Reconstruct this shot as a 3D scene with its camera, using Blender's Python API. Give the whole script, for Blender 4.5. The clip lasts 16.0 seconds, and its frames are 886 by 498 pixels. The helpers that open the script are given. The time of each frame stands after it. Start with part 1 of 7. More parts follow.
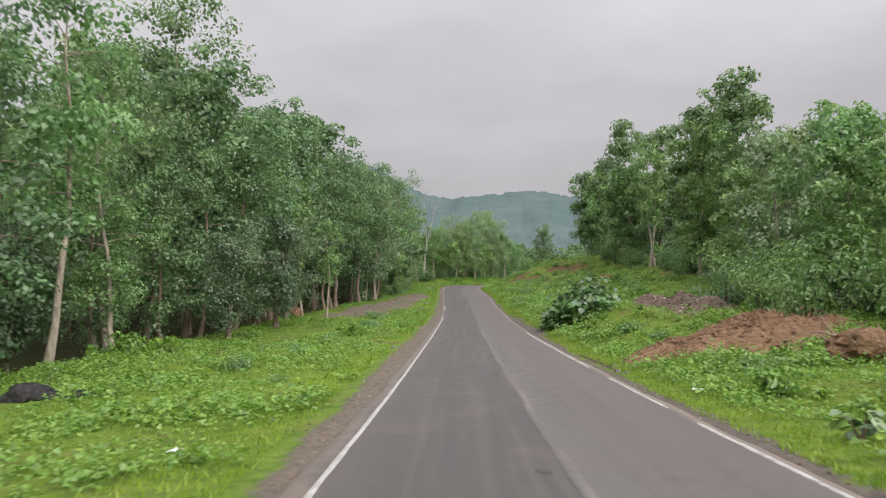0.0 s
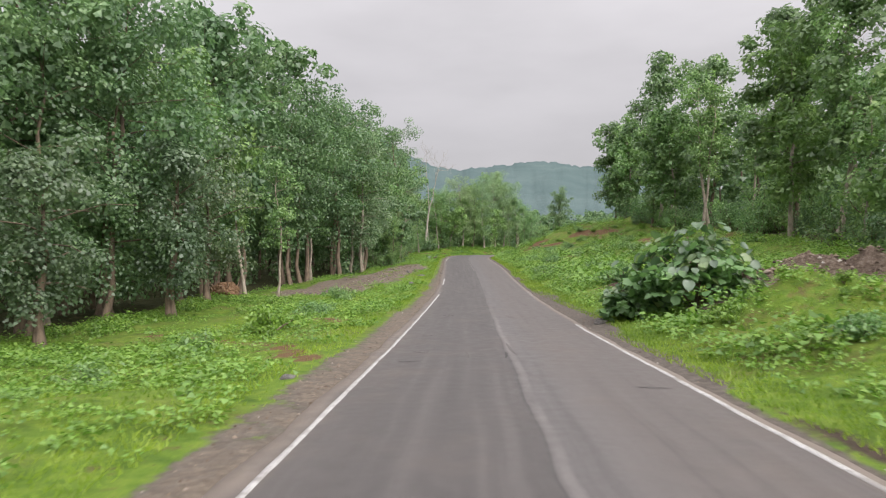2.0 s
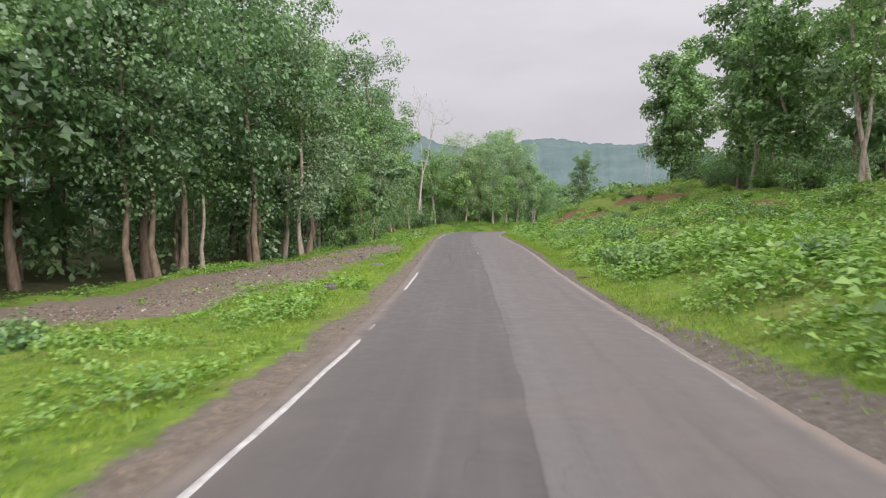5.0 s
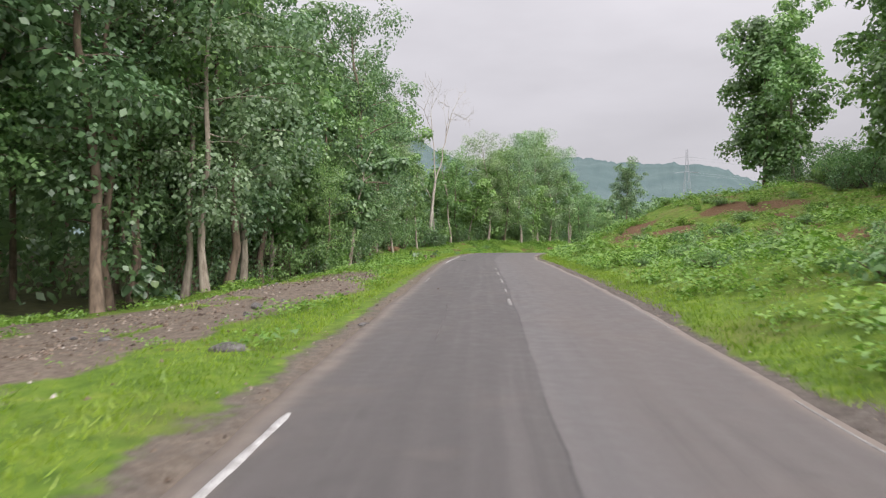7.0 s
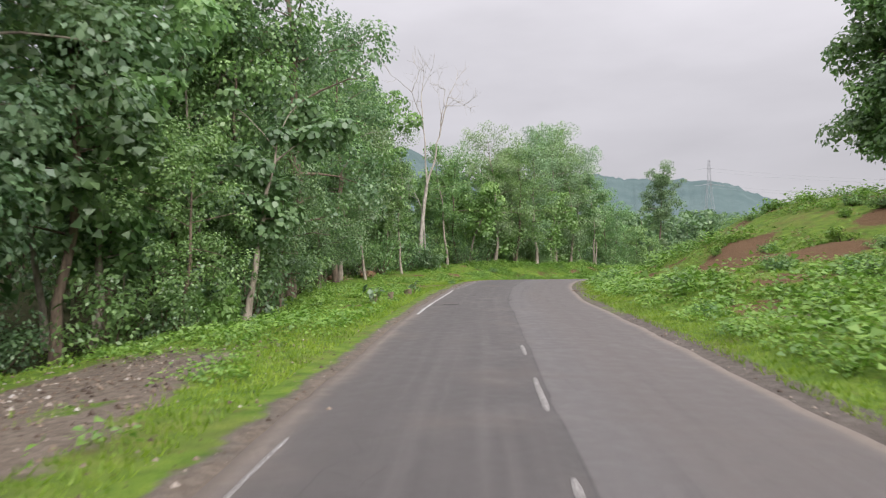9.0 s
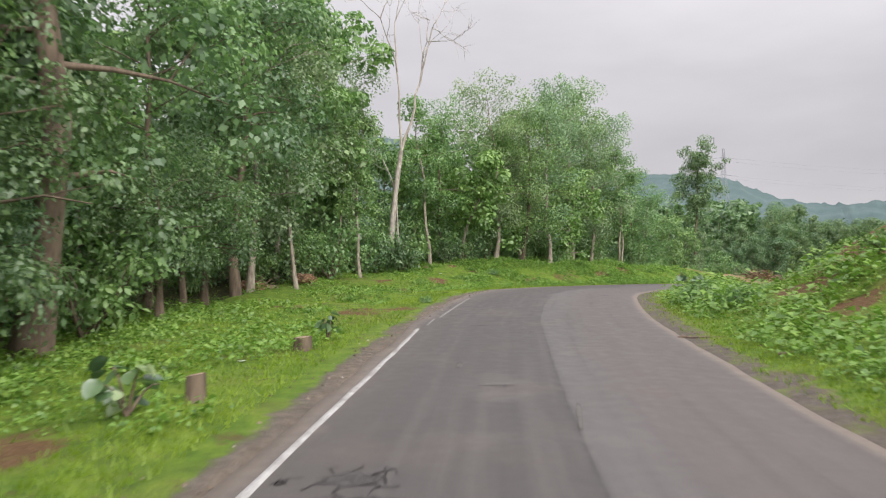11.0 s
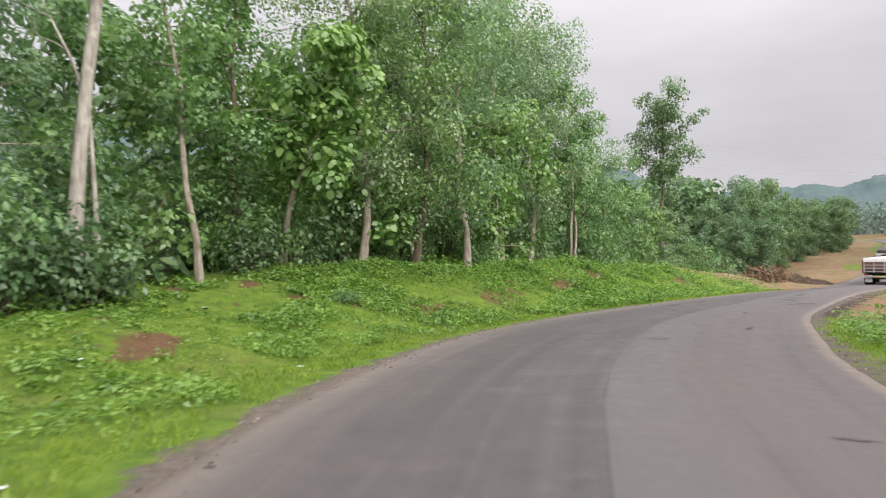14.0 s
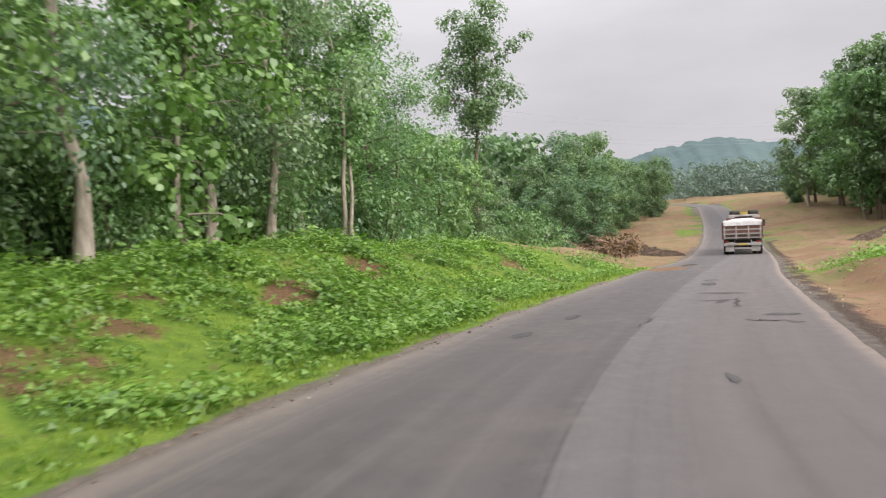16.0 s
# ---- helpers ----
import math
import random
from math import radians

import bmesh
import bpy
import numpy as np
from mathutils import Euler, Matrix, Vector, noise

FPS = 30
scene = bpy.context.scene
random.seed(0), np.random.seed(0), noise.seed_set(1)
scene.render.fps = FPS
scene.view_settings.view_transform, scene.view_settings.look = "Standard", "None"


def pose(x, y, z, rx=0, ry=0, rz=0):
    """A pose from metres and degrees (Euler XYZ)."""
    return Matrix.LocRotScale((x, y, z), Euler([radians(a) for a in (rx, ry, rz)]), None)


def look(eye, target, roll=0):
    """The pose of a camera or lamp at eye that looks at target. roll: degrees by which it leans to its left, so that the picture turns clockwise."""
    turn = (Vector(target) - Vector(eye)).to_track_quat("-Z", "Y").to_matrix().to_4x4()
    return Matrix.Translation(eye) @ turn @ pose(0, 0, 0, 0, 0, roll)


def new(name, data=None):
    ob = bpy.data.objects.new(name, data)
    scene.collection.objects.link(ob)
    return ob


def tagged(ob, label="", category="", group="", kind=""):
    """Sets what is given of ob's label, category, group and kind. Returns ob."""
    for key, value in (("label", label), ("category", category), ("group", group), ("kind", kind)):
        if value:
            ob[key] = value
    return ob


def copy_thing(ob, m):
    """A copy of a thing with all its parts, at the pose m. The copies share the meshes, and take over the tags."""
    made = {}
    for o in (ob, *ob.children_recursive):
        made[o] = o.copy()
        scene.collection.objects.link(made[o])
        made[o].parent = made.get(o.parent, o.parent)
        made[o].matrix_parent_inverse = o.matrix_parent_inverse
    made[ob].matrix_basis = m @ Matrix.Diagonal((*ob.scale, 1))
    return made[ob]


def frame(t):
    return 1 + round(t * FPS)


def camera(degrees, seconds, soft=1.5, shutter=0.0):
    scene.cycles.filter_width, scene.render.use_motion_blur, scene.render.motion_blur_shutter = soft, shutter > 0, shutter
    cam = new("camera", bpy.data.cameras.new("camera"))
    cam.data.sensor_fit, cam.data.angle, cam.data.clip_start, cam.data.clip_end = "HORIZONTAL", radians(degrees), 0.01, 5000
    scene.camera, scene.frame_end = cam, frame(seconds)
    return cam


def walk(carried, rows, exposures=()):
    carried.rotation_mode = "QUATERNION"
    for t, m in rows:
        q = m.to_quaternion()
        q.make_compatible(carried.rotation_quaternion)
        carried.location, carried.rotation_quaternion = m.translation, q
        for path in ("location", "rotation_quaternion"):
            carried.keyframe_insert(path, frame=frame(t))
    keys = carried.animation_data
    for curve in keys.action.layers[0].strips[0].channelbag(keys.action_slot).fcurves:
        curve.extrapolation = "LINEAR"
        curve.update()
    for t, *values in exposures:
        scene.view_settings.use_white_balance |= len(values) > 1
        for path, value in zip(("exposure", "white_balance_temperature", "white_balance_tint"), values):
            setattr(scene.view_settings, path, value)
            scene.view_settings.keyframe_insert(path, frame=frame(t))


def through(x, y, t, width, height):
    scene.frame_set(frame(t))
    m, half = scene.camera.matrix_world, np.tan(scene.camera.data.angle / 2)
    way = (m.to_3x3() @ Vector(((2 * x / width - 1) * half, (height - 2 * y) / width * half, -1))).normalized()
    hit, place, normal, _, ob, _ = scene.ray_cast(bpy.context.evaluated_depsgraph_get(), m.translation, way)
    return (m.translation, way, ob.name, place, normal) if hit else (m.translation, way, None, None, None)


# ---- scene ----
cam = camera(64.8, 16.0, soft=1.2, shutter=0.25)
METRES, EYE, TILT, LEAN, TURN = 180.0, 2.4, 2.4, 0.0, 0.0
ROWS = [
    (0.0, 0.0, 0.0, 0.0, 0.0, 0.0, -0.0),
    (0.5, 0.0013, 0.0293, -0.0027, -0.34, -1.04, 0.22),
    (1.0, 0.0029, 0.0586, -0.0053, -0.39, -1.69, 0.27),
    (1.5, 0.0043, 0.0886, -0.0079, -0.01, -2.04, 0.34),
    (2.0, 0.0056, 0.1191, -0.0099, 0.75, -2.2, 0.47),
    (2.5, 0.0063, 0.1491, -0.0119, 1.43, -2.52, 0.49),
    (3.0, 0.0071, 0.1802, -0.0142, 1.89, -2.95, 0.64),
    (3.5, 0.0083, 0.2135, -0.0164, 1.69, -3.36, 0.81),
    (4.0, 0.0097, 0.2451, -0.0184, 1.09, -3.84, 0.75),
    (6.5, 0.0145, 0.4129, -0.0264, 2.38, -3.69, 0.04),
    (7.0, 0.0147, 0.4464, -0.0272, 3.28, -2.18, 0.32),
    (7.5, 0.015, 0.4796, -0.0276, 3.7, -1.02, 0.58),
    (8.0, 0.0151, 0.5126, -0.0275, 3.7, -0.58, 0.66),
    (8.5, 0.0149, 0.5458, -0.0278, 3.75, -0.63, 0.48),
    (11.0, 0.0127, 0.705, -0.0299, 3.31, -1.32, -0.2),
    (11.5, 0.0128, 0.7367, -0.0307, 2.73, -1.32, -0.25),
    (12.0, 0.013, 0.7688, -0.0315, 1.75, -1.49, -0.13),
    (12.5, 0.0149, 0.7997, -0.0323, 0.54, -1.6, 0.11),
    (13.0, 0.017, 0.8296, -0.0331, -0.89, -1.53, 0.44),
    (13.5, 0.02, 0.8591, -0.0338, -2.5, -1.53, 0.67),
    (14.0, 0.0251, 0.8871, -0.0342, -4.77, -1.91, 0.66),
    (14.5, 0.0327, 0.9155, -0.0351, -7.74, -2.39, 0.84),
    (15.0, 0.0414, 0.941, -0.0364, -11.48, -2.91, 1.16),
    (15.5, 0.0525, 0.9666, -0.0378, -15.44, -3.52, 1.6),
    (16.0, 0.0647, 0.9901, -0.0395, -19.77, -4.27, 1.82),
]
walk(cam, [(t, pose(0, 0, EYE, TILT, LEAN, TURN) @ pose(METRES * x, METRES * y, METRES * z, 90 + pitch, roll, yaw)) for t, x, y, z, yaw, pitch, roll in ROWS],
     exposures=[(0.0, -0.10, 6500, 10.5), (0.5, -0.01, 6500, 11.0), (1.5, 0.07, 6500, 11.5), (3.5, 0.16, 6450, 13.5), (6.5, 0.16, 6400, 13.5), (8.5, 0.12, 6350, 13.5), (11.0, 0.13, 6450, 13.0), (13.0, 0.25, 6450, 13.0), (16.0, 0.27, 6450, 13.0)])

# ---- world and light: a bright, even monsoon overcast ----
SUN_ELEVATION, SUN_TURN = 32.0, 142.0
world = bpy.data.worlds.new("overcast_sky")
scene.world = world
world.use_nodes = True
wn, wl = world.node_tree.nodes, world.node_tree.links
wn.clear()
w_out = wn.new("ShaderNodeOutputWorld")
w_mix = wn.new("ShaderNodeMixShader")
w_clear = wn.new("ShaderNodeBackground")
w_cloud = wn.new("ShaderNodeBackground")
w_sky = wn.new("ShaderNodeTexSky")
w_sky.sky_type, w_sky.sun_disc = "NISHITA", False
w_sky.sun_elevation, w_sky.sun_rotation = radians(SUN_ELEVATION), radians(SUN_TURN)
wl.new(w_sky.outputs[0], w_clear.inputs[0])
w_clear.inputs[1].default_value = 0.06
w_at = wn.new("ShaderNodeTexCoord")
w_split = wn.new("ShaderNodeSeparateXYZ")
wl.new(w_at.outputs["Generated"], w_split.inputs[0])
# brightness grows from the horizon to the zenith, as under any full cloud cover
w_rise = wn.new("ShaderNodeMapRange")
w_rise.inputs["From Min"].default_value, w_rise.inputs["From Max"].default_value = 0.0, 1.0
w_rise.inputs["To Min"].default_value, w_rise.inputs["To Max"].default_value = 0.57, 3.5
w_high = wn.new("ShaderNodeMath")
w_high.operation, w_high.use_clamp = "POWER", True
w_high.inputs[1].default_value = 2.5
wl.new(w_split.outputs[2], w_high.inputs[0])
wl.new(w_high.outputs[0], w_rise.inputs["Value"])
w_map = wn.new("ShaderNodeMapping")
w_map.inputs["Scale"].default_value = (1.0, 1.0, 3.2)
wl.new(w_at.outputs["Generated"], w_map.inputs[0])
w_noise = wn.new("ShaderNodeTexNoise")
w_noise.inputs["Scale"].default_value, w_noise.inputs["Detail"].default_value = 2.6, 5.0
wl.new(w_map.outputs[0], w_noise.inputs["Vector"])
w_var = wn.new("ShaderNodeMapRange")
w_var.inputs["From Min"].default_value, w_var.inputs["From Max"].default_value = 0.3, 0.7
w_var.inputs["To Min"].default_value, w_var.inputs["To Max"].default_value = 0.88, 1.10
wl.new(w_noise.outputs["Fac"], w_var.inputs["Value"])
w_mul = wn.new("ShaderNodeMath")
w_mul.operation = "MULTIPLY"
wl.new(w_rise.outputs[0], w_mul.inputs[0])
wl.new(w_var.outputs[0], w_mul.inputs[1])
w_cloud.inputs[0].default_value = (1.0, 0.975, 1.0, 1)
wl.new(w_mul.outputs[0], w_cloud.inputs[1])
w_mix.inputs[0].default_value = 0.92
wl.new(w_clear.outputs[0], w_mix.inputs[1])
wl.new(w_cloud.outputs[0], w_mix.inputs[2])
wl.new(w_mix.outputs[0], w_out.inputs[0])

sun = new("sun", bpy.data.lights.new("sun", "SUN"))
sun.data.energy, sun.data.angle, sun.data.color = 4.0, radians(45), (1.0, 0.97, 0.93)
sun_way = Vector((math.sin(radians(SUN_TURN)) * math.cos(radians(SUN_ELEVATION)), math.cos(radians(SUN_TURN)) * math.cos(radians(SUN_ELEVATION)), math.sin(radians(SUN_ELEVATION))))
sun.matrix_world = look(sun_way * 100, (0, 0, 0))


# ---- material helpers ----
class Mat:
    """A node material with short words for its nodes."""

    def __init__(self, name):
        self.m = bpy.data.materials.new(name)
        self.m.use_nodes = True
        self.t = self.m.node_tree
        self.bsdf = self.t.nodes["Principled BSDF"]
        self.out = self.t.nodes["Material Output"]
        self.at = self.t.nodes.new("ShaderNodeTexCoord").outputs["Object"]

    def link(self, a, b):
        self.t.links.new(a, b)

    def put(self, socket, value):
        if isinstance(value, bpy.types.NodeSocket):
            self.link(value, socket)
        else:
            socket.default_value = value

    def noise(self, scale, detail=4, rough=0.55, vector=None, stretch=None):
        n = self.t.nodes.new("ShaderNodeTexNoise")
        n.inputs["Scale"].default_value, n.inputs["Detail"].default_value, n.inputs["Roughness"].default_value = scale, detail, rough
        v = vector or self.at
        if stretch:
            k = self.t.nodes.new("ShaderNodeMapping")
            k.inputs["Scale"].default_value = stretch
            self.link(v, k.inputs[0])
            v = k.outputs[0]
        self.link(v, n.inputs["Vector"])
        return n.outputs["Fac"]

    def voronoi(self, scale, feature="F1", output="Distance"):
        n = self.t.nodes.new("ShaderNodeTexVoronoi")
        n.feature = feature
        n.inputs["Scale"].default_value = scale
        self.link(self.at, n.inputs["Vector"])
        return n.outputs[output]

    def attr(self, name):
        n = self.t.nodes.new("ShaderNodeAttribute")
        n.attribute_name = name
        return n.outputs["Fac"]

    def math(self, op, a, b=0.0, clamp=False):
        n = self.t.nodes.new("ShaderNodeMath")
        n.operation, n.use_clamp = op, clamp
        self.put(n.inputs[0], a)
        self.put(n.inputs[1], b)
        return n.outputs[0]

    def span(self, value, a, b, c=0.0, d=1.0):
        n = self.t.nodes.new("ShaderNodeMapRange")
        n.interpolation_type = "SMOOTHSTEP"
        for i, v in enumerate((value, a, b, c, d)):
            self.put(n.inputs[i], v)
        return n.outputs[0]

    def ramp(self, value, *stops):
        n = self.t.nodes.new("ShaderNodeValToRGB")
        e = n.color_ramp.elements
        while len(e) < len(stops):
            e.new(0.5)
        for k, (p, c) in zip(e, stops):
            k.position, k.color = p, (*c, 1)
        self.link(value, n.inputs[0])
        return n.outputs[0]

    def mix(self, fac, a, b, kind="MIX"):
        n = self.t.nodes.new("ShaderNodeMix")
        n.data_type, n.blend_type = "RGBA", kind
        self.put(n.inputs["Factor"], fac)
        for s, v in ((n.inputs[6], a), (n.inputs[7], b)):
            self.put(s, v if isinstance(v, bpy.types.NodeSocket) else (*v, 1))
        return n.outputs[2]

    def bump(self, height, strength=0.4, distance=0.02):
        n = self.t.nodes.new("ShaderNodeBump")
        n.inputs["Strength"].default_value, n.inputs["Distance"].default_value = strength, distance
        self.link(height, n.inputs["Height"])
        self.link(n.outputs[0], self.bsdf.inputs["Normal"])

    def done(self, colour=None, rough=0.8, metal=0.0, spec=None):
        if colour is not None:
            self.put(self.bsdf.inputs["Base Color"], colour if isinstance(colour, bpy.types.NodeSocket) else (*colour, 1))
        self.put(self.bsdf.inputs["Roughness"], rough)
        self.bsdf.inputs["Metallic"].default_value = metal
        if spec is not None:
            self.bsdf.inputs["Specular IOR Level"].default_value = spec
        return self.m


def leaf_material(name, dark, mid, light, through=0.36, gloss=0.48, tint=0.25, single=False, sheen=0.055, bough=0.55, mottle=0.42):
    """Foliage: each leaf and each plant differs a little; light passes through the blades."""
    k = Mat(name)
    geo = k.t.nodes.new("ShaderNodeNewGeometry").outputs["Random Per Island"]
    thing = k.t.nodes.new("ShaderNodeObjectInfo").outputs["Random"]
    one = thing if single else k.math("ADD", k.math("MULTIPLY", geo, mottle), k.span(k.noise(bough, 3, 0.6), 0.30, 0.70, 0.0, 1.0 - mottle))
    c = k.ramp(one, (0.08, dark), (0.5, mid), (0.95, light))
    warm = k.mix(thing, (0.78, 0.92, 0.95), (1.22, 1.08, 0.82))
    c = k.mix(tint * 2, c, k.mix(1.0, c, warm, "MULTIPLY"))
    diffuse = k.t.nodes.new("ShaderNodeBsdfDiffuse")
    trans = k.t.nodes.new("ShaderNodeBsdfTranslucent")
    shine = k.t.nodes.new("ShaderNodeBsdfGlossy")
    shine.inputs["Roughness"].default_value = gloss
    k.link(c, diffuse.inputs[0])
    k.link(k.mix(0.5, c, (1.0, 1.2, 0.62), "MULTIPLY"), trans.inputs[0])
    a = k.t.nodes.new("ShaderNodeMixShader")
    a.inputs[0].default_value = through
    k.link(diffuse.outputs[0], a.inputs[1])
    k.link(trans.outputs[0], a.inputs[2])
    b = k.t.nodes.new("ShaderNodeMixShader")
    b.inputs[0].default_value = sheen
    k.link(a.outputs[0], b.inputs[1])
    k.link(shine.outputs[0], b.inputs[2])
    k.link(b.outputs[0], k.out.inputs[0])
    return k.m


def bark_material(name, dark, light, scale=6.0):
    k = Mat(name)
    n = k.noise(scale, 5, 0.6, stretch=(1, 1, 0.22))
    big = k.noise(0.9, 3)
    c = k.ramp(n, (0.3, dark), (0.62, light))
    c = k.mix(k.span(big, 0.52, 0.68, 0, 0.6), c, tuple(0.55 * v for v in dark))
    lichen = k.noise(2.2, 4)
    c = k.mix(k.span(lichen, 0.6, 0.72, 0, 0.5), c, tuple(min(1, 1.35 * v) for v in light))
    k.bump(n, 0.6, 0.03)
    return k.done(c, 0.9)


# ---- materials: plants ----
LEAF_DEEP = leaf_material("deep_green_foliage", (0.070, 0.132, 0.062), (0.128, 0.222, 0.100), (0.225, 0.345, 0.155), through=0.42)
LEAF_MID = leaf_material("mid_green_foliage", (0.092, 0.176, 0.066), (0.172, 0.300, 0.108), (0.290, 0.440, 0.165), through=0.42)
LEAF_FRESH = leaf_material("fresh_green_foliage", (0.098, 0.190, 0.052), (0.178, 0.318, 0.088), (0.285, 0.435, 0.140), through=0.42)
LEAF_PALE = leaf_material("pale_grey_green_foliage", (0.100, 0.164, 0.088), (0.188, 0.276, 0.150), (0.330, 0.425, 0.250), through=0.42)
# for trees at the bend: leaf colour paled to imitate haze
LEAF_HAZE = leaf_material("haze_paled_foliage", (0.122, 0.196, 0.106), (0.222, 0.330, 0.174), (0.360, 0.480, 0.265), through=0.42)
LEAF_GREY = leaf_material("dull_grey_green_foliage", (0.062, 0.105, 0.058), (0.112, 0.172, 0.096), (0.200, 0.270, 0.160), through=0.42)
LEAF_SINGLE = leaf_material("large_single_leaf_green", (0.056, 0.116, 0.048), (0.116, 0.200, 0.088), (0.216, 0.304, 0.112), gloss=0.42, tint=0.1, single=True, sheen=0.09)
LEAF_DRY = leaf_material("dry_brown_leaves", (0.088, 0.050, 0.026), (0.168, 0.100, 0.050), (0.256, 0.172, 0.088), through=0.15)
HERB = leaf_material("verge_herbs", (0.088, 0.172, 0.028), (0.165, 0.298, 0.044), (0.272, 0.405, 0.076), sheen=0.05, bough=0.8, mottle=0.62)
GRASS = leaf_material("verge_grass", (0.100, 0.182, 0.018), (0.182, 0.292, 0.029), (0.272, 0.372, 0.052), sheen=0.03, bough=0.4)
# pale bluish green: the haze over the far woods is put into the colour
FAR_HAZE_LEAF = leaf_material("haze_tinted_far_foliage", (0.096, 0.138, 0.112), (0.140, 0.190, 0.154), (0.180, 0.235, 0.188), bough=0.12, mottle=0.25)
BARK_PALE = bark_material("pale_bark", (0.150, 0.118, 0.090), (0.360, 0.310, 0.250))
BARK_BROWN = bark_material("brown_bark", (0.070, 0.050, 0.036), (0.190, 0.140, 0.100))
BARK_DEAD = bark_material("bleached_dead_wood", (0.190, 0.160, 0.135), (0.430, 0.390, 0.340))
CUT_WOOD = bark_material("weathered_cut_wood", (0.130, 0.085, 0.060), (0.330, 0.230, 0.170), 9.0)


# ---- materials: ground and road ----
def ground_material():
    k = Mat("verge_ground")
    fine, mid, big = k.noise(16, 6, 0.65), k.noise(2.3, 5), k.noise(0.28, 4)
    grass = k.ramp(mid, (0.28, (0.080, 0.145, 0.022)), (0.5, (0.158, 0.252, 0.032)), (0.74, (0.258, 0.345, 0.050)))
    grass = k.mix(k.span(fine, 0.35, 0.7, 0, 0.45), grass, (0.062, 0.155, 0.018))
    grass = k.mix(k.span(big, 0.50, 0.68, 0, 0.5), grass, (0.190, 0.190, 0.058))
    grass = k.mix(k.math("MULTIPLY", k.span(k.noise(0.9, 5, 0.65), 0.50, 0.64, 0, 0.8), k.attr("slope")), grass, (0.195, 0.150, 0.060))
    fleck = k.math("MULTIPLY", k.span(k.noise(1.9, 6, 0.72), 0.56, 0.66, 0, 0.8), k.span(k.noise(0.22, 3), 0.40, 0.60))
    grass = k.mix(fleck, grass, (0.155, 0.118, 0.056))
    soil = k.ramp(fine, (0.25, (0.090, 0.052, 0.027)), (0.5, (0.168, 0.100, 0.050)), (0.75, (0.275, 0.180, 0.100)))
    tan = k.ramp(mid, (0.28, (0.200, 0.124, 0.074)), (0.46, (0.320, 0.212, 0.128)), (0.60, (0.280, 0.215, 0.108)), (0.72, (0.160, 0.190, 0.055)))
    tan = k.mix(k.span(k.noise(0.45, 5, 0.65), 0.46, 0.64, 0, 0.7), tan, (0.165, 0.150, 0.060))
    tan = k.mix(k.span(fine, 0.5, 0.75, 0, 0.35), tan, (0.120, 0.080, 0.050))
    tan = k.mix(k.span(k.noise(0.16, 5, 0.65), 0.50, 0.60, 0, 0.75), tan, (0.205, 0.205, 0.075))
    tan = k.mix(k.span(k.noise(0.11, 4, 0.6, stretch=(1, 1.7, 1)), 0.50, 0.60, 0, 0.6), tan, (0.255, 0.140, 0.085))
    tan = k.mix(k.span(k.noise(0.7, 6, 0.75), 0.56, 0.66, 0, 0.6), tan, (0.120, 0.088, 0.052))
    stones = k.math("MULTIPLY", k.ramp(k.voronoi(9.0, output="Color"), (0.2, (0.45, 0.45, 0.45)), (0.8, (1.0, 1.0, 1.0))), 1.0)
    gravel = k.mix(0.28, k.ramp(k.noise(7.0, 8, 0.75), (0.3, (0.092, 0.076, 0.056)), (0.5, (0.180, 0.150, 0.112)), (0.7, (0.290, 0.250, 0.198))), k.mix(1.0, (0.34, 0.27, 0.215), stones, "MULTIPLY"))
    dirt = k.ramp(k.noise(5.0, 6, 0.7), (0.3, (0.098, 0.084, 0.070)), (0.55, (0.172, 0.150, 0.125)), (0.75, (0.255, 0.226, 0.192)))
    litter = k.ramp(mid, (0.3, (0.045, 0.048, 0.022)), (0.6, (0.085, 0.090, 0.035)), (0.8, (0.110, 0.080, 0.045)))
    shift = k.math("MULTIPLY", k.math("SUBTRACT", k.noise(1.4, 6, 0.7), 0.5), 1.1)

    def cover(name, lo=0.36, hi=0.62):
        return k.span(k.math("ADD", k.attr(name), shift), lo, hi)

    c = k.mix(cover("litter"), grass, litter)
    c = k.mix(cover("soil"), c, soil)
    c = k.mix(cover("tan"), c, tan)
    c = k.mix(cover("dirt"), c, dirt)
    c = k.mix(cover("gravel"), c, gravel)
    c = k.mix(cover("wet"), c, k.ramp(fine, (0.3, (0.050, 0.036, 0.027)), (0.7, (0.130, 0.098, 0.072))))
    k.bump(k.math("ADD", fine, k.math("MULTIPLY", mid, 2.0)), 0.7, 0.06)
    return k.done(k.mix(1.0, c, (0.69, 0.68, 0.70), "MULTIPLY"), 0.95, spec=0.15)


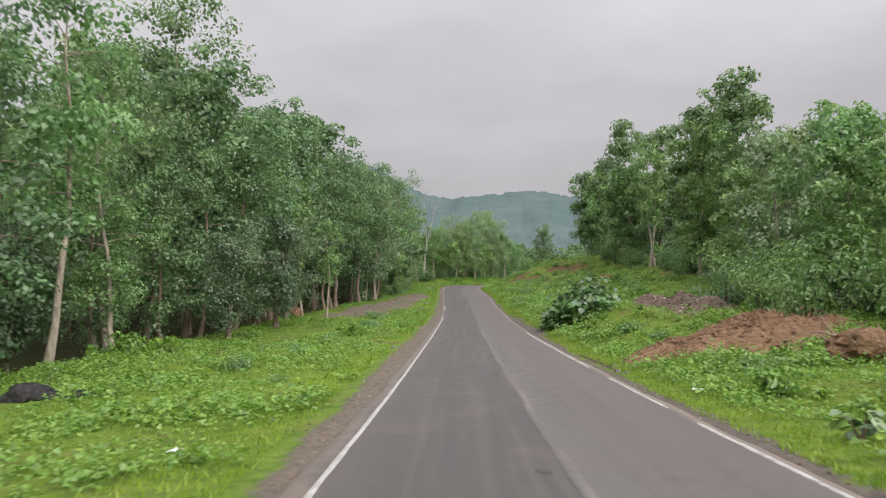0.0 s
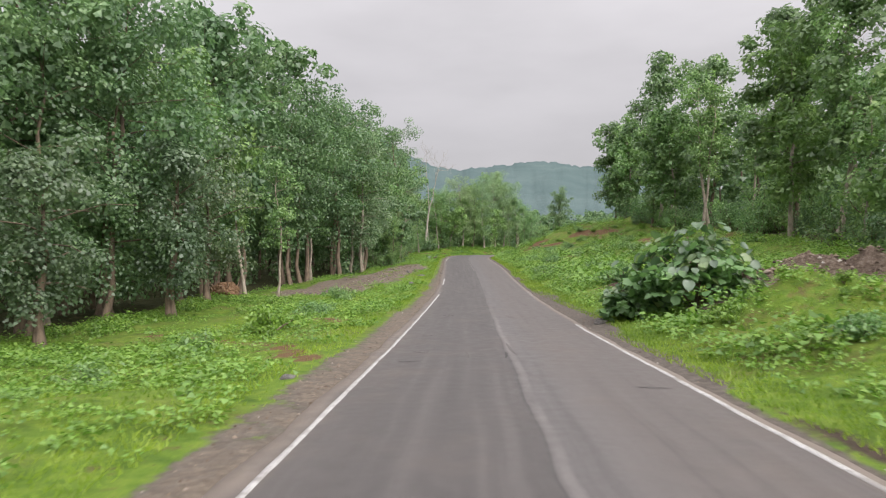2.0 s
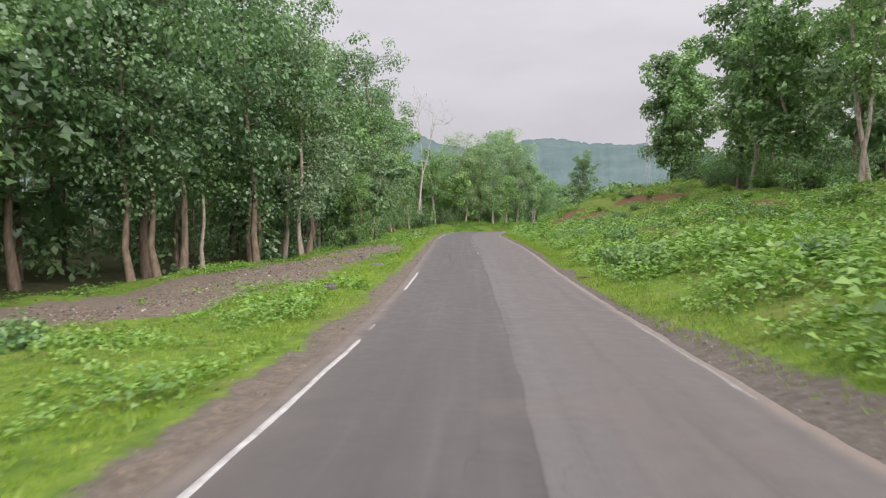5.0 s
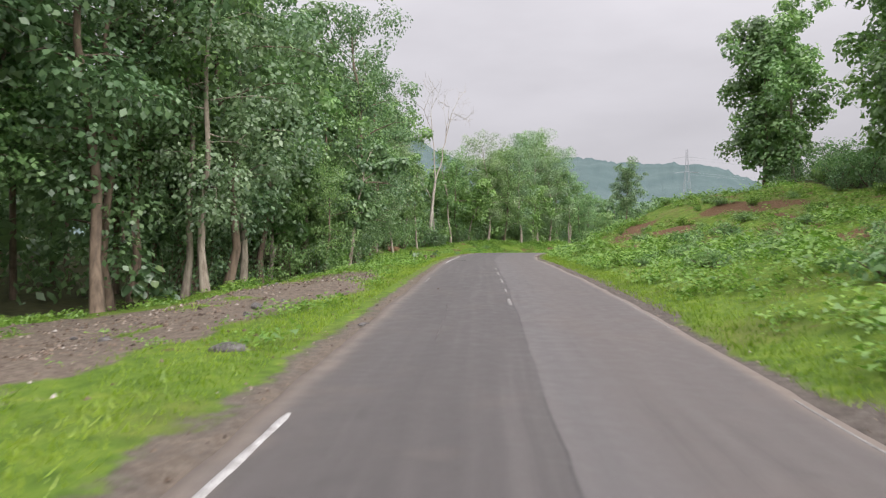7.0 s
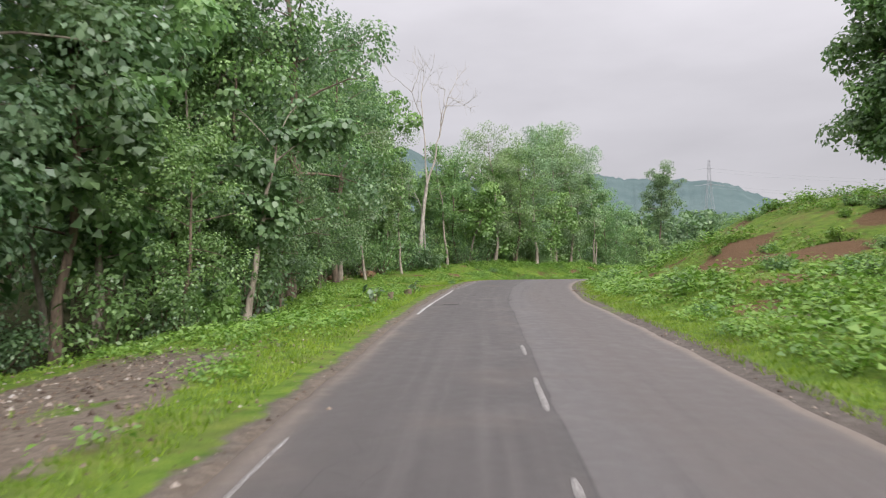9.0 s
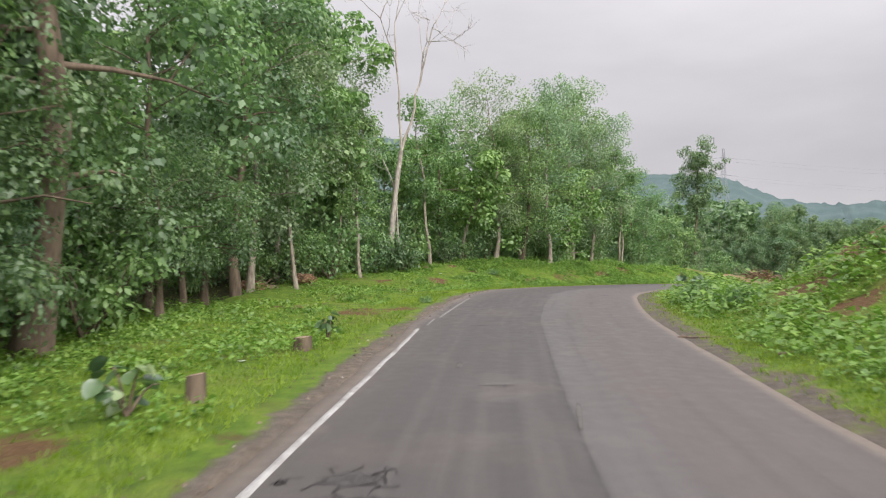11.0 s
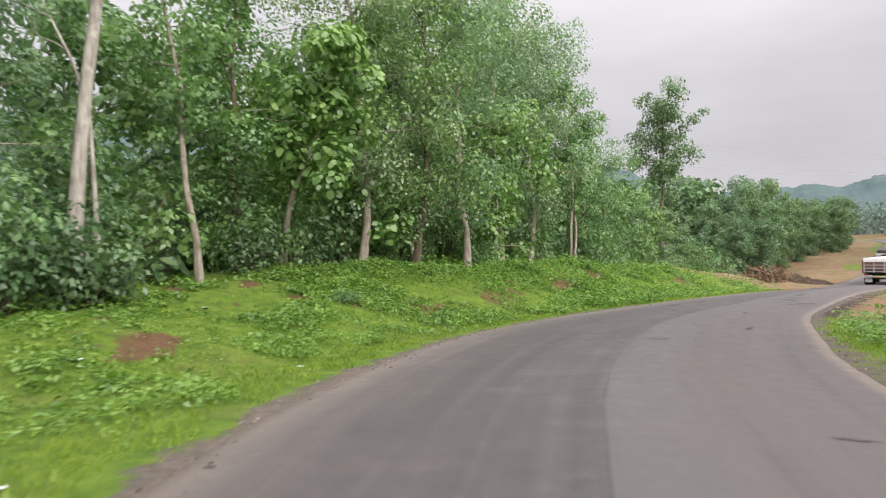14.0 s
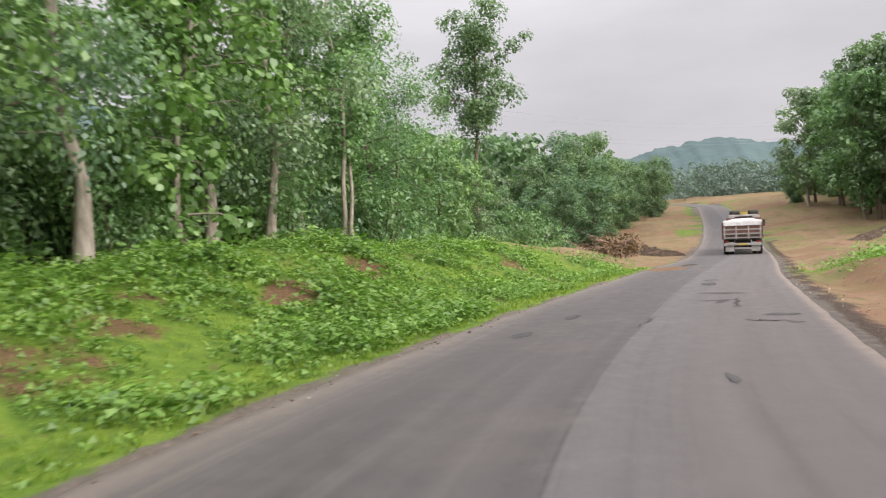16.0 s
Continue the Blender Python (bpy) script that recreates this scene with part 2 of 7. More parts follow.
def asphalt_material():
    k = Mat("worn_asphalt")
    lane, along = k.attr("lane"), k.attr("along")
    fine, mid, big = k.noise(60, 4, 0.7), k.noise(3.0, 5, 0.6), k.noise(0.5, 4)
    wander = k.math("MULTIPLY", k.math("SUBTRACT", k.noise(0.35, 3), 0.5), 0.008)
    side = k.span(k.math("ADD", lane, wander), 0.505, 0.520)
    dark = k.ramp(mid, (0.3, (0.092, 0.083, 0.078)), (0.7, (0.122, 0.111, 0.105)))
    pale = k.ramp(mid, (0.3, (0.132, 0.116, 0.106)), (0.7, (0.170, 0.150, 0.138)))
    pale = k.mix(k.span(lane, 0.56, 0.72), k.mix(0.6, pale, (0.158, 0.150, 0.147)), pale)
    c = k.mix(side, dark, pale)
    seam = k.math("SUBTRACT", 1.0, k.span(k.math("ABSOLUTE", k.math("SUBTRACT", k.math("ADD", lane, wander), 0.512)), 0.0, 0.006))
    c = k.mix(k.math("MULTIPLY", seam, 0.6), c, (0.060, 0.055, 0.053))
    # wheel tracks, polished a little paler, and long streaks along the lane
    n = k.t.nodes.new("ShaderNodeCombineXYZ")
    k.link(k.math("MULTIPLY", lane, 26.0), n.inputs[0])
    k.link(k.math("MULTIPLY", along, 0.07), n.inputs[1])
    streak = k.noise(1.0, 5, 0.6, vector=n.outputs[0])
    c = k.mix(k.span(streak, 0.46, 0.70, 0, 0.36), c, (0.185, 0.168, 0.157))
    c = k.mix(k.span(streak, 0.48, 0.28, 0, 0.38), c, (0.072, 0.066, 0.063))
    c = k.mix(k.span(big, 0.52, 0.75, 0, 0.40), c, (0.180, 0.148, 0.125))
    c = k.mix(k.span(fine, 0.35, 0.75, 0.0, 0.35), c, (0.060, 0.055, 0.053))
    dust = k.math("MAXIMUM", k.span(k.math("ADD", lane, k.math("MULTIPLY", wander, 1.8)), 0.950, 0.995), k.span(k.math("ADD", lane, k.math("MULTIPLY", k.math("SUBTRACT", k.noise(0.8, 5, 0.7), 0.5), 0.12)), 0.075, 0.0))
    c = k.mix(k.math("MULTIPLY", dust, 0.75), c, (0.270, 0.220, 0.178))
    wash = k.span(k.math("ADD", lane, k.math("MULTIPLY", k.math("SUBTRACT", streak, 0.5), 0.5)), 0.20, 0.02)
    c = k.mix(k.math("MULTIPLY", wash, k.span(along, 215, 232, 0.12, 0.55)), c, (0.235, 0.200, 0.170))
    cell = k.voronoi(0.9, "DISTANCE_TO_EDGE")
    area = k.span(k.noise(0.22, 3), 0.58, 0.66)
    crack = k.math("MULTIPLY", k.span(cell, 0.016, 0.004), area)
    c = k.mix(k.math("MULTIPLY", crack, 0.16), c, (0.030, 0.028, 0.027))
    # paint and dust scraped along the joint of the lanes
    rub = k.math("SUBTRACT", 1.0, k.span(k.math("ABSOLUTE", k.math("SUBTRACT", k.math("ADD", lane, k.math("MULTIPLY", wander, 1.6)), 0.532)), 0.003, 0.014))
    c = k.mix(k.math("MULTIPLY", rub, k.math("MULTIPLY", k.span(along, 130, 100), k.span(k.noise(0.16, 4, 0.6), 0.40, 0.60, 0.0, 0.5))), c, (0.26, 0.24, 0.225))
    scuff = k.math("MULTIPLY", k.span(k.noise(0.55, 6, 0.75), 0.53, 0.66, 0.0, 0.26), k.span(along, 150, 185))
    c = k.mix(k.math("MULTIPLY", scuff, k.span(k.math("ABSOLUTE", k.math("SUBTRACT", lane, 0.46)), 0.30, 0.05)), c, (0.215, 0.195, 0.180))
    k.bump(k.math("SUBTRACT", k.math("ADD", fine, mid), k.math("MULTIPLY", crack, 0.5)), 0.35, 0.012)
    return k.done(k.mix(1.0, c, (0.685, 0.68, 0.69), "MULTIPLY"), k.span(mid, 0.3, 0.7, 0.62, 0.82), spec=0.35)


def paint_material():
    k = Mat("worn_road_paint")
    n, f = k.noise(3.5, 5, 0.7), k.noise(30, 4, 0.7)
    c = k.ramp(n, (0.3, (0.232, 0.220, 0.208)), (0.62, (0.408, 0.400, 0.388)))
    c = k.mix(k.span(f, 0.53, 0.66), c, (0.160, 0.148, 0.140))
    c = k.mix(k.span(k.noise(1.3, 5, 0.7), 0.54, 0.64, 0, 0.75), c, (0.184, 0.168, 0.156))
    k.bump(f, 0.3, 0.01)
    return k.done(c, 0.75)


def faint_paint_material():
    k = Mat("nearly_worn_off_paint")
    n, f = k.noise(3.0, 5, 0.7), k.noise(24, 5, 0.7)
    c = k.ramp(n, (0.3, (0.152, 0.140, 0.132)), (0.65, (0.288, 0.276, 0.264)))
    c = k.mix(k.span(f, 0.47, 0.56), c, (0.120, 0.109, 0.102))
    return k.done(c, 0.8)


def earth_material(name, dark, mid, light, scale=5.0):
    k = Mat(name)
    n, f, p = k.noise(scale, 6, 0.65), k.noise(scale * 6, 4, 0.7), k.noise(0.8, 4)
    c = k.ramp(n, (0.28, dark), (0.5, mid), (0.74, light))
    c = k.mix(k.span(p, 0.55, 0.7, 0, 0.5), c, tuple(0.6 * v for v in mid))
    c = k.mix(k.span(f, 0.58, 0.72, 0, 0.4), c, light)
    k.bump(k.math("ADD", n, k.math("MULTIPLY", f, 0.5)), 1.0, 0.12)
    return k.done(c, 0.95, spec=0.1)


GROUND, ASPHALT, PAINT, FAINT_PAINT = ground_material(), asphalt_material(), paint_material(), faint_paint_material()
RED_EARTH = earth_material("red_brown_earth", (0.105, 0.060, 0.036), (0.215, 0.130, 0.078), (0.325, 0.220, 0.145))
RUBBLE = earth_material("grey_brown_rubble", (0.084, 0.061, 0.047), (0.171, 0.128, 0.099), (0.304, 0.251, 0.209), 8.0)


def broken_stone_material():
    k = Mat("mixed_broken_stone")
    one = k.t.nodes.new("ShaderNodeNewGeometry").outputs["Random Per Island"]
    c = k.ramp(one, (0.0, (0.048, 0.036, 0.029)), (0.35, (0.120, 0.088, 0.064)), (0.7, (0.208, 0.160, 0.120)), (0.93, (0.304, 0.256, 0.212)), (1.0, (0.448, 0.416, 0.376)))
    n = k.noise(22, 4, 0.7)
    c = k.mix(k.span(n, 0.5, 0.7, 0, 0.5), c, (0.104, 0.076, 0.056))
    k.bump(n, 0.5, 0.01)
    return k.done(c, 0.95, spec=0.1)


BROKEN_STONE = broken_stone_material()
STONE = earth_material("weathered_stone", (0.084, 0.076, 0.072), (0.175, 0.163, 0.156), (0.319, 0.304, 0.289), 7.0)
DARK_STONE = earth_material("dark_wet_stone", (0.023, 0.021, 0.023), (0.049, 0.046, 0.047), (0.106, 0.099, 0.097), 7.0)
WET_EARTH = earth_material("dark_wet_earth", (0.042, 0.029, 0.021), (0.080, 0.057, 0.042), (0.144, 0.110, 0.084), 4.0)


def hill_material():
    k = Mat("far_hill_painted_haze")
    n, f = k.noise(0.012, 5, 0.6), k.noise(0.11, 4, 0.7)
    # distance haze is painted in: blue-grey wood colours, and a faint glow below
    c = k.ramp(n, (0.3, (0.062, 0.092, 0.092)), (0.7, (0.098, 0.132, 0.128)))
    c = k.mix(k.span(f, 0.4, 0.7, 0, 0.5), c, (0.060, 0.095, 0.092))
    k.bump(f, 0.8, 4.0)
    # pale glow stands in for the hazy air before the hill
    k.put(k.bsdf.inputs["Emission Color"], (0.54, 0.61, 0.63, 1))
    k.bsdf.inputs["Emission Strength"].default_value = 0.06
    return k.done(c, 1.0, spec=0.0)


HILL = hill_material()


# ---- the plan: road edges, heights and forest edges as functions of y ----
STEP_Y = np.arange(-120.0, 900.0, 0.5)


def curve(pairs, width=4.0):
    """A smooth function of y through pairs of (y, value)."""
    ys, vs = zip(*pairs)
    ys, vs = np.array(ys, float), np.array(vs, float)
    raw = np.interp(STEP_Y, ys, vs)
    first, last = (vs[1] - vs[0]) / (ys[1] - ys[0]), (vs[-1] - vs[-2]) / (ys[-1] - ys[-2])
    raw = np.where(STEP_Y < ys[0], vs[0] + (STEP_Y - ys[0]) * first, raw)
    raw = np.where(STEP_Y > ys[-1], vs[-1] + (STEP_Y - ys[-1]) * last, raw)
    half = int(8 * width)
    k = np.exp(-0.5 * (np.arange(-half, half + 1) * 0.5 / width) ** 2)
    k /= k.sum()
    pad = len(k) // 2
    body = np.concatenate([raw[0] + (raw[1] - raw[0]) * np.arange(-pad, 0), raw, raw[-1] + (raw[-1] - raw[-2]) * np.arange(1, pad + 1)])
    soft = np.convolve(body, k, "valid")
    return lambda y: np.interp(y, STEP_Y, soft)


road_left = curve([(-60, -4.1), (0, -2.3), (20, -1.75), (35, -1.4), (50, -0.95), (70, -0.35), (88, -0.15), (107, -0.15), (133, -0.3), (140, -0.1), (150, 0.1),
                   (160, 1.0), (166, 1.9), (171, 3.0), (176, 4.6), (182, 7.3), (187, 11.6), (191, 15.4), (197.6, 22.4), (205, 30.2), (215, 41.0), (231, 55.8),
                   (244, 67.0), (262, 81.5), (280, 96.0), (300, 108.0), (320, 112.0), (340, 112.0)], 1.6)
road_right = curve([(-60, 3.6), (0, 5.1), (16, 5.4), (38, 5.9), (49, 6.05), (66, 6.4), (73, 6.7), (106, 7.1), (121, 7.05), (135, 7.0), (140, 7.2), (148, 7.8), (154, 8.4),
                    (160, 9.4), (164.7, 10.4), (171, 12.8), (176, 15.2), (184, 19.7), (187.9, 22.9), (192.2, 26.6), (198.4, 32.0), (206.8, 40.2), (215, 48.0), (231, 62.3),
                    (244, 73.4), (262, 87.6), (280, 102.0), (300, 114.0), (320, 118.0), (340, 118.0)], 1.6)
road_height = curve([(-60, 3.0), (0, 0.1), (10.6, -0.41), (21.5, -0.78), (32.5, -1.1), (44.2, -1.36), (60, -1.5), (74.5, -1.54), (86.5, -1.25), (98.4, -0.79), (112, -0.35),
                     (127, 0.04), (138.5, 0.23), (149.5, 0.4), (159.8, 0.64), (165, 0.69), (174, 0.59), (178.4, 0.48), (186, 0.45), (195, 0.4), (204, 0.2), (212, -0.1), (220, -0.32), (228, -0.1), (240, 1.0),
                     (269, 3.2), (300, 4.6), (330, 5.2), (420, 5.5)], 3.0)
verge_left = curve([(-60, -0.3), (31, -0.3), (50, -0.6), (66, -0.2), (76, -0.45), (95, -0.6), (110, -0.8), (121, -0.8), (133, -1.1), (142, -0.6), (152, 0.0), (161, -0.2), (167, 0.2), (176, 0.8),
                    (186, 1.8), (200, 2.0), (214, 1.6), (222, 0.4), (232, -0.3), (300, -0.5)], 3.0)
forest_left = curve([(-60, -15.0), (30, -15.0), (48, -16.5), (66, -16.0), (76, -14.8), (90, -14.5), (100, -13.0), (107, -11.3), (113, -9.8), (119, -9.2), (126, -9.0), (140, -9.6), (152, -9.8), (161, -9.5),
                     (168, -8.7), (176, -8.2), (182, -5.2), (186, -2.2), (189, 0.5), (192, 3.8), (200, 9.0), (206, 13.0), (212, 18.0), (218, 24.0), (224, 31.0), (229, 39.0), (236, 48.5), (244, 56.5), (250, 61.5),
                     (262, 73.0), (281, 89.0), (300, 101.0), (330, 104.0)], 1.5)
forest_right = curve([(-60, 20.0), (20, 19.5), (40, 19.5), (52, 24.0), (61, 26.0), (80, 29.5), (95, 31.5), (110, 32.5), (150, 33.0), (170, 34.0)], 2.0)

# rise of the ground beyond the right edge: rows by y, columns by distance
RISE_D = np.array([0, 2, 5, 8, 12, 17, 26, 60.0])
RISE = [(-60, (0, 0.1, 0.5, 0.9, 1.2, 1.7, 2.5, 3.5)), (24, (0, 0.1, 0.5, 0.9, 1.3, 1.8, 2.6, 3.8)), (45, (0, 0.35, 1.0, 1.5, 1.8, 2.3, 3.2, 4.5)),
        (62, (0, 0.5, 1.2, 1.6, 2.0, 2.4, 3.4, 5.0)), (80, (0, 0.4, 1.1, 1.6, 2.1, 2.7, 4.0, 6.0)), (108, (0, 0.3, 0.9, 1.2, 1.8, 2.9, 4.3, 6.0)),
        (122, (0, 0.25, 0.6, 0.9, 1.3, 2.6, 4.6, 6.0)), (134, (0, 0.3, 0.9, 1.5, 2.2, 3.2, 5.0, 6.0)), (147, (0, 0.1, 1.1, 2.8, 4.5, 5.7, 6.9, 7.4)),
        (155, (0, 0.05, 0.6, 2.4, 4.4, 5.6, 6.8, 7.4)), (162, (0, 0.0, 0.15, 0.6, 2.0, 3.6, 5.2, 6.0)), (169, (0, 0.0, 0.0, 0.1, 0.3, 0.7, 1.0, 2.0)),
        (200, (0, -0.25, 0.1, 0.3, 0.5, 0.7, 1.1, 2.6)), (260, (0, 0.2, 0.6, 0.9, 1.2, 1.5, 1.8, 3.0))]
RISE_Y, RISE_Z = np.array([r[0] for r in RISE], float), np.array([r[1] for r in RISE], float)

# strip of rubble in the left verge: along, across, half width
STRIP_Y, STRIP_X, STRIP_W = [73, 80, 90, 100, 107, 113, 119, 124], [-11.3, -9.9, -8.2, -7.1, -5.8, -5.2, -5.4, -5.5], [2.6, 3.7, 4.5, 4.4, 3.8, 3.0, 2.2, 1.2]

LATTICE = np.random.default_rng(7).random((256, 256))


def value_noise(x, y, size):
    """Smooth noise from -1 to 1 with lumps of about that size."""
    u, v = np.asarray(x) / size + 371.3, np.asarray(y) / size + 123.7
    i, j = np.floor(u).astype(int), np.floor(v).astype(int)
    a, b = u - i, v - j
    a, b = a * a * (3 - 2 * a), b * b * (3 - 2 * b)
    i0, i1, j0, j1 = i % 256, (i + 1) % 256, j % 256, (j + 1) % 256
    return 2 * ((LATTICE[i0, j0] * (1 - a) + LATTICE[i1, j0] * a) * (1 - b) + (LATTICE[i0, j1] * (1 - a) + LATTICE[i1, j1] * a) * b) - 1


def smooth(v, a, b):
    t = np.clip((v - a) / (b - a), 0, 1)
    return t * t * (3 - 2 * t)


def rise_right(y, d):
    r = np.clip(np.interp(y, RISE_Y, np.arange(len(RISE_Y))), 0, len(RISE_Y) - 1.001)
    c = np.clip(np.interp(d, RISE_D, np.arange(len(RISE_D))), 0, len(RISE_D) - 1.001)
    i, j = r.astype(int), c.astype(int)
    a, b = r - i, c - j
    a = a * a * (3 - 2 * a)
    z = RISE_Z
    return (z[i, j] * (1 - a) + z[i + 1, j] * a) * (1 - b) + (z[i, j + 1] * (1 - a) + z[i + 1, j + 1] * a) * b


def ground_at(x, y):
    """The height of the ground, anywhere."""
    x, y = np.asarray(x, float), np.asarray(y, float)
    base = road_height(y)
    dl, dr = road_left(y) - x, x - road_right(y)
    z = base.copy()
    lumps = 0.22 * value_noise(x, y, 4.5) + 0.10 * value_noise(x, y, 1.7) + 0.05 * value_noise(x, y, 0.8)
    left = verge_left(y) * smooth(dl, 1.5, 11.0) + lumps * smooth(dl, 0.8, 4.0) + 0.015 * np.clip(dl - 12, 0, 80)
    left = left - 0.7 * smooth(forest_left(y) - x, 0.0, 3.0) * (1 - smooth(y, 160, 175))
    heap = smooth(y, 73, 79) * (1 - smooth(y, 118, 124)) * (1 - smooth(np.abs(x - np.interp(y, STRIP_Y, STRIP_X)) / np.interp(y, STRIP_Y, STRIP_W), 0.6, 1.2))
    left = left + heap * (0.08 + 0.07 * value_noise(x, y, 1.25) + 0.10 * value_noise(x, y, 2.6))
    right = rise_right(y, np.clip(dr, 0, 300)) + (lumps * 1.6 + 0.20 * value_noise(x, y, 2.7)) * smooth(dr, 0.6, 4.0)
    # grown-over spoil banks beside the big-leaved bush
    for bx, by, wx, wy, h in ((10.6, 40.2, 2.1, 2.6, 1.0), (13.6, 36.6, 2.4, 1.8, 0.55), (9.4, 36.4, 1.4, 2.2, 0.35)):
        right = right + h * np.exp(-((x - bx) / wx) ** 2 - ((y - by) / wy) ** 2) * (1 + 0.35 * value_noise(x, y, 1.1))
    z += np.where(dl > 0, left, 0) + np.where(dr > 0, right, 0)
    edge = np.minimum(np.abs(dl), np.abs(dr))
    inside = (dl < 0) & (dr < 0)
    z += np.where(inside, -0.02 - 0.16 * smooth(edge, 0.0, 0.7), -0.02)
    return z


def one_height(x, y):
    return float(ground_at(np.array([x]), np.array([y]))[0])


# ---- mesh helpers ----
def mesh_of(name, verts, faces, material, smooth_faces=False):
    """A mesh from arrays; all faces have the same number of corners."""
    verts, faces = np.asarray(verts, np.float32), np.asarray(faces, np.int32)
    me = bpy.data.meshes.new(name)
    n, k = faces.shape
    me.vertices.add(len(verts))
    me.vertices.foreach_set("co", verts.ravel())
    me.loops.add(n * k)
    me.loops.foreach_set("vertex_index", faces.ravel())
    me.polygons.add(n)
    me.polygons.foreach_set("loop_start", np.arange(0, n * k, k, dtype=np.int32))
    me.polygons.foreach_set("loop_total", np.full(n, k, dtype=np.int32))
    if smooth_faces:
        me.polygons.foreach_set("use_smooth", np.ones(n, dtype=bool))
    me.update(calc_edges=True)
    me.materials.append(material)
    return me


def float_attribute(me, name, values):
    me.attributes.new(name, "FLOAT", "POINT").data.foreach_set("value", np.asarray(values, np.float32).ravel())


def part(name, shape, material, parent, label=""):
    """One mesh object under a thing or a part, from a bmesh or a ready mesh."""
    if isinstance(shape, bmesh.types.BMesh):
        me = bpy.data.meshes.new(name)
        shape.to_mesh(me)
        shape.free()
        me.materials.append(material)
    else:
        me = shape
    ob = new(name, me)
    ob.parent = parent
    if label:
        ob["label"] = label
    return ob


def grid_faces(rows, cols):
    i = np.arange((rows - 1) * cols).reshape(rows - 1, cols)[:, :-1].ravel()
    return np.stack([i, i + 1, i + cols + 1, i + cols], 1)


def tube(path, radii, sides, turn=0.0):
    """A tapered tube along a path; its end is drawn to a point if the last radius is small."""
    path, radii = np.asarray(path, float), np.asarray(radii, float)
    along = np.gradient(path, axis=0)
    along /= np.linalg.norm(along, axis=1)[:, None] + 1e-9
    ref = np.where(np.abs(along[:, 2:3]) > 0.9, np.array([[1.0, 0, 0]]), np.array([[0, 0, 1.0]]))
    u = np.cross(ref, along)
    u /= np.linalg.norm(u, axis=1)[:, None] + 1e-9
    v = np.cross(along, u)
    a = np.linspace(0, 2 * np.pi, sides, endpoint=False) + turn
    verts = path[:, None] + radii[:, None, None] * (np.cos(a)[None, :, None] * u[:, None] + np.sin(a)[None, :, None] * v[:, None])
    faces = []
    for r in range(len(path) - 1):
        for s in range(sides):
            faces.append((r * sides + s, r * sides + (s + 1) % sides, (r + 1) * sides + (s + 1) % sides, (r + 1) * sides + s))
    return verts.reshape(-1, 3), np.array(faces)


def joined(pieces):
    verts, faces, start = [], [], 0
    for v, f in pieces:
        verts.append(v)
        faces.append(f + start)
        start += len(v)
    return np.concatenate(verts), np.concatenate(faces)


def blades(base, axis, up, length, width, fold=0.10, droop=0.12):
    """Leaves as folded diamonds: base points, directions, upper sides, lengths and widths."""
    n = len(base)
    axis = axis / (np.linalg.norm(axis, axis=1)[:, None] + 1e-9)
    side = np.cross(axis, up)
    side /= np.linalg.norm(side, axis=1)[:, None] + 1e-9
    nrm = np.cross(side, axis)
    length, width = np.broadcast_to(length, n)[:, None], np.broadcast_to(width, n)[:, None]
    mid = base + axis * length * 0.48
    v = np.stack([base, mid + side * width / 2 + nrm * length * fold, base + axis * length - nrm * length * droop, mid - side * width / 2 + nrm * length * fold], 1)
    return v.reshape(-1, 3), np.arange(4 * n).reshape(n, 4)


def slivers(base, axis, up, length, width, droop=0.15):
    """Leaves seen half-folded, one facet each: cheaper than blades, for crowns that are not close."""
    n = len(base)
    axis = axis / (np.linalg.norm(axis, axis=1)[:, None] + 1e-9)
    side = np.cross(axis, up)
    side /= np.linalg.norm(side, axis=1)[:, None] + 1e-9
    nrm = np.cross(side, axis)
    length, width = np.broadcast_to(length, n)[:, None], np.broadcast_to(width, n)[:, None]
    v = np.stack([base - side * width * 0.25, base + axis * length * 0.5 + side * width * 0.75 + nrm * length * 0.08, base + axis * length - nrm * length * droop], 1)
    return v.reshape(-1, 3), np.arange(3 * n).reshape(n, 3)


def rounded_leaves(base, axis, up, length, width, fold=0.08, droop=0.16):
    """Broad leaves with six corners, for the trees that stand closest to the road."""
    n = len(base)
    axis = axis / (np.linalg.norm(axis, axis=1)[:, None] + 1e-9)
    side = np.cross(axis, up)
    side /= np.linalg.norm(side, axis=1)[:, None] + 1e-9
    nrm = np.cross(side, axis)
    length, width = np.broadcast_to(length, n)[:, None], np.broadcast_to(width, n)[:, None]
    rim = [base + axis * length * u + side * width * w + nrm * length * (fold * (w != 0) - droop * u * u) for u, w in ((0, 0), (0.28, 0.42), (0.68, 0.40), (1.0, 0), (0.68, -0.40), (0.28, -0.42))]
    return np.stack(rim, 1).reshape(-1, 3), np.arange(6 * n).reshape(n, 6)


def unit(v):
    return v / (np.linalg.norm(v, axis=-1, keepdims=True) + 1e-9)


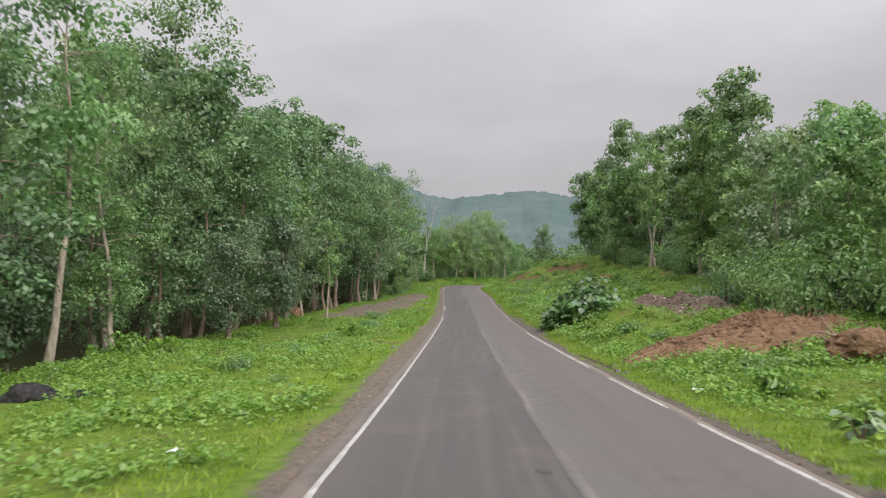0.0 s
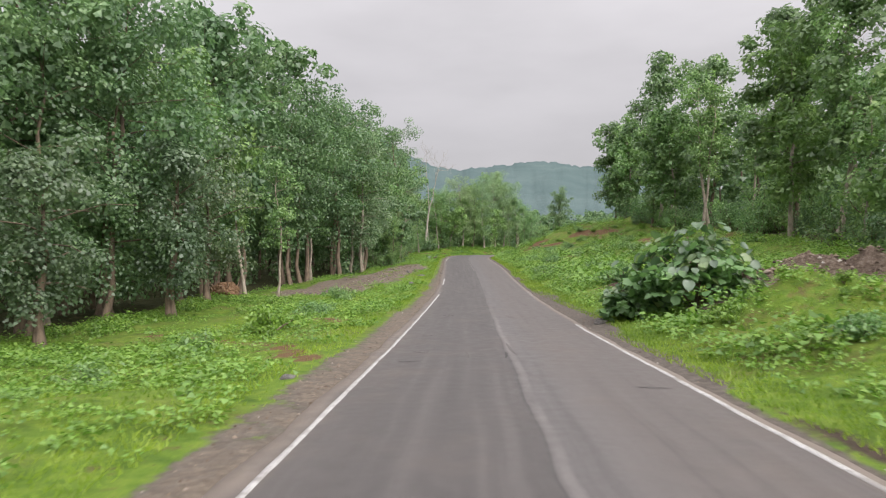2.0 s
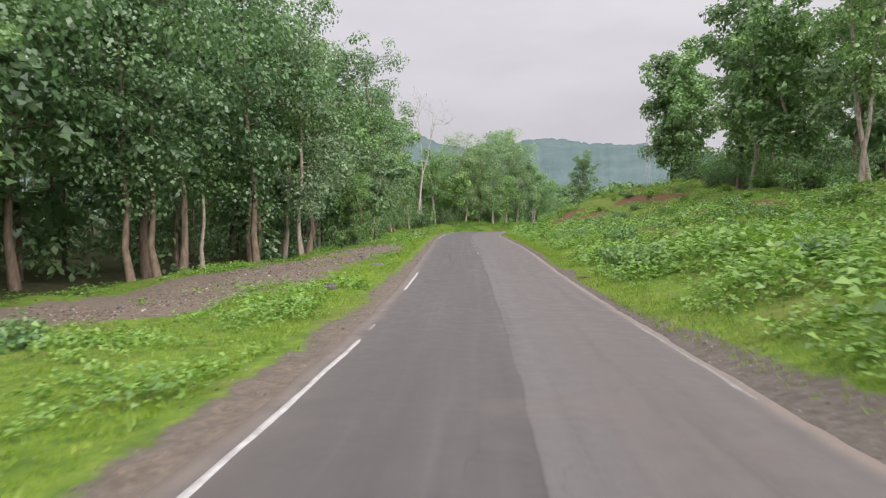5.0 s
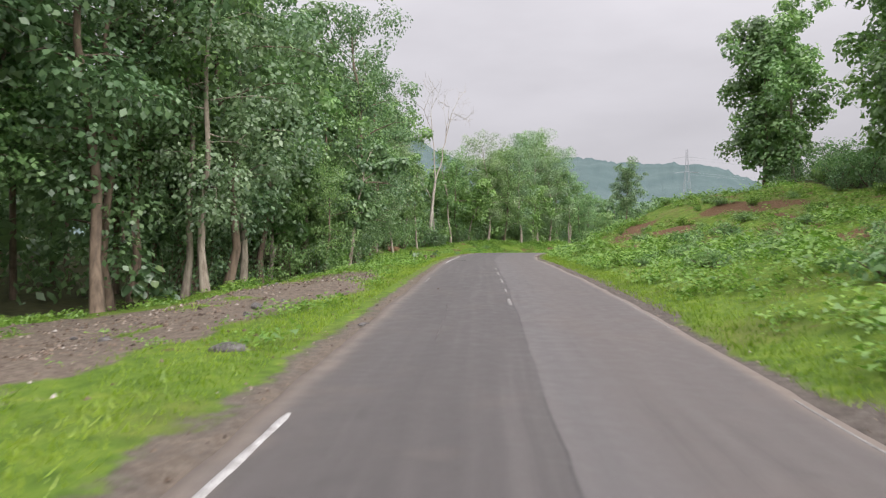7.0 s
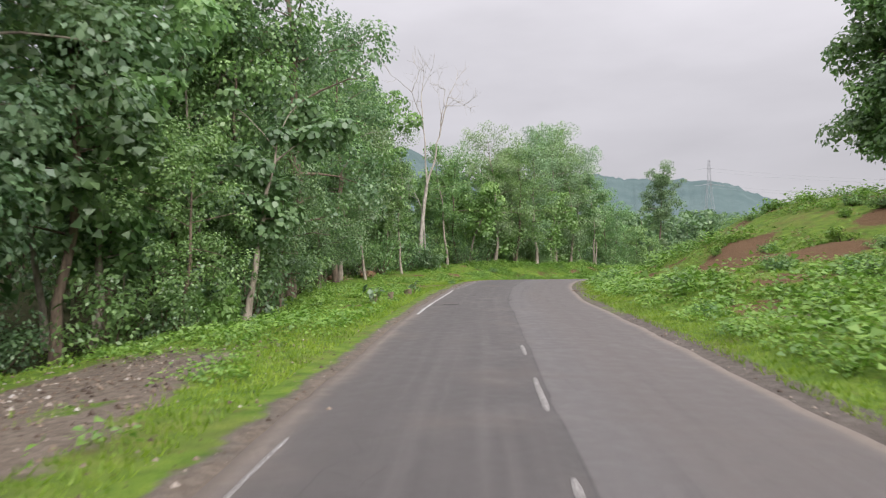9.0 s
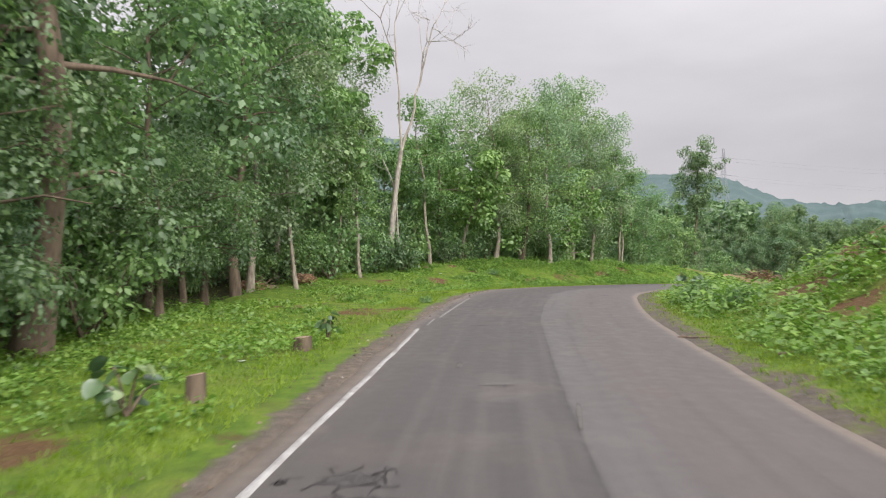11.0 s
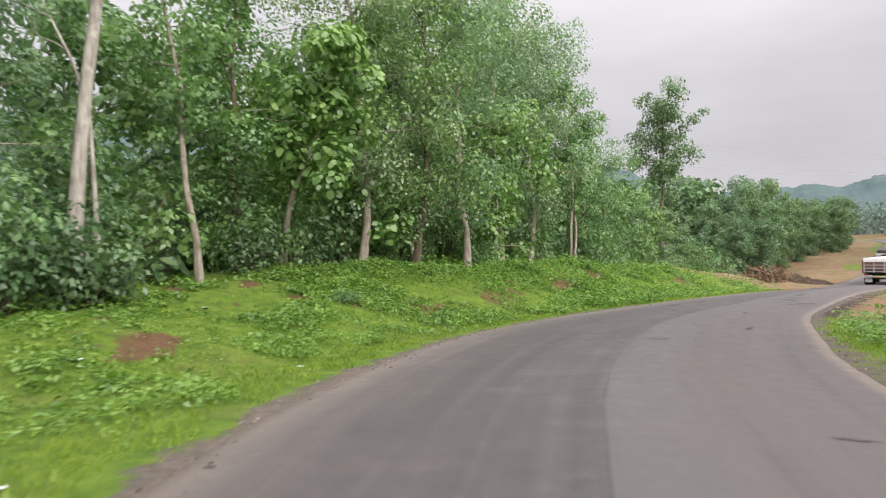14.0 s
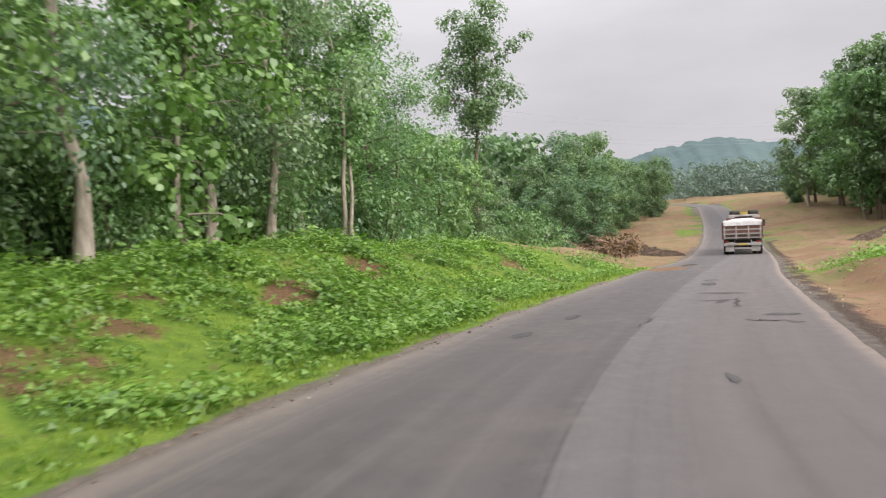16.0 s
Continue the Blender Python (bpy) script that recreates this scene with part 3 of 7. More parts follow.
def clumps(rng, centres, radii, per, leaf, ratio=0.55, droop=0.35, flat=0.55, single=False):
    """Leaves gathered in clumps: they point outwards and hang a little."""
    n = len(centres)
    c = np.repeat(centres, per, 0)
    off = rng.normal(size=(n * per, 3))
    off = unit(off) * (rng.random((n * per, 1)) ** 0.38) * np.repeat(radii, per)[:, None] * np.array([1, 1, flat])
    axis = unit(off + rng.normal(size=off.shape) * 0.35 * np.repeat(radii, per)[:, None])
    axis[:, 2] -= droop
    up = unit(np.array([0, 0, 1.0]) + rng.normal(size=off.shape) * 0.38)
    size = leaf * rng.uniform(0.6, 1.35, n * per)
    if single == "round":
        return rounded_leaves(c + off, axis, up, size, size * ratio * 1.25)
    if single:
        return slivers(c + off, axis, up, size, size * ratio * 1.15)
    return blades(c + off, axis, up, size, size * ratio)


def leafy_puffs(rng, centres, radii, per, leaf, ratio=0.6, droop=0.35, flat=0.78, single=False):
    """Leaves that shingle over rounded puffs: faces turned outwards and up, tips hanging; a few fill the heart."""
    n = len(centres)
    per = np.maximum(4, np.round(per * (radii / radii.mean()) ** 1.6)).astype(int)
    c, r = np.repeat(centres, per, 0), np.repeat(radii, per)
    m = len(c)
    d = unit(rng.normal(size=(m, 3)) + np.array([0, 0, 0.30]))
    shell = np.where(rng.random(m) < 0.72, rng.uniform(0.72, 1.08, m), rng.uniform(0.15, 0.75, m))
    pos = c + d * (shell * r)[:, None] * np.array([1, 1, flat])
    face = unit(0.80 * d + np.array([0, 0, 0.50]) + rng.normal(size=d.shape) * 0.34)
    fall = d * np.array([0.7, 0.7, 0.2]) + np.array([0, 0, -0.25 - droop]) + rng.normal(size=d.shape) * 0.45
    axis = unit(fall - (fall * face).sum(1)[:, None] * face)
    size = leaf * rng.uniform(0.6, 1.35, m)
    pos = pos - axis * size[:, None] * 0.5
    if single == "round":
        return rounded_leaves(pos, axis, face, size, size * ratio * 1.25, 0.06, 0.12)
    if single:
        return slivers(pos, axis, face, size, size * ratio * 1.15)
    return blades(pos, axis, face, size, size * ratio, 0.07, 0.10)


# ---- kinds of plants ----
def grow_tree(seed, height, base, radius, per, leaf, bark, foliage, label, lean=0.0, droop=0.35, trunk_r=None, limbs=None, ratio=0.62, inner=10, wobble=0.013, single=False):
    """A tall forest tree: tapered trunk, limbs, and clumps of leaves on them. Stands at the origin."""
    rng = np.random.default_rng(seed)
    r0 = trunk_r or 0.0085 * height + 0.03
    n = 8
    u = np.linspace(0, 1, n)
    bend = np.cumsum(rng.normal(size=(n, 2)) * wobble * height, 0)
    bend -= bend[0]
    top = height * 0.90
    path = np.column_stack([bend[:, 0] + lean * height * u ** 1.3, bend[:, 1], u * top - 0.25])
    rad = r0 * (1 - u) ** 0.8 + 0.025
    rad[0] *= 1.35
    wood = [tube(path, rad, 7)]
    count = limbs or int(7 + height * 0.7)
    centres, sizes = [], []
    for i in range(count):
        f = (i + rng.random()) / count
        z = base + (top - base) * f ** 0.9
        p = np.array([np.interp(z, path[:, 2], path[:, k]) for k in range(3)])
        a = i * 2.4 + rng.normal() * 0.5
        reach = radius * (0.55 + 1.75 * f * (1.14 - f)) * rng.uniform(0.5, 1.15)
        climb = radians(4 + 46 * f * f + rng.normal() * 9)
        t = np.linspace(0, 1, 4)
        way = np.array([math.cos(a) * math.cos(climb), math.sin(a) * math.cos(climb), math.sin(climb)])
        limb = p + t[:, None] * way * reach + np.column_stack([0 * t, 0 * t, 0.16 * reach * (t ** 1.4 - 1.5 * t ** 3)])
        limb += rng.normal(size=limb.shape) * 0.03 * reach * t[:, None]
        lr = max(0.018, 0.36 * np.interp(z, path[:, 2], rad))
        wood.append(tube(limb, lr * (1 - t) + 0.012, 3 if height > 12 else 4))
        for s in (0.55, 1.0):
            q = np.array([np.interp(s, t, limb[:, k]) for k in range(3)])
            if rng.random() < 0.93:
                centres.append(q + rng.normal(size=3) * 0.13 * radius)
                sizes.append(radius * rng.uniform(0.22, 0.42))
        b, w = limb[2], unit(way + rng.normal(size=3) * 0.8)
        tw = b + np.linspace(0, 1, 2)[:, None] * w * reach * 0.45
        wood.append(tube(tw, [lr * 0.35, 0.008], 3))
        centres.append(tw[-1])
        sizes.append(radius * rng.uniform(0.17, 0.29))
    # leafy shoots close round the stem fill the heart of the crown
    for i in range(inner):
        z = base * 0.8 + (top - base * 0.8) * rng.random()
        q = np.array([np.interp(z, path[:, 2], path[:, k]) for k in range(3)])
        centres.append(q + rng.normal(size=3) * 0.18 * radius)
        sizes.append(radius * rng.uniform(0.22, 0.36))
    centres.append(path[-1])
    sizes.append(radius * 0.3)
    root = tagged(new("tree"), label, "tree", "forest trees")
    part("trunk", mesh_of("trunk", *joined(wood), bark, True), bark, root)
    part("crown", mesh_of("crown", *leafy_puffs(rng, np.array(centres), np.array(sizes), int(per * 1.45), leaf, ratio, droop, single=single), foliage), foliage, root)
    return root


def grow_shrub(seed, height, radius, per, leaf, bark, foliage, label, stems=9, droop=0.3, ratio=0.55, single=False, name="shrub", category="shrub", group="roadside shrubs"):
    """A many-stemmed shrub, leafy to the ground."""
    rng = np.random.default_rng(seed)
    wood, centres, sizes = [], [], []
    for i in range(stems):
        a = i * 2.4 + rng.normal() * 0.4
        out = radius * rng.uniform(0.25, 1.0)
        h = height * rng.uniform(0.55, 1.0) * (1 - 0.3 * (out / radius) ** 2)
        t = np.linspace(0, 1, 5)
        stem = np.column_stack([math.cos(a) * out * t ** 0.8, math.sin(a) * out * t ** 0.8, h * t ** 0.9 - 0.08])
        stem += rng.normal(size=stem.shape) * 0.03 * height * t[:, None]
        wood.append(tube(stem, (0.02 + 0.008 * height) * (1 - t) + 0.006, 4))
        for s in (0.3, 0.55, 0.8, 1.0):
            centres.append(np.array([np.interp(s, t, stem[:, k]) for k in range(3)]) + rng.normal(size=3) * 0.12 * radius)
            sizes.append(radius * rng.uniform(0.22, 0.42))
    root = tagged(new(name), label, category, group)
    part("woody_base", mesh_of("woody_base", *joined(wood), bark, True), bark, root)
    c = np.array(centres)
    c[:, 2] = np.maximum(c[:, 2], 0.12)
    v, f = leafy_puffs(rng, c, np.array(sizes), int(per * 1.25), leaf, ratio, droop, single=single)
    v[:, 2] = np.maximum(v[:, 2], -0.03)
    part("foliage", mesh_of("foliage", v, f, foliage), foliage, root)
    return root


def place(kinds, made, rng, key, x, y, scale=1.0, turn=None, sink=0.0):
    """Puts a plant of that kind on the ground: the first is the model itself, the others are copies."""
    m = Matrix.Translation((x, y, one_height(x, y) - sink)) @ Euler((0, 0, rng.uniform(0, 6.28) if turn is None else turn)).to_matrix().to_4x4() @ Matrix.Scale(scale, 4)
    if key not in made:
        made[key] = kinds[key]()
        made[key].matrix_basis = m
        return made[key]
    ob = made[key]
    keep = ob.matrix_basis.copy()
    ob.scale = (1, 1, 1)
    got = copy_thing(ob, m)
    ob.matrix_basis = keep
    return got


# ---- ground ----
def spaced(stops):
    """Coordinates with the given steps between the given stops."""
    out = []
    for (a, b), s in stops:
        out += list(np.arange(a, b, s))
    return np.array(out + [stops[-1][0][1]])


gx = spaced([((-2500, -300), 200), ((-300, -80), 20), ((-80, -26), 3), ((-26, -16), 1.0), ((-16, 26), 0.6), ((26, 60), 1.0), ((60, 140), 4), ((140, 400), 26), ((400, 2500), 210)])
gy = spaced([((-2500, -200), 200), ((-200, -30), 17), ((-30, 6), 2), ((6, 212), 0.7), ((212, 260), 1.1), ((260, 420), 5), ((420, 800), 40), ((800, 2500), 170)])
GX, GY = np.meshgrid(gx, gy)
GZ = ground_at(GX, GY)
# far away the land rolls gently
far = smooth(np.hypot(GX - 20, GY - 120), 200, 700)
GZ = GZ * (1 - far) + far * (4.0 + 5 * value_noise(GX, GY, 260))
ground_mesh = mesh_of("ground", np.column_stack([GX.ravel(), GY.ravel(), GZ.ravel()]), grid_faces(len(gy), len(gx)), GROUND, True)
dl, dr = road_left(GY) - GX, GX - road_right(GY)
patchy = value_noise(GX, GY, 3.0)
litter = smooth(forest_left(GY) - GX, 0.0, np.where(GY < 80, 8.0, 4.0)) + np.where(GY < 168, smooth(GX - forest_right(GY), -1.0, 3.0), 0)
soil = np.zeros_like(GX)


def blob(x, y, rx, ry, turn=0.0):
    c, s = math.cos(radians(turn)), math.sin(radians(turn))
    u, v = (GX - x) * c + (GY - y) * s, -(GX - x) * s + (GY - y) * c
    return 1 - smooth(np.hypot(u / rx, v / ry), 0.55, 1.15)


# bare and reddish patches in the verges
for x, y, rx, ry, turn in ((-12.0, 38.5, 1.6, 1.0, 0), (-4.7, 52.7, 1.3, 1.5, 20), (-6.8, 58.0, 1.2, 0.9, 0), (-9.5, 30, 1.0, 0.7, 0), (-4.0, 41, 0.5, 1.6, 30), (-2.2, 152.7, 1.4, 1.8, 0), (-3.4, 135.0, 1.0, 1.4, 0),
                           (-3.5, 160, 1.4, 1.1, 0), (-5.5, 154, 1.3, 0.9, 0), (-0.8, 154.5, 0.6, 1.4, 0), (0.2, 165.2, 0.9, 0.4, 0), (10.2, 191.7, 1.2, 0.8, 40), (13.9, 195.6, 1.2, 0.8, 40), (9.0, 189.4, 1.2, 1.1, 40),
                           (16.5, 199.0, 1.0, 0.7, 40), (6.2, 186.5, 1.4, 0.7, 40), (21.0, 152.0, 3.2, 2.0, 0), (17.0, 150.0, 2.2, 2.6, 30), (16.0, 142.5, 2.0, 1.6, 0), (13.0, 134.0, 1.5, 1.2, 0), (11.5, 128.0, 1.2, 1.0, 0), (19.0, 131.0, 1.8, 1.2, 0),
                           (9.6, 60.0, 1.2, 1.8, 0), (23.0, 140.0, 2.5, 1.6, 0), (14.5, 112.0, 1.4, 0.9, 0), (12.0, 96.0, 1.2, 0.9, 0), (27.0, 155.0, 4.0, 2.0, 0), (12.9, 150.6, 1.0, 1.3, 0), (18.0, 136.4, 2.6, 2.0, 20), (25.8, 137.8, 3.4, 1.8, 0), (19.2, 119.6, 1.8, 1.2, 0), (14.5, 138.5, 1.8, 2.2, 0), (22.0, 128.0, 2.0, 1.2, 10), (15.5, 104.0, 1.6, 1.0, 0), (15.5, 153.5, 1.6, 1.2, 0), (9.3, 189.6, 1.6, 1.1, 40)):
    soil = np.maximum(soil, (0.56 if x < 11 else 0.8) * blob(x, y, rx * 1.1, ry * 1.1, turn))
# the slope on the right shows red soil in many small breaks
slope_soil = smooth(value_noise(GX, GY, 2.6) + 0.5 * value_noise(GX, GY, 1.1), 0.30, 0.7) * smooth(dr, 2.5, 5) * smooth(GY, 84, 100) * (1 - smooth(GY, 160, 166)) * (GX < forest_right(GY))
soil = np.maximum(soil, 0.95 * slope_soil)
bank_soil = smooth(value_noise(GX, GY, 1.9) + 0.6 * value_noise(GX, GY, 0.9), 0.48, 0.85) * smooth(dl, 1.4, 3.0) * smooth(GY, 150, 160) * (1 - smooth(GY, 204, 210)) * (GX > forest_left(GY) + 1.0)
soil = np.maximum(soil, 0.7 * bank_soil)
# worn earth shoulders along both road edges
width = np.interp(GY, [0, 30, 45, 60, 90, 104, 112, 130, 150, 170, 186, 210], [0.6, 0.9, 1.1, 0.9, 0.85, 0.55, 0.4, 0.5, 0.5, 0.5, 0.45, 0.5]) + 0.18 * patchy
shoulder = (1 - smooth(dl, width * 0.6, width * 1.4)) * (dl > -1)
wide_r = np.interp(GY, [0, 40, 52, 64, 75, 110, 128, 145, 165, 180, 210], [0.35, 0.4, 0.9, 0.9, 0.45, 0.45, 0.6, 0.9, 1.2, 0.8, 0.6]) + 0.2 * patchy
dirt = np.maximum((1 - smooth(dr, wide_r * 0.6, wide_r * 1.5)) * (dr > -1), 0.75 * shoulder)
dirt = dirt * (1 - 0.42 * smooth(GY, 122, 132) * (1 - smooth(GY, 182, 188)) * (dr > -1))
# a trodden footpath through the left verge
path_x = np.interp(GY, [38, 40, 42.3, 44.7, 47.7, 48.6, 52], [-2.0, -2.9, -4.1, -5.8, -8.0, -9.4, -13.5])
soil = np.maximum(soil, 1.3 * (1 - smooth(np.abs(GX - path_x - 0.1), 0.10, 0.42)) * smooth(GY, 38.5, 39.5) * (1 - smooth(GY, 50, 52)))
# open tan ground past the bend
tan = smooth(GY, 176, 196) * smooth(dr, 1.2, 5.0) * (0.55 + 0.55 * value_noise(GX, GY, 7.0) + 0.2 * smooth(GY, 196, 210))
tan = np.maximum(tan, smooth(GX, 17.5, 24) * smooth(GY, 168, 176) * (dr > 0) * (0.7 + 0.35 * value_noise(GX, GY, 5.0)))
tan = np.maximum(tan, smooth(GY, 205, 213) * (dl > 0) * (1 - smooth(dl, 10, 22)) * (0.85 + 0.2 * patchy))
tan = tan * (1 - 0.75 * blob(38.5, 200.5, 4.5, 2.2, 40)) * (1 - 0.6 * blob(35.0, 190.0, 3.0, 2.0, 30)) * (1 - 0.55 * blob(60.0, 238.5, 5.0, 1.6, 50))
tan = np.maximum(tan, 0.52 * smooth(GY, 122, 132) * (1 - smooth(GY, 184, 190)) * (1 - smooth(dr, wide_r * 0.7, wide_r * 1.6)) * (dr > -1))
# strip of rubble between the verge and the left-hand wood
strip = smooth(GY, 73, 79) * (1 - smooth(GY, 118, 124))
centre, half = np.interp(GY, STRIP_Y, STRIP_X), np.interp(GY, STRIP_Y, STRIP_W)
gravel = np.maximum(strip * (1 - smooth(np.abs(GX - centre + 0.5 * patchy) / half, 0.7, 1.2)) * (1 - 0.75 * smooth(value_noise(GX, GY, 1.8) + 0.5 * value_noise(GX, GY, 0.8), 0.35, 0.8)), 0.55 * shoulder)
gravel = np.maximum(gravel, 0.9 * blob(11.0, 124.5, 1.6, 0.9))
gravel = np.maximum(gravel, 0.95 * blob(15.8, 45.2, 5.2, 2.6))
# dark, washed-out earth where water runs along the road's right edge
wet = 0.75 * (smooth(GY, 180, 187) * smooth(dr, 0.2, 0.5) * (1 - smooth(dr, 0.9, 1.7)) + (1 - smooth(GY, 30, 36)) * smooth(dr, 0.25, 0.4) * (1 - smooth(dr, 0.5, 0.8)))
wet = np.maximum(wet, 0.8 * blob(10.6, 60.5, 1.3, 1.9))
for name, values in (("litter", np.clip(litter, 0, 1)), ("soil", np.clip(soil, 0, 1)), ("tan", np.clip(tan, 0, 1)), ("gravel", np.clip(gravel, 0, 1)), ("wet", np.clip(wet, 0, 1)), ("dirt", np.clip(dirt, 0, 1))):
    float_attribute(ground_mesh, name, values)
float_attribute(ground_mesh, "slope", smooth(GY, 80, 96) * (1 - smooth(GY, 160, 168)) * smooth(dr, 3, 9) + 0.9 * blob(11.5, 38.2, 5.5, 4.5))
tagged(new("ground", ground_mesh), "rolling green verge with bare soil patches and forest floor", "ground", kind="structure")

# ---- road ----
ry = np.arange(-60.0, 340.0, 0.5)
cols = np.concatenate([[-0.004, -0.002, 0.0], np.linspace(0.03, 0.97, 17), [1.0, 1.002, 1.004]])
left, right = road_left(ry), road_right(ry)
ragged_l, ragged_r = 0.06 * value_noise(ry, 0 * ry, 2.3) + 0.04 * value_noise(ry, 0 * ry + 40, 0.6), 0.05 * value_noise(ry, 0 * ry + 9, 2.5) + 0.04 * value_noise(ry, 0 * ry + 60, 0.6)
left, right = left - ragged_l, right + ragged_r
RXX = left[:, None] + (right - left)[:, None] * cols[None]
RYY = np.repeat(ry[:, None], len(cols), 1)
crown_rise = 0.05 * (1 - (2 * cols - 1) ** 2)
RZZ = road_height(ry)[:, None] + crown_rise[None] + 0.012 * value_noise(RXX, RYY, 1.6)
RZZ[:, [0, -1]] -= 0.30
RZZ[:, [1, -2]] -= 0.03
road_mesh = mesh_of("road", np.column_stack([RXX.ravel(), RYY.ravel(), RZZ.ravel()]), grid_faces(len(ry), len(cols)), ASPHALT, True)
float_attribute(road_mesh, "lane", np.repeat(cols[None], len(ry), 0))
path_length = np.concatenate([[0], np.cumsum(np.hypot(np.diff((left + right) / 2), 0.5))])
float_attribute(road_mesh, "along", np.repeat(path_length[:, None], len(cols), 1))
road = tagged(new("road", road_mesh), "two-lane worn grey asphalt road with darker left lane", "road", kind="structure")


def on_road(y, across):
    """A point of the road's surface, 'across' metres from the left edge (or from the right one, if negative)."""
    a, b = road_left(y), road_right(y)
    edge = road_left if across >= 0 else road_right
    step = across * np.sqrt(1 + ((edge(y + 1) - edge(y - 1)) / 2) ** 2)
    x = edge(y) + step
    u = (x - a) / (b - a)
    return np.column_stack([x, y, road_height(y) + 0.05 * (1 - (2 * u - 1) ** 2) + 0.012 * value_noise(x, y, 1.6)])


def stripe(name, y0, y1, across, width, lift=0.008, label="", rough=0.007, paint=None):
    """A painted stripe with worn, uneven edges."""
    ys = np.arange(y0, y1 + 0.01, 0.25)
    mid = on_road(ys, across)
    wig = rough * value_noise(ys, ys * 0 + across * 7, 0.4)
    wide = width / 2 * (1 + 0.14 * value_noise(ys, ys * 0 + across * 3 + 20, 0.7))
    wide[0] *= 0.5
    wide[-1] *= 0.5
    slope = np.sqrt(1 + np.gradient(mid[:, 0], ys) ** 2)
    rows = np.stack([mid + np.column_stack([-(wide - wig) * slope, 0 * ys, 0 * ys + lift - 0.006]), mid + np.column_stack([-(wide - wig) * slope + 0.004, 0 * ys, 0 * ys + lift]),
                     mid + np.column_stack([(wide + wig) * slope - 0.004, 0 * ys, 0 * ys + lift]), mid + np.column_stack([(wide + wig) * slope, 0 * ys, 0 * ys + lift - 0.006])], 1)
    part(name, mesh_of(name, rows.reshape(-1, 3), grid_faces(len(ys), 4), paint or PAINT), paint or PAINT, road, label)


for y0, y1, across, width in ((-20, 71, 0.38, 0.10), (72.4, 73.4, 0.38, 0.09), (81.8, 89.2, 0.38, 0.11), (109.8, 112.6, 0.36, 0.06), (129.0, 147.6, 0.34, 0.11), (148.3, 150.3, 0.5, 0.06), (150.6, 160.2, 0.62, 0.095),
                              (-20, 14.4, -0.22, 0.11), (16.2, 22.8, -0.22, 0.10), (26.0, 49.2, -0.22, 0.115), (65.5, 73.3, -0.18, 0.085), (78.0, 90.0, -0.16, 0.045), (96.0, 104.0, -0.16, 0.05)):
    stripe("edge_line", y0, y1, across, width, label="worn white road edge line", paint=FAINT_PAINT if width < 0.096 else None)
for y0, y1 in ((100.6, 102.4), (104.6, 106.2), (108.6, 111.3), (113.9, 116.4), (119.0, 120.6)):
    stripe("centre_dash", y0, y1, 3.58, 0.10, label="worn white centre dash", paint=FAINT_PAINT)

# ---- distant hills ----
HILL_AZ = np.radians(np.arange(-75, 110, 0.22))
ridge_deg = np.interp(np.degrees(HILL_AZ), [-75, -40, -12, -7, -5, -2.1, 0.4, 2.9, 5.4, 8.3, 10.5, 14.8, 17.6, 18.8, 20.7, 22.2, 24.3, 28, 33, 34.6, 37.4, 40.2, 42.4, 45, 60, 110],
                      [8.5, 9.5, 10.4, 9.8, 8.9, 7.2, 6.9, 7.3, 7.5, 7.4, 7.0, 6.8, 6.55, 6.15, 5.25, 4.6, 4.3, 4.3, 4.45, 4.65, 5.2, 5.3, 4.85, 4.55, 4.5, 4.5])
rows = []
for f, r in ((0.0, 620), (0.12, 760), (0.3, 900), (0.5, 1050), (0.72, 1220), (0.9, 1380), (1.0, 1500), (0.9, 1700), (0.2, 2100)):
    z = f * 1500 * np.tan(np.radians(ridge_deg)) + 3
    bumps = f ** 0.5 * (6 * value_noise(np.degrees(HILL_AZ) * 9, 0 * HILL_AZ + r, 16) + 3.6 * value_noise(np.degrees(HILL_AZ) * 9, 0 * HILL_AZ + r, 4.0) + 2.4 * value_noise(np.degrees(HILL_AZ) * 9, 0 * HILL_AZ + r, 1.6))
    rows.append(np.column_stack([10 + r * np.sin(HILL_AZ), 100 + r * np.cos(HILL_AZ), z + bumps]))
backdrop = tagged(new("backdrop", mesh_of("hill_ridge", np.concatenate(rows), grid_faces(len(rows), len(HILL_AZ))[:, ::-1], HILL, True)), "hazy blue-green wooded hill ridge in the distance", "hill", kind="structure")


# ---- forest ----
PALE_TREE = "tall slender tree with pale trunk and green crown"
DARK_TREE = "tall dense forest tree with dark green crown"
FRESH_TREE = "young roadside tree with fresh light green leaves"
# hazy kinds: distance haze is put into their pale leaf colour
HAZY_TREE = "tall forest tree with hazy grey-green leaves"
GREY_TREE = "leafy tree with pale grey-green foliage"
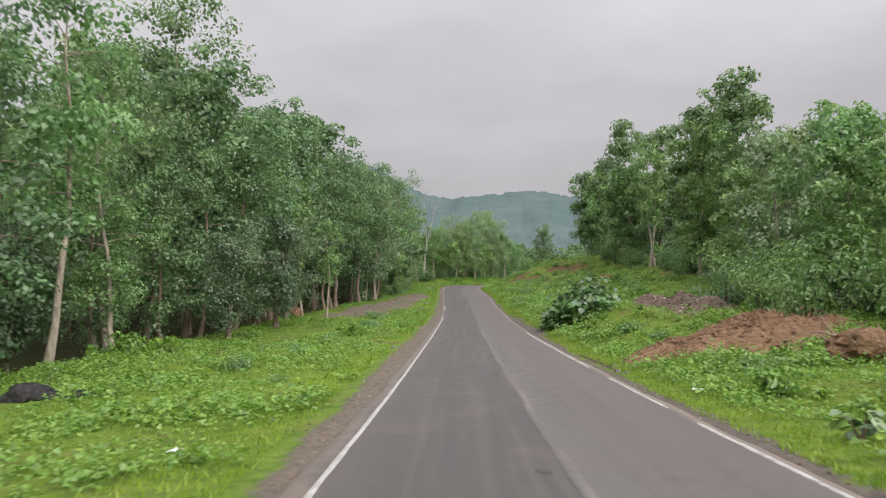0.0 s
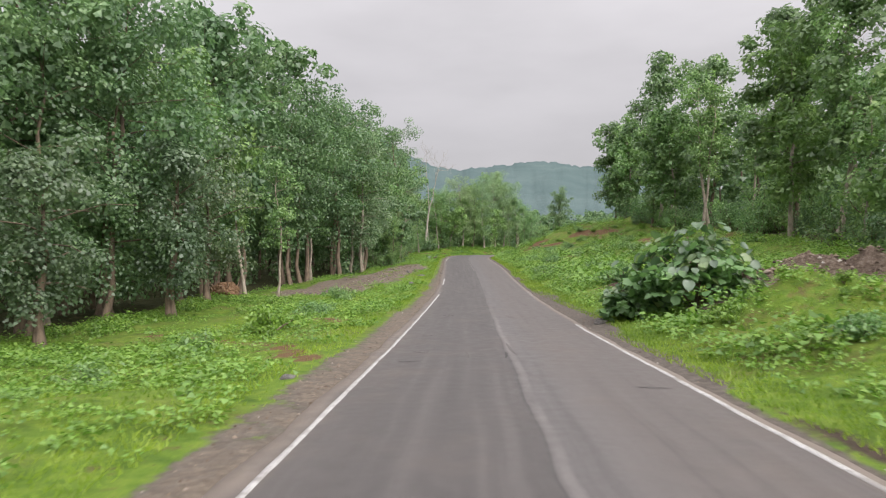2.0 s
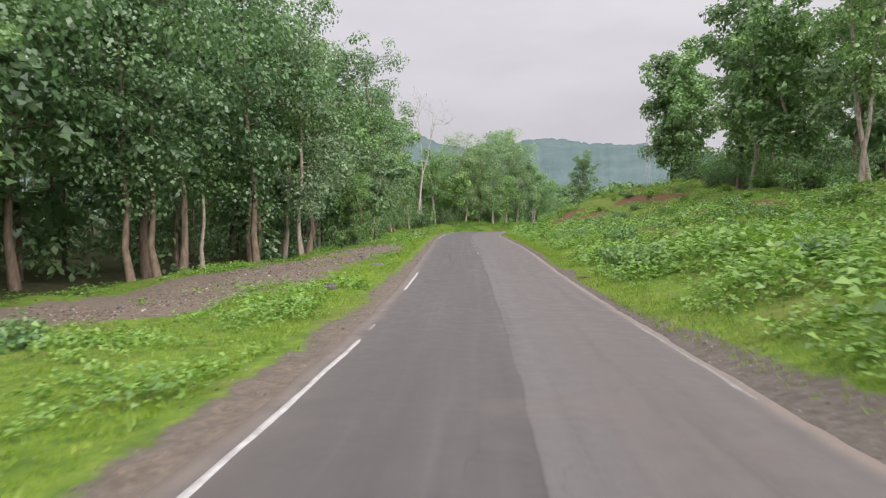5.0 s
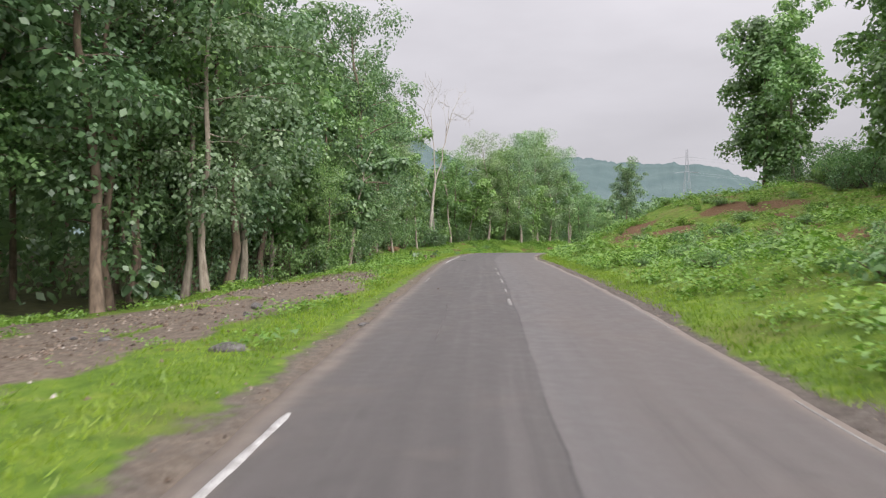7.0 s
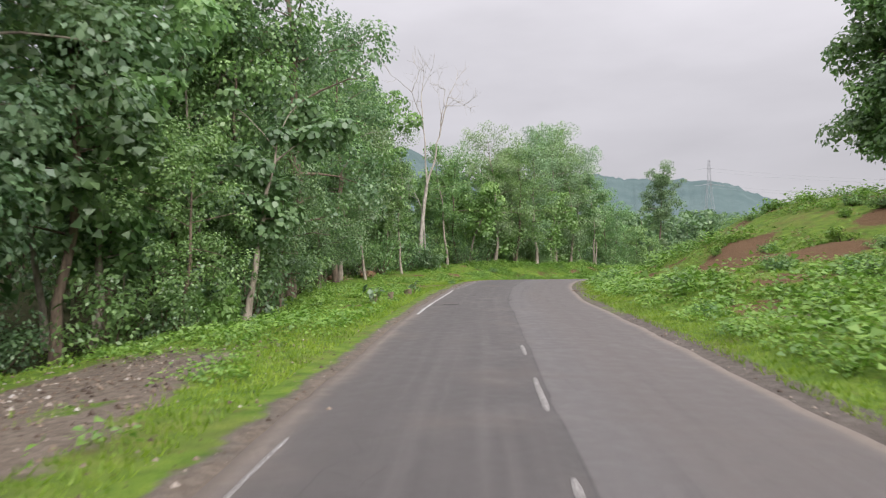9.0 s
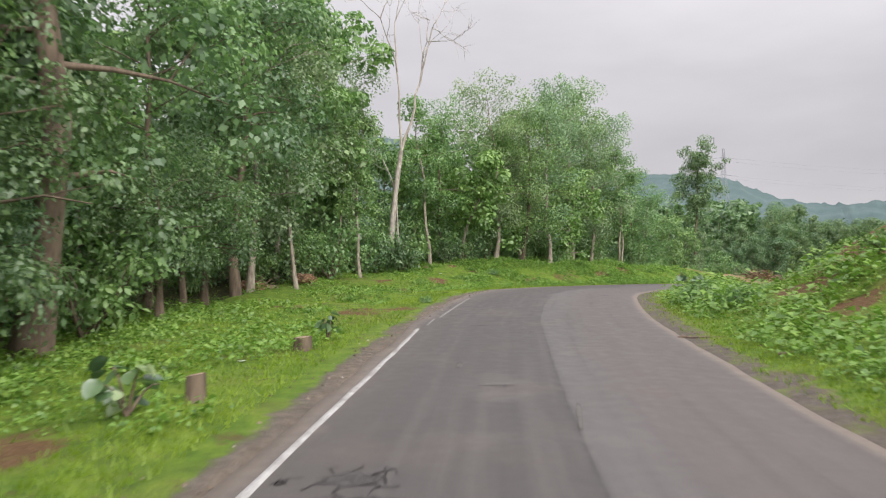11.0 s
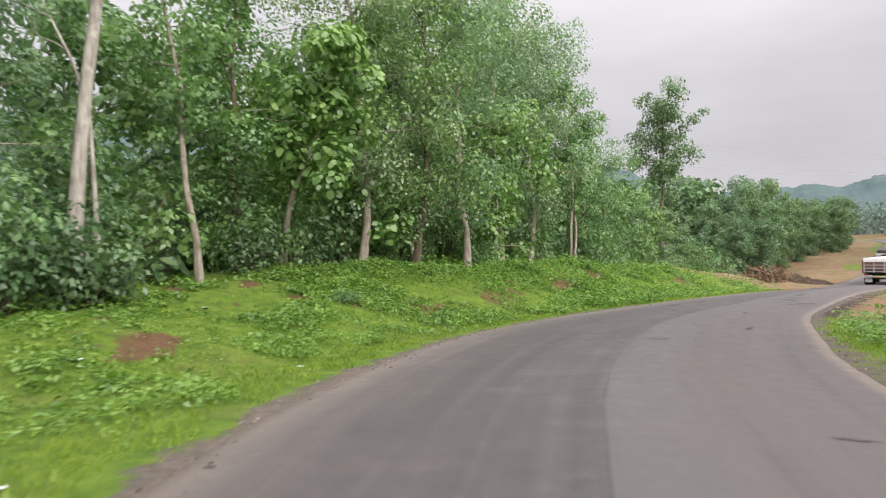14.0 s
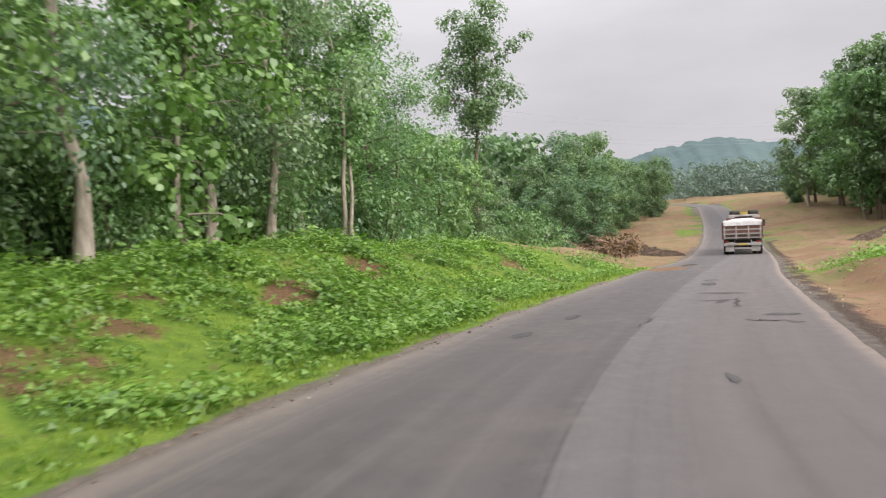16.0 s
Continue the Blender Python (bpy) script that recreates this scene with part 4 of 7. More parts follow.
# kinds whose name begins with close_ have full leaf shapes; the others stand farther from the road
TREES = {
    "close_a": lambda: grow_tree(11, 19.0, 3.6, 3.9, 84, 0.235, BARK_PALE, LEAF_MID, PALE_TREE, ratio=0.72),
    "close_b": lambda: grow_tree(12, 22.0, 4.6, 4.3, 84, 0.250, BARK_BROWN, LEAF_DEEP, DARK_TREE, ratio=0.72),
    "close_c": lambda: grow_tree(13, 15.0, 2.4, 3.9, 84, 0.235, BARK_BROWN, LEAF_MID, PALE_TREE, ratio=0.72),
    "close_e": lambda: grow_tree(15, 9.0, 2.2, 3.3, 78, 0.21, BARK_BROWN, LEAF_GREY, GREY_TREE, limbs=17, trunk_r=0.24, ratio=0.75),
    "close_f": lambda: grow_tree(16, 24.0, 6.5, 4.2, 72, 0.280, BARK_PALE, LEAF_DEEP, DARK_TREE, lean=0.02, ratio=0.72),
    "close_g": lambda: grow_tree(20, 17.0, 3.4, 3.9, 84, 0.235, BARK_PALE, LEAF_PALE, HAZY_TREE, ratio=0.72),
    "close_h": lambda: grow_tree(21, 15.5, 2.6, 4.0, 88, 0.235, BARK_BROWN, LEAF_DEEP, DARK_TREE, ratio=0.72),
    "close_k": lambda: grow_tree(25, 17.0, 5.4, 3.9, 84, 0.25, BARK_BROWN, LEAF_DEEP, DARK_TREE, ratio=0.72),
    "bend_a": lambda: grow_tree(22, 19.0, 3.0, 4.1, 110, 0.19, BARK_PALE, LEAF_HAZE, PALE_TREE, ratio=0.7, inner=16),
    "bend_c": lambda: grow_tree(23, 15.0, 1.8, 4.2, 110, 0.19, BARK_BROWN, LEAF_MID, "tall leafy tree with fresh green rounded crown", ratio=0.7, inner=16),
    "bend_g": lambda: grow_tree(24, 17.0, 3.0, 4.2, 110, 0.19, BARK_PALE, LEAF_HAZE, HAZY_TREE, ratio=0.7, inner=16),
    "thick": lambda: grow_tree(12, 22.0, 3.6, 4.6, 84, 0.25, BARK_BROWN, LEAF_DEEP, "tall forest tree with a thick dark brown trunk", trunk_r=0.36, ratio=0.72),
    "feathery": lambda: grow_tree(36, 6.5, 1.5, 2.9, 120, 0.15, BARK_BROWN, LEAF_DEEP, "low spreading tree with small feathery green leaves", limbs=14, trunk_r=0.17, ratio=0.6),
    "near_a": lambda: grow_tree(11, 19.0, 3.4, 3.9, 58, 0.42, BARK_PALE, LEAF_MID, PALE_TREE, single=True, ratio=0.8),
    "near_b": lambda: grow_tree(12, 22.0, 4.2, 4.3, 58, 0.44, BARK_BROWN, LEAF_DEEP, DARK_TREE, single=True, ratio=0.8),
    "near_c": lambda: grow_tree(13, 15.0, 2.0, 3.9, 56, 0.40, BARK_BROWN, LEAF_MID, PALE_TREE, single=True, ratio=0.8),
    "near_d": lambda: grow_tree(14, 11.5, 1.2, 3.5, 46, 0.31, BARK_PALE, LEAF_FRESH, FRESH_TREE, lean=0.03, single="round", ratio=0.72),
    "near_e": lambda: grow_tree(15, 9.0, 2.2, 3.3, 70, 0.30, BARK_BROWN, LEAF_GREY, GREY_TREE, limbs=17, single=True, ratio=0.8),
    "near_f": lambda: grow_tree(16, 24.0, 6.5, 4.2, 54, 0.45, BARK_PALE, LEAF_DEEP, DARK_TREE, lean=0.02, single=True, ratio=0.8),
    "pole": lambda: grow_tree(17, 17.0, 6.5, 2.6, 34, 0.27, BARK_PALE, LEAF_MID, "slender pale-barked tree with sparse leaves", trunk_r=0.15, lean=0.015, ratio=0.75),
    "near_g": lambda: grow_tree(20, 17.0, 3.2, 3.9, 56, 0.42, BARK_PALE, LEAF_PALE, HAZY_TREE, single=True, ratio=0.8),
    "lone": lambda: grow_tree(18, 19.8, 11.0, 3.4, 110, 0.26, BARK_BROWN, LEAF_DEEP, "tall lone tree with a small crown on a bare trunk", trunk_r=0.2, limbs=17, wobble=0.004, inner=22),
    "low_far": lambda: grow_tree(19, 10.0, 0.5, 3.8, 130, 0.26, BARK_BROWN, LEAF_DEEP, "low bushy green tree by the far road", limbs=16, single=True, ratio=0.8),
}


def close_kind(key, y=0.0):
    """The kind with full leaf shapes, where there is one."""
    near_key = key.replace("near_", "bend_" if y > 176 else "close_")
    if y > 176 and key in ("near_b", "near_f", "near_e", "near_h"):
        near_key = "bend_g"
    return near_key if near_key in TREES else key


BUSHES = {
    "under_a": lambda: grow_shrub(31, 2.6, 1.9, 28, 0.20, BARK_BROWN, LEAF_DEEP, "dark green forest-edge shrub"),
    "under_b": lambda: grow_shrub(32, 3.6, 2.3, 30, 0.23, BARK_BROWN, LEAF_MID, "tall leafy green shrub under the trees"),
    "under_c": lambda: grow_shrub(33, 1.5, 1.2, 28, 0.20, BARK_BROWN, LEAF_FRESH, "low fresh green shrub at the forest edge", single=True),
    "low": lambda: grow_shrub(34, 0.75, 0.75, 18, 0.13, BARK_BROWN, LEAF_MID, "small dark green bush in the grass", stems=7, name="bush", category="bush"),
    "low_pale": lambda: grow_shrub(35, 0.6, 0.6, 18, 0.12, BARK_BROWN, HERB, "small broad-leaved weed clump in the grass", stems=6, name="weed_clump", category="weed"),
}
made = {}
rng = np.random.default_rng(3)
# single trees that stand out
STAND = [("near_b", 79.0, 231.5, 0.86), ("near_c", 77.5, 232.0, 1.0), ("near_b", 84.5, 238.0, 0.8), ("near_c", 82.5, 235.5, 1.0), ("near_b", 91.0, 246.5, 0.74), ("near_c", 88.0, 243.5, 0.95), ("near_c", 94.5, 253.5, 1.0), ("near_g", 90.5, 251.0, 0.9), ("low_far", 99.0, 261.0, 0.6), ("low_far", 97.0, 259.5, 0.55),
         ("pole", -15.8, 28.0, 0.95), ("near_f", -22.0, 60.5, 1.24), ("near_f", -20.0, 42.0, 0.8), ("near_e", -14.9, 66.5, 0.9), ("near_e", -13.8, 58.0, 1.0), ("pole", -15.3, 76.2, 0.85), ("pole", -12.7, 76.0, 0.62),
         ("near_e", -14.5, 47.5, 0.8), ("pole", -15.9, 105.0, 0.9), ("pole", -13.0, 116.2, 1.15), ("thick", -9.1, 144.0, 1.1), ("near_c", -8.4, 128.5, 0.5), ("near_c", -10.2, 152.4, 0.95), ("near_b", -9.9, 160.9, 1.0),
         ("pole", -8.6, 167.3, 0.75), ("near_b", -10.5, 181.0, 1.08), ("pole", -8.3, 176.0, 0.66), ("pole", -6.3, 175.6, 0.7), ("pole", -2.2, 185.8, 0.85), ("near_c", -1.0, 189.5, 0.9),
         ("near_a", 3.4, 192.3, 0.92), ("near_c", 6.0, 195.2, 1.05), ("near_a", 9.0, 198.0, 0.98), ("near_d", 11.5, 201.8, 0.85), ("pole", 18.4, 212.0, 0.85), ("pole", 18.9, 211.4, 0.7), ("near_a", 14.6, 208.3, 0.95),
         ("lone", 32.6, 229.0, 1.0), ("near_a", 16.8, 213.4, 1.0), ("near_c", 20.5, 217.0, 0.9), ("near_c", 23.4, 218.6, 0.72), ("near_a", 12.3, 206.4, 1.08), ("near_c", 27.2, 222.5, 0.55), ("pole", 33.4, 110.0, 1.2), ("pole", 32.4, 109.2, 1.05), ("near_f", 33.4, 131.5, 1.12), ("near_b", 34.0, 160.5, 1.0), ("near_c", 32.6, 157.0, 1.1), ("near_a", 36.5, 163.0, 1.0), ("near_a", 35.5, 156.0, 1.05)]
for key, x, y, s in STAND:
    place(TREES, made, rng, close_kind(key, y) if y < 222 and x < 30 else key, x, y, s)
taken = [(x, y) for _, x, y, _ in STAND]


def scatter(x0, x1, y0, y1, gap, accept):
    """Points on a jittered grid that are accepted and stand clear of those already taken."""
    out = []
    for x in np.arange(x0, x1, gap):
        for y in np.arange(y0, y1, gap):
            p, q = x + rng.uniform(-0.42, 0.42) * gap, y + rng.uniform(-0.42, 0.42) * gap
            if accept(p, q) and all((p - a) ** 2 + (q - b) ** 2 > (0.5 * gap) ** 2 for a, b in taken):
                out.append((p, q))
    taken.extend(out)
    return out


def depth_left(x, y):
    """How far a point lies inside the wood on the left and beyond the bend."""
    k = float(forest_left(y + 1) - forest_left(y - 1)) / 2
    return (float(forest_left(y)) - x) / math.sqrt(1 + k * k)


def depth_right(x, y):
    return x - float(forest_right(y))


def clearing(x, y):
    """The thin stand of lower trees round and behind the dead tree."""
    return y > 177 and abs(x + 5.2 + (y - 182.3) * 0.136) < 3.0


near_left = scatter(-34, 37, 16, 236, 4.5, lambda x, y: 0.6 < depth_left(x, y) < 8.2)
for x, y in near_left:
    front = depth_left(x, y) < 6
    tall = 1.22 if 58 < y < 124 else 0.8 if y < 46 else 1.1 if y < 60 or y > 186 else 1.0
    if y > 182 and not front and rng.random() < 0.4:
        continue
    key = rng.choice(["near_a", "near_b", "near_c", "near_d", "pole", "near_e", "near_f", "near_g"], p=[.16, .14, .26, .08, .04, .13, .07, .12] if front else [.22, .25, .18, .05, .02, .02, .14, .12])
    if y > 205:
        key, tall = rng.choice(["near_c", "near_a", "near_g"]), 1.08 if y < 217 else max(0.42, 0.72 - 0.03 * (y - 217))
    if y > 182 and key in ("near_b", "near_f"):
        key = "near_c"
    if 182 < y <= 205:
        tall = 0.95
    if 82 < y < 126:
        key = rng.choice(["near_k", "near_h", "near_g"], p=[0.55, 0.25, 0.2]) if front else "near_b"
    if y < 66 and key in ("near_a", "near_g", "near_c", "near_d") and rng.random() < 0.8:
        key = rng.choice(["near_h", "near_k", "near_b"])
    if depth_left(x, y) < 2.4 and key in ("near_b", "near_f"):
        key = "near_h"
    if clearing(x, y):
        tall *= 0.8
    place(TREES, made, rng, close_kind(str(key), y) if (depth_left(x, y) < 3.6 or key in ("near_h", "near_k")) and y < 215 else str(key), x, y, tall * rng.uniform(0.85, 1.1))
near_right = scatter(18, 50, 16, 166, 4.8, lambda x, y: 0.5 < depth_right(x, y) < (8.0 if y < 60 else 5.5))
for x, y in near_right:
    front = depth_right(x, y) < 6
    key = rng.choice(["near_a", "near_b", "near_c", "near_d", "pole", "near_f", "near_g"], p=[.24, .06, .16, .06, .26, .06, .16] if front else [.24, .24, .18, .04, .05, .18, .07])
    if y < 52:
        key = rng.choice(["near_c", "near_g", "near_a", "near_d"], p=[0.4, 0.2, 0.2, 0.2])
    place(TREES, made, rng, str(key), x, y, (0.66 if y < 52 else 0.76 if y < 72 else 1.05) * rng.uniform(0.85, 1.1))
# low trees along the far stretch of road, and tall ones on its other side
for x, y in scatter(36, 116, 226, 330, 4.6, lambda x, y: -0.5 < depth_left(x, y) < 9 and x > 36.5):
    place(TREES, made, rng, "low_far", x, y, rng.uniform(0.5, 0.95) * (1.0 if 44 < x < 58 else 0.75))
for x, y in scatter(74, 130, 214, 300, 5.4, lambda x, y: x - float(road_right(y)) > 18 + max(0, (250 - y) * 0.12) and x - 0.75 * y > -98):
    near_road = x - float(road_right(y)) < 30
    far_side = y - 178 > 0.90 * (x - 11.6)
    key = "low_far" if far_side or (near_road and rng.random() < 0.6) else str(rng.choice(["near_b", "near_c"]))
    place(TREES, made, rng, key, x, y, rng.uniform(0.8, 1.0) * (0.6 if far_side else 1.0 if y < 250 else 0.75))


def back_woods():
    """The rest of the wood behind the first rows, as simple stems and leaf masses."""
    r = np.random.default_rng(6)
    spots = scatter(-85, 60, 10, 345, 6.8, lambda x, y: 8.2 <= depth_left(x, y) < 46)
    spots += scatter(26, 80, 14, 162, 8.6, lambda x, y: 8.0 <= depth_right(x, y) < 34)
    stems, centres, sizes = [], [], []
    for x, y in spots:
        z, h = one_height(x, y), r.uniform(14, 22) * (1.2 if 60 < y < 130 else 0.72 if y < 50 else 1.0 if y < 165 else 0.84 if y < 218 else 0.55) * (0.9 if clearing(x, y) else 1.0)
        h *= 0.72 if x > 20 and y < 165 else 1.0
        t = np.linspace(0, 1, 4)
        stems.append(tube(np.column_stack([x + 0.4 * t * r.normal(), y + 0.4 * t * r.normal(), z - 0.2 + t * h * 0.9]), 0.18 * (1 - t) + 0.03, 5))
        for k in range(26):
            f = r.random()
            w = 3.6 * (0.45 + 1.8 * f * (1 - f))
            a = r.uniform(0, 6.28)
            q = w * math.sqrt(r.random())
            centres.append((x + q * math.cos(a), y + q * math.sin(a), z + h * (0.10 + 0.88 * f)))
            sizes.append(r.uniform(0.9, 1.6))
    leaves = leafy_puffs(r, np.array(centres), np.array(sizes), 24, 0.80, 0.8, single=True)
    trunks = mesh_of("back_trunks", *joined(stems), BARK_BROWN, True)
    return mesh_of("back_woods", *leaves, LEAF_DEEP), trunks


wood_mesh, stem_mesh = back_woods()
tagged(new("back_woods", wood_mesh), "deep green forest foliage behind the first trees", "woodland", kind="stuff")
tagged(new("back_trunks", stem_mesh), "dark trunks deep in the forest", "woodland", kind="stuff")

# ---- understorey at the forest edges ----
edge_left = scatter(-32, 40, 20, 236, 3.0, lambda x, y: (4.0 if 75 < y < 122 else 5.0 if y < 75 else 1.5 if y < 165 else -0.6) < depth_left(x, y) < 6.5 and rng.random() < (0.85 if y > 165 else 0.5))
edge_left += scatter(-12, 30, 172, 222, 2.3, lambda x, y: 0.2 < depth_left(x, y) < 4.5 and rng.random() < 0.75)
feathery_trees = [(-8.4, 140.5), (-8.9, 137.4), (-9.3, 142.4), (-8.7, 150.2), (-9.4, 153.6), (-9.9, 157.0)]
for x, y in feathery_trees:
    place(TREES, made, rng, "feathery", x, y, float(rng.uniform(0.75, 1.1)), sink=0.05)
edge_left += [(-8.4, 131.0), (-8.0, 134.6), (-9.0, 128.6), (-9.6, 139.2), (-10.8, 141.8), (-9.6, 147.2), (-11.0, 136.5), (-11.6, 149.5)]
edge_right = scatter(18, 46, 16, 166, 2.7, lambda x, y: -0.8 < depth_right(x, y) < 6 and rng.random() < 0.9)
for x, y in edge_left + edge_right:
    place(BUSHES, made, rng, str(rng.choice(["under_a", "under_b", "under_c"], p=[.35, .45, .2])), x, y, rng.uniform(0.6, 1.25) * (1.25 if depth_left(x, y) > 2 or depth_right(x, y) > 2 else 1.0), sink=0.05)


def under_cover():
    """Leafy growth on the floor deep in the wood."""
    r = np.random.default_rng(16)
    spots = scatter(-60, 60, 10, 300, 4.6, lambda x, y: (8 < depth_left(x, y) < 30) or (y < 162 and 7 < depth_right(x, y) < 22))
    c = np.array([(x + r.normal() * 0.7, y + r.normal() * 0.7, one_height(x, y) + r.uniform(0.2, 2.8 if y < 165 else 5.5)) for x, y in spots for k in range(8 if y < 165 else 14)])
    return mesh_of("under_cover", *leafy_puffs(r, c, r.uniform(0.6, 1.2, len(c)), 11, 0.55), LEAF_DEEP)


tagged(new("under_cover", under_cover()), "shaded leafy undergrowth on the forest floor", "undergrowth", kind="stuff")


# ---- far woods: too many to count ----
def far_woods():
    r = np.random.default_rng(5)
    n = 560
    az, dist = np.radians(r.uniform(-35, 66, n)), r.uniform(250, 640, n)
    x, y = 20 + dist * np.sin(az), 130 + dist * np.cos(az)
    keep = (y > 345) | (x > 140) | (x < -60)
    x, y = x[keep], y[keep]
    d = np.hypot(x - 20, y - 120)
    f = smooth(d, 200, 700)
    z = ground_at(x, y) * (1 - f) + f * (4.0 + 5 * value_noise(x, y, 260))
    h = r.uniform(8, 13, len(x))
    c, s = [], []
    for k in range(13):
        c.append(np.column_stack([x + r.normal(size=len(x)) * 2.2, y + r.normal(size=len(x)) * 2.2, z + h * r.uniform(0.05, 0.9, len(x))]))
        s.append(r.uniform(1.4, 2.6, len(x)))
    v, f = leafy_puffs(r, np.concatenate(c), np.concatenate(s), 10, 1.7, single=True)
    return mesh_of("far_woods", v, f, FAR_HAZE_LEAF)


def valley_woods():
    """The wood that fills the low ground where the far road goes out of sight."""
    r = np.random.default_rng(15)
    n = 420
    x, y = r.uniform(60, 300, n), r.uniform(318, 430, n)
    keep = (x < road_left(np.minimum(y, 330)) - 6) | (x > road_right(np.minimum(y, 330)) + 6) | (y > 345)
    x, y = x[keep], y[keep]
    z, h = ground_at(x, y), r.uniform(7, 11, len(x))
    c = np.concatenate([np.column_stack([x + r.normal(size=len(x)) * 2.0, y + r.normal(size=len(x)) * 2.0, z + h * r.uniform(0.05, 0.92, len(x))]) for k in range(12)])
    return mesh_of("valley_woods", *leafy_puffs(r, c, r.uniform(1.1, 2.0, len(c)), 18, 0.85, single=True), FAR_HAZE_LEAF)


tagged(new("valley_woods", valley_woods()), "dense hazy green wood beyond the far road", "woodland", kind="stuff")
tagged(new("far_woods", far_woods()), "dense far woodland below the hills", "woodland", kind="stuff")


# ---- verge plants: too many to count ----
def verge_points(r, n, side, d0, d1, y0, y1, power=1.0):
    y = r.uniform(y0, y1, n)
    d = d0 + (d1 - d0) * r.random(n) ** power
    x = road_left(y) - d if side < 0 else road_right(y) + d
    return x, y


def sample_mask(grid, x, y):
    """The value of a ground mask at points, from the nearest vertex."""
    i = np.clip(np.searchsorted(gx, x), 0, len(gx) - 1)
    j = np.clip(np.searchsorted(gy, y), 0, len(gy) - 1)
    return grid[j, i]


bare = np.clip(np.maximum(np.maximum(soil, tan), np.maximum(gravel, np.maximum(dirt, wet))) + 0.25 * litter, 0, 1)


def herb_cover():
    r = np.random.default_rng(8)
    xs, ys = [], []
    for side, d1, n in ((-1, 16, 27000), (1, 24, 31000)):
        x, y = verge_points(r, n, side, 1.2, d1, 6, 212, 1.25)
        xs.append(x)
        ys.append(y)
    x, y = verge_points(r, 5000, -1, 1.0, 11, 177, 206, 1.1)
    xs.append(x)
    ys.append(y)
    x, y = np.concatenate(xs), np.concatenate(ys)
    lump = value_noise(x, y, 2.4) + 0.7 * value_noise(x, y, 0.9) + np.where(x > road_right(y), 0.35, 0.0) + np.where((y > 176) & (x < road_left(y)), 0.35, 0.0)
    near = np.minimum(np.abs(road_left(y) - x), np.abs(x - road_right(y)))
    lump = lump - 0.55 * smooth(y, 146, 154) * (1 - smooth(y, 184, 190)) * (x < road_left(y)) * smooth(x - forest_left(y), 1.0, 3.5)
    keep = (lump > -0.45 + 0.9 * (1 - smooth(near, 1.0, 4.0))) & (sample_mask(bare, x, y) < r.uniform(0.15, 0.75, len(x))) & ~((y > 168) & (x > road_right(y) + 9))
    x, y, lump = x[keep], y[keep], lump[keep]
    z = ground_at(x, y)
    per = 9
    n = len(x)
    tall = np.clip(0.10 + 0.24 * (lump + 0.25), 0.06, 0.55) * r.uniform(0.6, 1.5, n) * np.where((x > road_right(y) + 2) & (y > 60), 1.5, 1.0) * np.where((x > road_right(y) + 1.6) & (x < 13) & (y > 31) & (y < 42), 1.3, 1.0)
    c = np.repeat(np.column_stack([x, y, z]), per, 0)
    tall = np.repeat(tall, per)
    a = r.uniform(0, 2 * np.pi, n * per)
    out = r.random(n * per) ** 0.7 * tall * 0.9
    c += np.column_stack([np.cos(a) * out, np.sin(a) * out, tall * r.uniform(0.15, 1.0, n * per)])
    axis = np.column_stack([np.cos(a), np.sin(a), r.uniform(-0.45, 0.55, n * per)])
    up = unit(np.array([0, 0, 1.0]) + r.normal(size=c.shape) * 0.4)
    size = (0.045 + 0.22 * tall) * r.uniform(0.6, 1.35, n * per)
    return mesh_of("herb_cover", *slivers(c, axis, up, size, size * 0.72), HERB)


tagged(new("herb_cover", herb_cover()), "lush low green weeds covering the verges", "weeds", kind="stuff")


def lush_weeds():
    """Rounded clumps of broad-leaved weeds, thickest at the lip of the wood and on the banks."""
    r = np.random.default_rng(12)
    xs, ys = [], []
    for side, d0, d1, y0, y1, n, power in ((-1, 2.0, 15, 7, 76, 5200, 0.7), (1, 1.6, 13, 7, 50, 3400, 0.9), (1, 1.6, 20, 50, 166, 6500, 1.2), (-1, 2.5, 9, 122, 178, 1500, 0.5), (-1, 0.7, 12, 181, 209, 4200, 0.9), (-1, 9, 13, 78, 122, 700, 1.0)):
        x, y = verge_points(r, n, side, d0, d1, y0, y1, power)
        xs.append(x)
        ys.append(y)
    x, y = np.concatenate(xs), np.concatenate(ys)
    lip = np.where(x < road_left(y), 1 - smooth(x - forest_left(y), 0.0, 4.5), 0.0)
    lump = value_noise(x, y, 2.4) + 0.7 * value_noise(x, y, 0.9) + 0.9 * lip + np.where(x > road_right(y), 0.2, 0.0)
    keep = (lump + 0.5 * smooth(y, 180, 186) * (x < road_left(y)) > r.uniform(-0.25, 0.65, len(x))) & (sample_mask(bare, x, y) < r.uniform(0.2, 0.7, len(x))) & (x > forest_left(y) - 1.0)
    x, y, lump = x[keep], y[keep], lump[keep]
    near = np.minimum(np.abs(road_left(y) - x), np.abs(x - road_right(y)))
    size = np.clip(0.15 + 0.13 * lump, 0.10, 0.42) * r.uniform(0.7, 1.35, len(x)) * (0.55 + 0.45 * smooth(near, 1.0, 4.0))
    c = np.column_stack([x, y, ground_at(x, y) + 0.25 * size])
    v, f = leafy_puffs(r, c, size, 20, 0.115, 0.72, 0.2, 0.85, single=True)
    return mesh_of("lush_weeds", v, f, HERB)


tagged(new("lush_weeds", lush_weeds()), "rounded clumps of bright green broad-leaved weeds", "weeds", kind="stuff")


